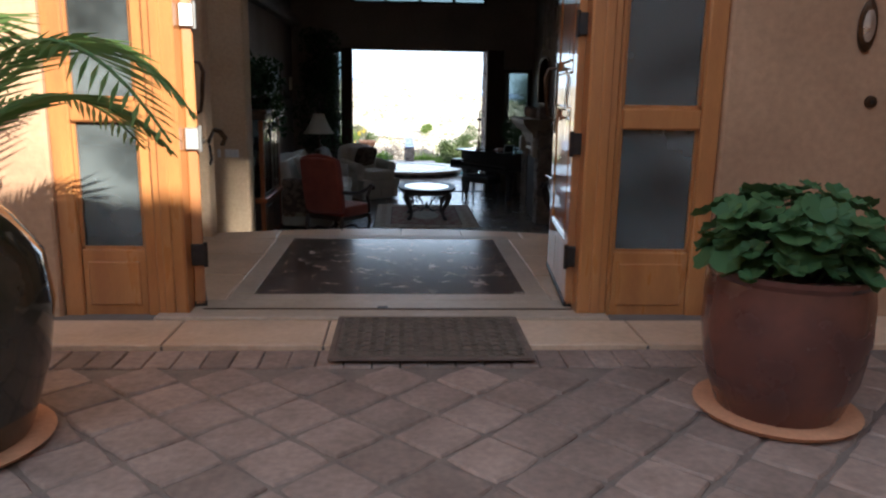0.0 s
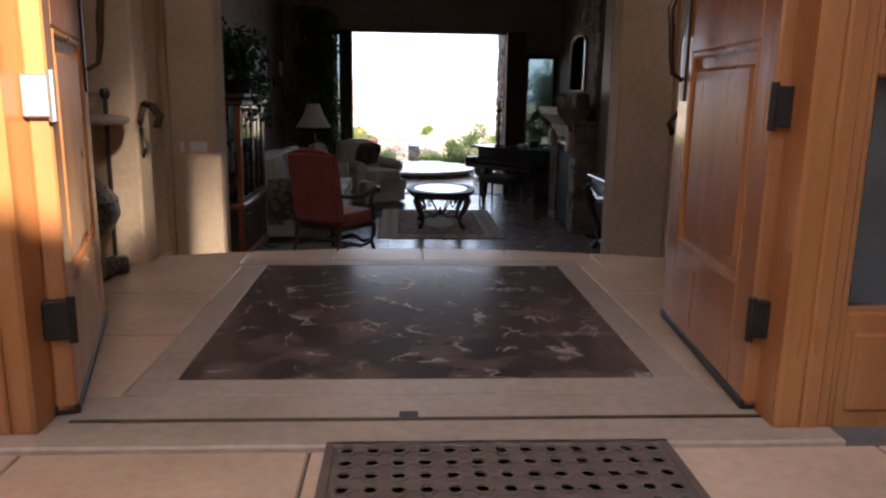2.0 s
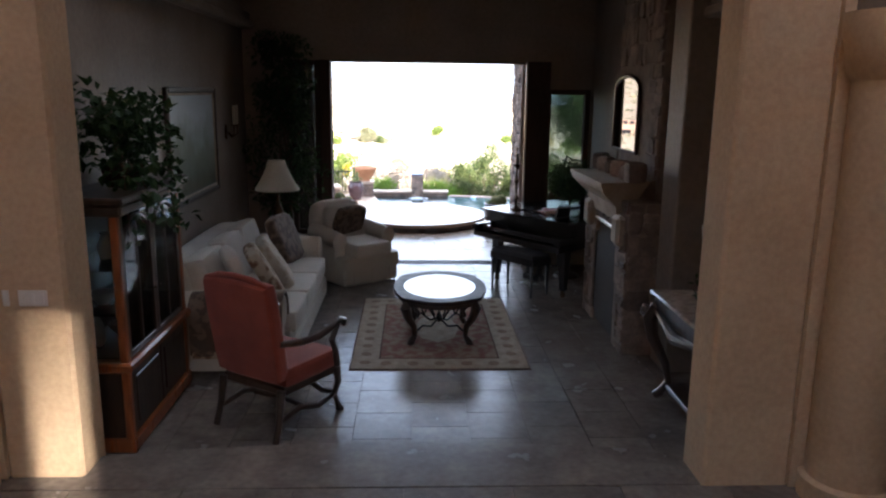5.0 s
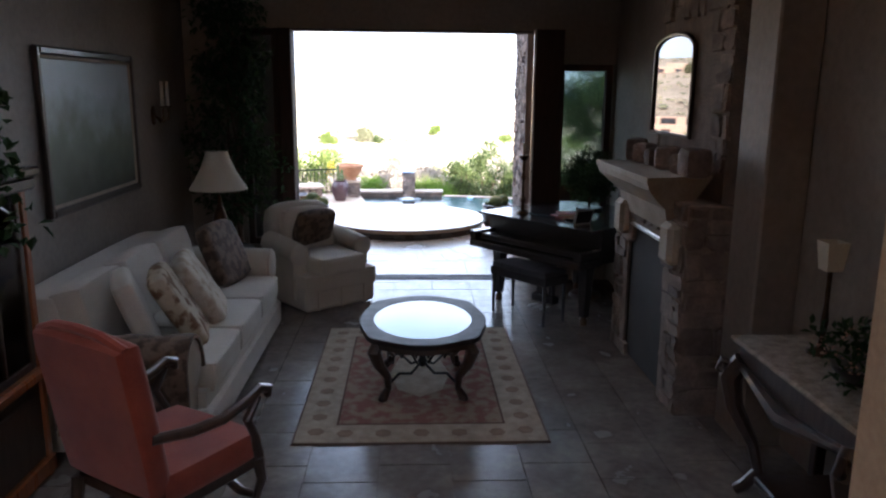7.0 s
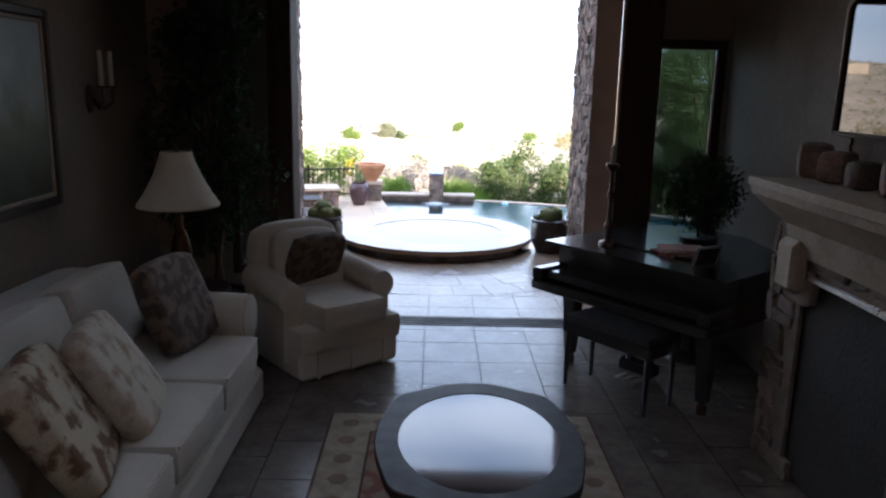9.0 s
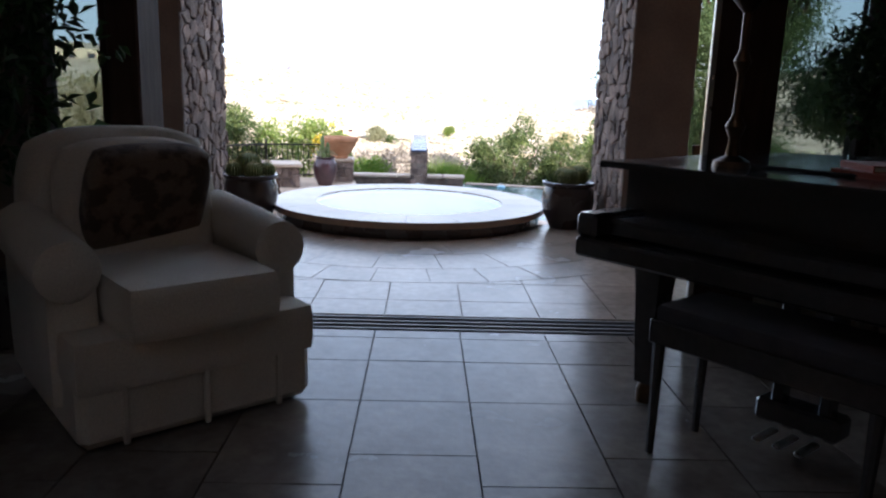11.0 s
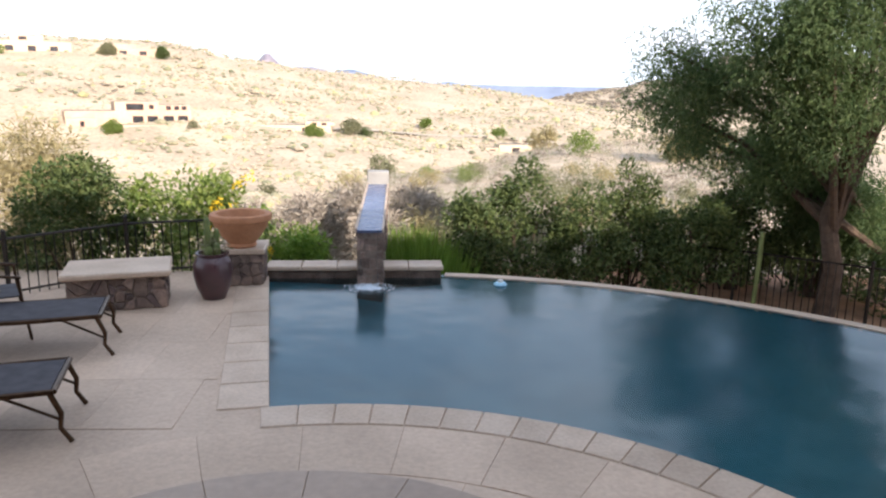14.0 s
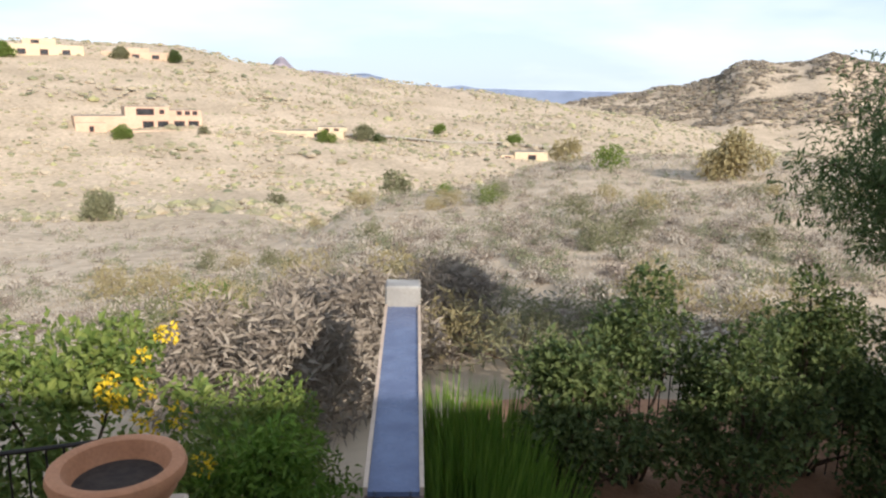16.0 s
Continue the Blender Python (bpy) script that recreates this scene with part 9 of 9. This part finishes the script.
for i in range(41):
    t = i / 40
    px = 600 + 520 * t
    d = 238 + 30 * math.sin(t * 2.2) - 30 * t
    az = az_of(px)
    for w in (-1.7, 1.7):
        x, y = EYE_O[0] + (d + w) * math.sin(radians(az)), EYE_O[1] + (d + w) * math.cos(radians(az))
        vs.append((x, y, land(x, y) + 0.45))
for i in range(40):
    fs.append((2 * i, 2 * i + 2, 2 * i + 3, 2 * i + 1))
solid("road_valley", Shape().add(vs, fs), ROADMAT, "pale gravel road through the valley", kind="structure", smooth=False)

# ---- floor pieces: tiles and pavers ----
TILE_CACHE = {}


def floor_tile(parent, name, x0, x1, y0, y1, z, mat, gap=0.003, th=0.03, b=0.0):
    key = (name, round(x1 - x0, 3), round(y1 - y0, 3), mat.name)
    if key not in TILE_CACHE:
        hx, hy = (x1 - x0) / 2 - gap, (y1 - y0) / 2 - gap
        TILE_CACHE[key] = S().box(-hx, hx, -hy, hy, -th, 0, b).mesh(name, mat, False)
    o = new(name, TILE_CACHE[key])
    o.parent = parent
    o.location = ((x0 + x1) / 2, (y0 + y1) / 2, z)
    return o


rng = random.Random(900)
liv_floor = tagged(thing("floor_living", 0, 0, 0, 0, "large honed travertine tiles with dark joints"), kind="structure")
P = 0.415
xs = [0.163 + P * k for k in range(-6, 7)]
for i in range(-6, 6):
    x0, x1 = max(-2.1, 0.163 + P * i), min(2.62, 0.163 + P * (i + 1))
    if x1 - x0 < 0.05:
        continue
    y = 14.275
    k = 0
    while y > 8.62:
        L = (0.11 if k == 0 else 0.31 if k == 1 else 0.43) if k < 3 else 0.43
        if k == 3 and i % 2:
            L = 0.62
        y0 = max(8.50, y - L)
        floor_tile(liv_floor, "floor_tile", x0, x1, y0, y, LIV + rng.uniform(-0.0008, 0.0008), FLOORTILE)
        y, k = y - L, k + 1
hall_floor = tagged(thing("floor_hall_stone", 0, 0, 0, 0, "dark honed stone tiles of the cross hall"), kind="structure")
for i in range(-5, 5):
    for j in range(3):
        y0, y1 = (6.44, 6.95, 7.47, 7.99)[j], (6.44, 6.95, 7.47, 7.99)[j + 1]
        floor_tile(hall_floor, "floor_tile", 0.12 + 0.62 * i, 0.12 + 0.62 * (i + 1), y0, y1, HALL - 0.002, FLOORTILE)

patio_floor = tagged(thing("floor_patio", 0, 0, 0, 0, "pale travertine patio laid square and in rings"), kind="structure")
AR = 2.62  # outer ring of the spa paving
for i in range(-14, 14):
    x0, x1 = 0.195 + 0.41 * i, 0.195 + 0.41 * (i + 1)
    y = 14.535
    for L in (0.295, 0.41, 0.41, 0.41, 0.41, 0.41, 0.41, 0.41):
        cx, cy = (x0 + x1) / 2, y + L / 2
        inside = min(math.hypot(px - SPA[0], py - SPA[1]) for px in (x0, x1) for py in (y, y + L))
        y1 = min(y + L, 17.5)
        if y1 - y < 0.05:
            break
        if inside >= AR:
            floor_tile(patio_floor, "patio_tile", x0, x1, y, y1, LIV + rng.uniform(-0.0012, 0.0012), PATIOTILE)
        else:
            # cut to the ring
            pts = []
            n = 6
            for t in range(n + 1):
                xx = x0 + 0.004 + (x1 - x0 - 0.008) * t / n
                dy = AR * AR - (xx - SPA[0]) ** 2
                yy = SPA[1] - math.sqrt(dy) if dy > 0 else 99
                pts.append((xx, min(y1 - 0.004, yy - 0.004)))
            if max(p[1] for p in pts) > y + 0.03:
                pts = [(a, max(b, y + 0.005)) for a, b in pts]
                part("patio_tile", S().prism([(x0 + 0.004, y + 0.004), (x1 - 0.004, y + 0.004), *pts[::-1]], LIV - 0.03, LIV), PATIOTILE, patio_floor, smooth=False)
        y += L
# fan of larger flags between the ring and the spa
rings = ((2.617, 2.258), (2.252, 1.798), (1.792, 1.30))
for r_i, (ra, rb) in enumerate(rings):
    n = (22, 15, 12)[r_i]
    a0 = 4 + 7 * r_i
    for k in range(n):
        s0, s1 = 90 + a0 + (360 / (2 * n)) * 2 * k * 0.5, 90 + a0 + (360 / (2 * n)) * 2 * (k + 1) * 0.5
        g = math.degrees(0.0022 / ra)
        o, i_ = arc(*SPA, ra, s0 + g, s1 - g, 4), arc(*SPA, rb, s0 + g, s1 - g, 4)
        if min(p[1] for p in o) > 17.45 or max(p[1] for p in i_) > 17.6:
            continue
        poly = [*i_, *o[::-1]]
        poly = [(x, min(y, 17.49)) for x, y in poly]
        part("flagstone", S().prism(poly[::-1], LIV - 0.03, LIV + rng.uniform(-0.001, 0.001)), PATIOTILE, patio_floor, smooth=False)

deck_floor = tagged(thing("floor_deck_stone", 0, 0, 0, 0, "pale cut stone of the pool deck"), kind="structure")
for r_i, (ra, rb, n) in enumerate(((3.06, 2.42, 16), (2.41, 1.80, 13))):
    for k in range(n):
        s0, s1 = -110 + 210 * k / n, -110 + 210 * (k + 1) / n
        g = math.degrees(0.0015 / ra)
        o, i_ = arc(*SPA, ra, s0 + g, s1 - g, 4), arc(*SPA, rb, s0 + g, s1 - g, 4)
        if min(p[1] for p in i_) < 18.3 or min(p[1] for p in o) < 18.3:
            continue
        part("deck_stone", S().prism([*i_, *o[::-1]][::-1], DECK - 0.05, DECK + rng.uniform(-0.001, 0.001), b=0.002), DECKSTONE, deck_floor, smooth=False)
for i in range(9):
    for j in range(8):
        x1 = -1.02 - 0.62 * i - (0.2 if j % 2 else 0) + (24.6 - (20.9 + 0.6 * j)) * 0.172 * (1 if i == 0 else 1)
        y0 = 18.3 + 0.86 * j
        if y0 + 0.86 > 25.2:
            continue
        xa, xb = x1 - 0.62, x1
        if xb > -0.6 - 0.17 * (y0 - 21.4) and y0 > 20.5:
            continue
        if math.hypot(xb - SPA[0], y0 + 0.86 - SPA[1]) < 3.1 or math.hypot(xb - SPA[0], y0 - SPA[1]) < 3.1:
            continue
        floor_tile(deck_floor, "deck_stone", xa, xb, y0, y0 + 0.86, DECK - 0.002, DECKSTONE, gap=0.0015)

# soldier course along the entrance ledge
court_row = tagged(thing("floor_court_border", 0, 0, 0, 0, "row of upright clay bricks along the entrance ledge"), kind="structure")
row = S().box(-0.058, 0.058, -0.105, 0.105, -0.03, 0.0, 0.005).mesh("brick", PAVER, False)
for i in range(36):
    o = new("brick", row)
    o.parent = court_row
    o.location = (-2.1 + 0.122 * i, 2.615, OUT + rng.uniform(-0.002, 0.002))
# court pavers, laid on the diagonal
court = tagged(thing("floor_court", 0, 0, 0, 0, "worn clay and stone pavers laid on the diagonal"), kind="structure")
pv = []
for v in range(4):
    w, h = 0.118, 0.118
    o = []
    for k in range(12):
        a = 2 * math.pi * (k + 0.5) / 12
        c, s = math.cos(a), math.sin(a)
        q = max(abs(c), abs(s)) ** 0.8
        o.append((w * c / q * rng.uniform(0.93, 1.0), h * s / q * rng.uniform(0.93, 1.0)))
    pv.append(S().prism(o, -0.03, 0.0, b=0.008).mesh("paver", PAVER, False))
cs, sn = math.cos(radians(45)), math.sin(radians(45))
for i in range(-14, 15):
    for j in range(-14, 15):
        x, y = (i * cs - j * sn) * 0.24, 1.35 + (i * sn + j * cs) * 0.24
        if -2.15 < x < 2.2 and 0.1 < y < 2.40:
            o = new("paver", pv[rng.randrange(4)])
            o.parent = court
            o.location = (x, y, OUT + rng.uniform(-0.003, 0.003))
            o.rotation_euler = (0, 0, radians(45) + rng.choice((0, 1.5708, 3.1416)) + rng.uniform(-0.02, 0.02))
